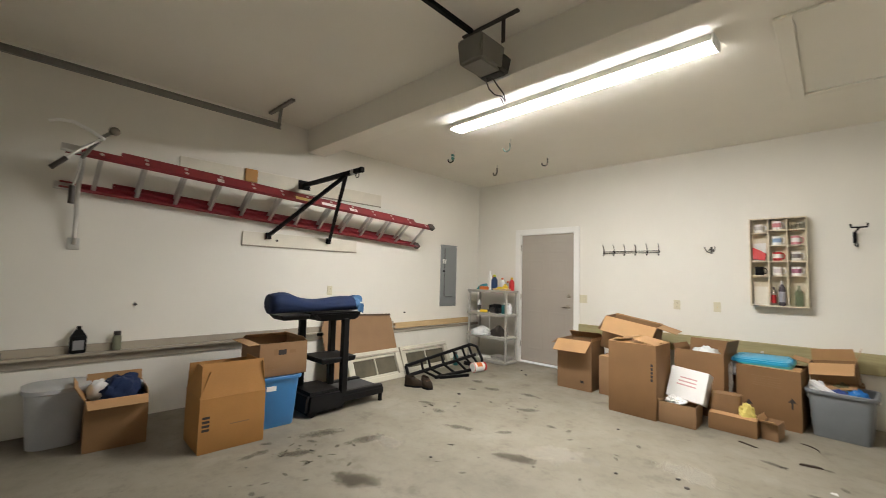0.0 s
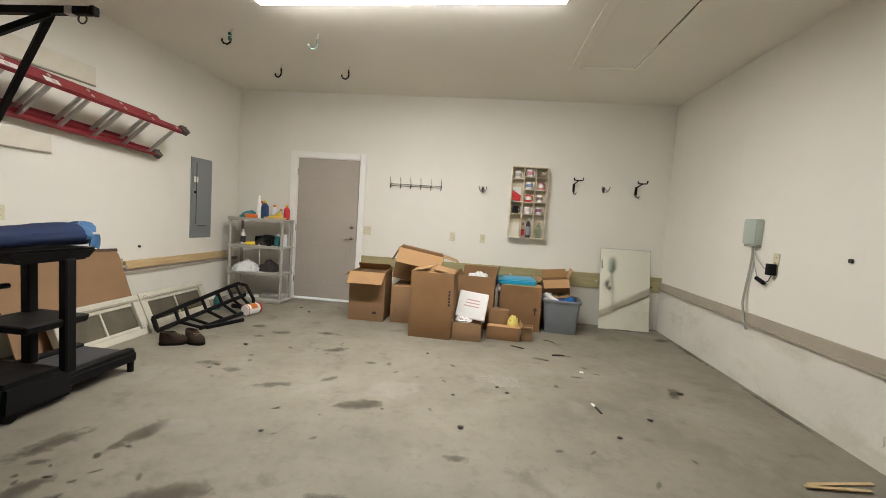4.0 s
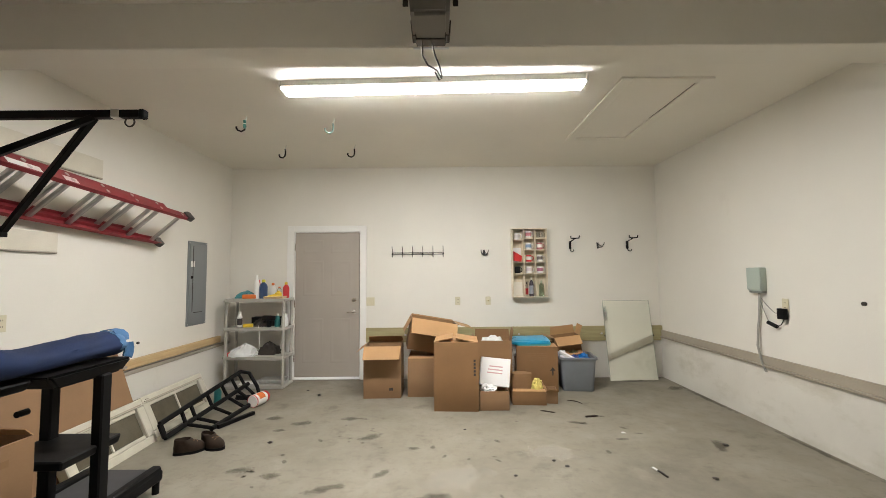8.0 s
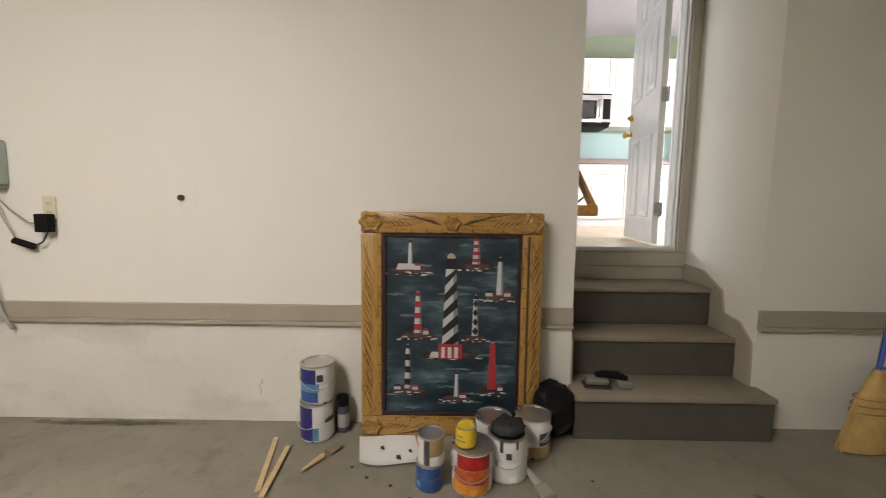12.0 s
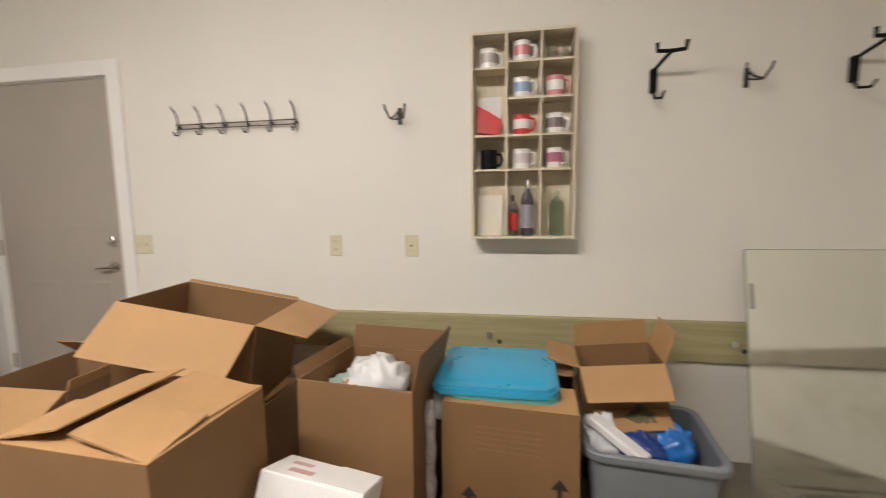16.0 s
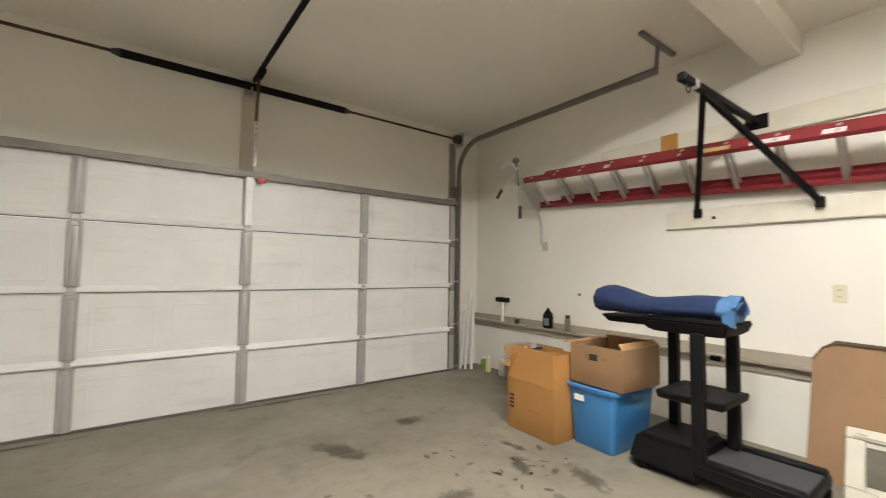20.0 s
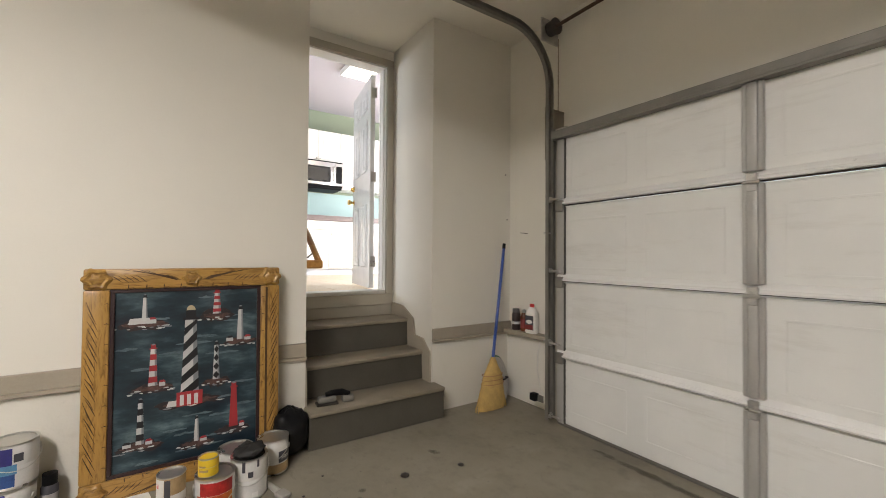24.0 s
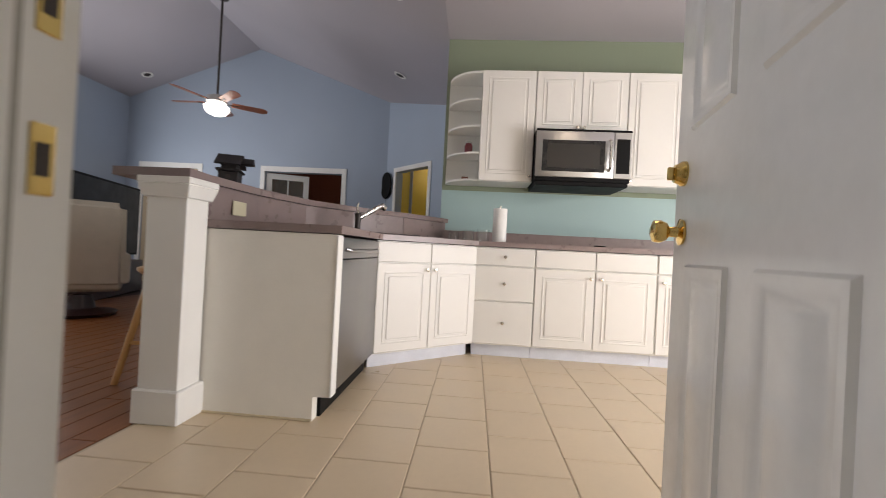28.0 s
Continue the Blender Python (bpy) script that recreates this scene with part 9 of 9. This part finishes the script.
part("green_tape", G().tube([(0.185 * math.cos(a), -0.005, 0.192 + 0.185 * math.sin(a)) for a in (1.1 + 0.12 * k for k in range(8))], 0.0095, 8), plain("green_tape", (0.03, 0.14, 0.07), 0.5), dp)
jg = thing("antifreeze_jug", "white plastic jug with dark red label and red cap on ledge", "jug", (5.735, -6.605, 0.596), 8)
part("body", G().rings([[(x, y - 0.038, z) for x, y in rounded(w_, d_, 0.02, (0.076 - d_) / 2, 4)] for w_, d_, z in ((0.092, 0.07, 0), (0.098, 0.076, 0.006), (0.098, 0.076, 0.15), (0.09, 0.068, 0.172), (0.05, 0.046, 0.205), (0.042, 0.042, 0.212))]), WHITE, jg)
part("cap", G().cyl((0, 0, 0.21), (0, 0, 0.238), 0.018, n=18), REDP, jg, "red screw cap")
part("label", G().box(-0.040, 0.040, 0.0382, 0.0392, 0.03, 0.145), CDARK, jg)
part("label_band", G().box(-0.040, 0.040, 0.0393, 0.0398, 0.034, 0.07), plain("label_maroon", (0.16, 0.012, 0.012), 0.4), jg)
part("label_badge", G().lathe([(0.03, 0), (0.03, 0.0008), (0.002, 0.001)], 18), PAPER, jg).matrix_basis = pose(0, 0.0395, 0.095, -90) @ Matrix.Diagonal((1, 0.55, 1, 1))
cn = thing("dark_can", "dark brown spray can beside the white jug on the ledge", "can", (5.925, -6.61, 0.596))
part("can", G().lathe([(0.034, 0), (0.036, 0.004), (0.036, 0.135), (0.028, 0.15)], 20), plain("maroon_can", (0.035, 0.02, 0.018), 0.35, var=0.4), cn)
part("cap", G().lathe([(0.031, 0.148), (0.031, 0.178), (0.003, 0.182)], 18), plain("grey_cap", (0.10, 0.095, 0.085), 0.5), cn)
part("label", G().lathe([(0.0364, 0.05), (0.0367, 0.052), (0.0367, 0.07), (0.0364, 0.072)], 20, cap=False), CWHITE, cn)
bottle("bottle", "small amber bottle with a red label behind the jug", (5.842, -6.62, 0.596), 0.03, 0.18, plain("amber_plastic", (0.16, 0.05, 0.02), 0.2), ALU, 0.5, band=plain("label_wine", (0.20, 0.02, 0.02), 0.4))
sn = thing("door_sensor", "grey garage door safety sensor on the track foot", "sensor", (5.545, -6.45, 0.10))
part("bracket", G().box(-0.075, 0.0, -0.008, 0.0, 0.03, 0.08, 0.002), DULLZINC, sn)
part("eye", G().box(-0.02, 0.04, -0.02, 0.03, 0.03, 0.085, 0.006), BLACKP, sn)
cb = thing("sensor_cable", "thin white cable hanging from the ledge", "cable", (5.62, FRONT + 0.035, 0))
part("cable", G().tube([(0.02, 0.02, 0.56), (0.05, 0.02, 0.45), (0.06, 0.015, 0.30), (0.02, 0.02, 0.16), (-0.08, 0.05, 0.12)], 0.003, 6), PAPER, cb)
nail = thing("wall_scratches", "dark scratch marks on the wall in the corner", "marks", (5.84, FRONT + 0.0005, 1.42))
part("scratch", G().bar((0, 0.001, 0), (0.09, 0.001, 0.010), 0.001, 0.005), TRIMDARK, nail)
for y, z in ((-6.62, 1.55), (-6.60, 1.95)):
    solo("wall_screw", G().cyl((0, 0, 0), (-0.008, 0, 0), 0.0045, n=8), DARKIRON, "small screw in the wall above the broom", "screw", (W, y, z))
solo("wall_peel", G().tube([(0, 0.0, 0.25), (0, -0.012, 0.225), (0, 0.008, 0.20), (0, -0.004, 0.17), (0, 0.006, 0.145)], [0.001, 0.004, 0.003, 0.004, 0.001], 6), plain("flaking_paint", (0.52, 0.49, 0.43), 0.7), "grey peeling mark on the block wall", "mark", (W - 0.008, -3.20, 0.0))

# ---- floor pieces ----
def piece_mesh(name, w, d, h, mat, bev=0.003):
    return mesh_of(name, G().box(0.002, w - 0.002, 0.002, d - 0.002, -0.008, h, bev), mat)


TS = 0.305
tile = piece_mesh("tile", TS, TS, 0.0, TILE)
half_tile = piece_mesh("half_tile", TS / 2, TS, 0.0, TILE)
row = 0
y = -3.865 - 12 * TS
while y < -3.9:
    x = 6.90 - (TS / 2 if row % 2 else 0)
    if row % 2:
        o = new("tile", half_tile)
        o.parent = tilefloor
        o.location = (6.90, y, FZ)
    while x < 9.90:
        if x >= 6.87:
            o = new("tile", tile)
            o.parent = tilefloor
            o.location = (x, y, FZ)
        x += TS
    y += TS
    row += 1
planks = {n: piece_mesh("plank", n, 0.118, 0.0, FLOORWOOD, 0.0015) for n in (1.2, 0.8, 0.4)}
for r in range(26):
    y = -3.845 + r * 0.12
    x, n = 6.88, (1.2, 0.8, 0.4)[r % 3]
    while x < 12.4:
        o = new("plank", planks[n])
        o.parent = livingfloor
        o.location = (x, y, FZ - 0.003)
        x += n
        n = 1.2
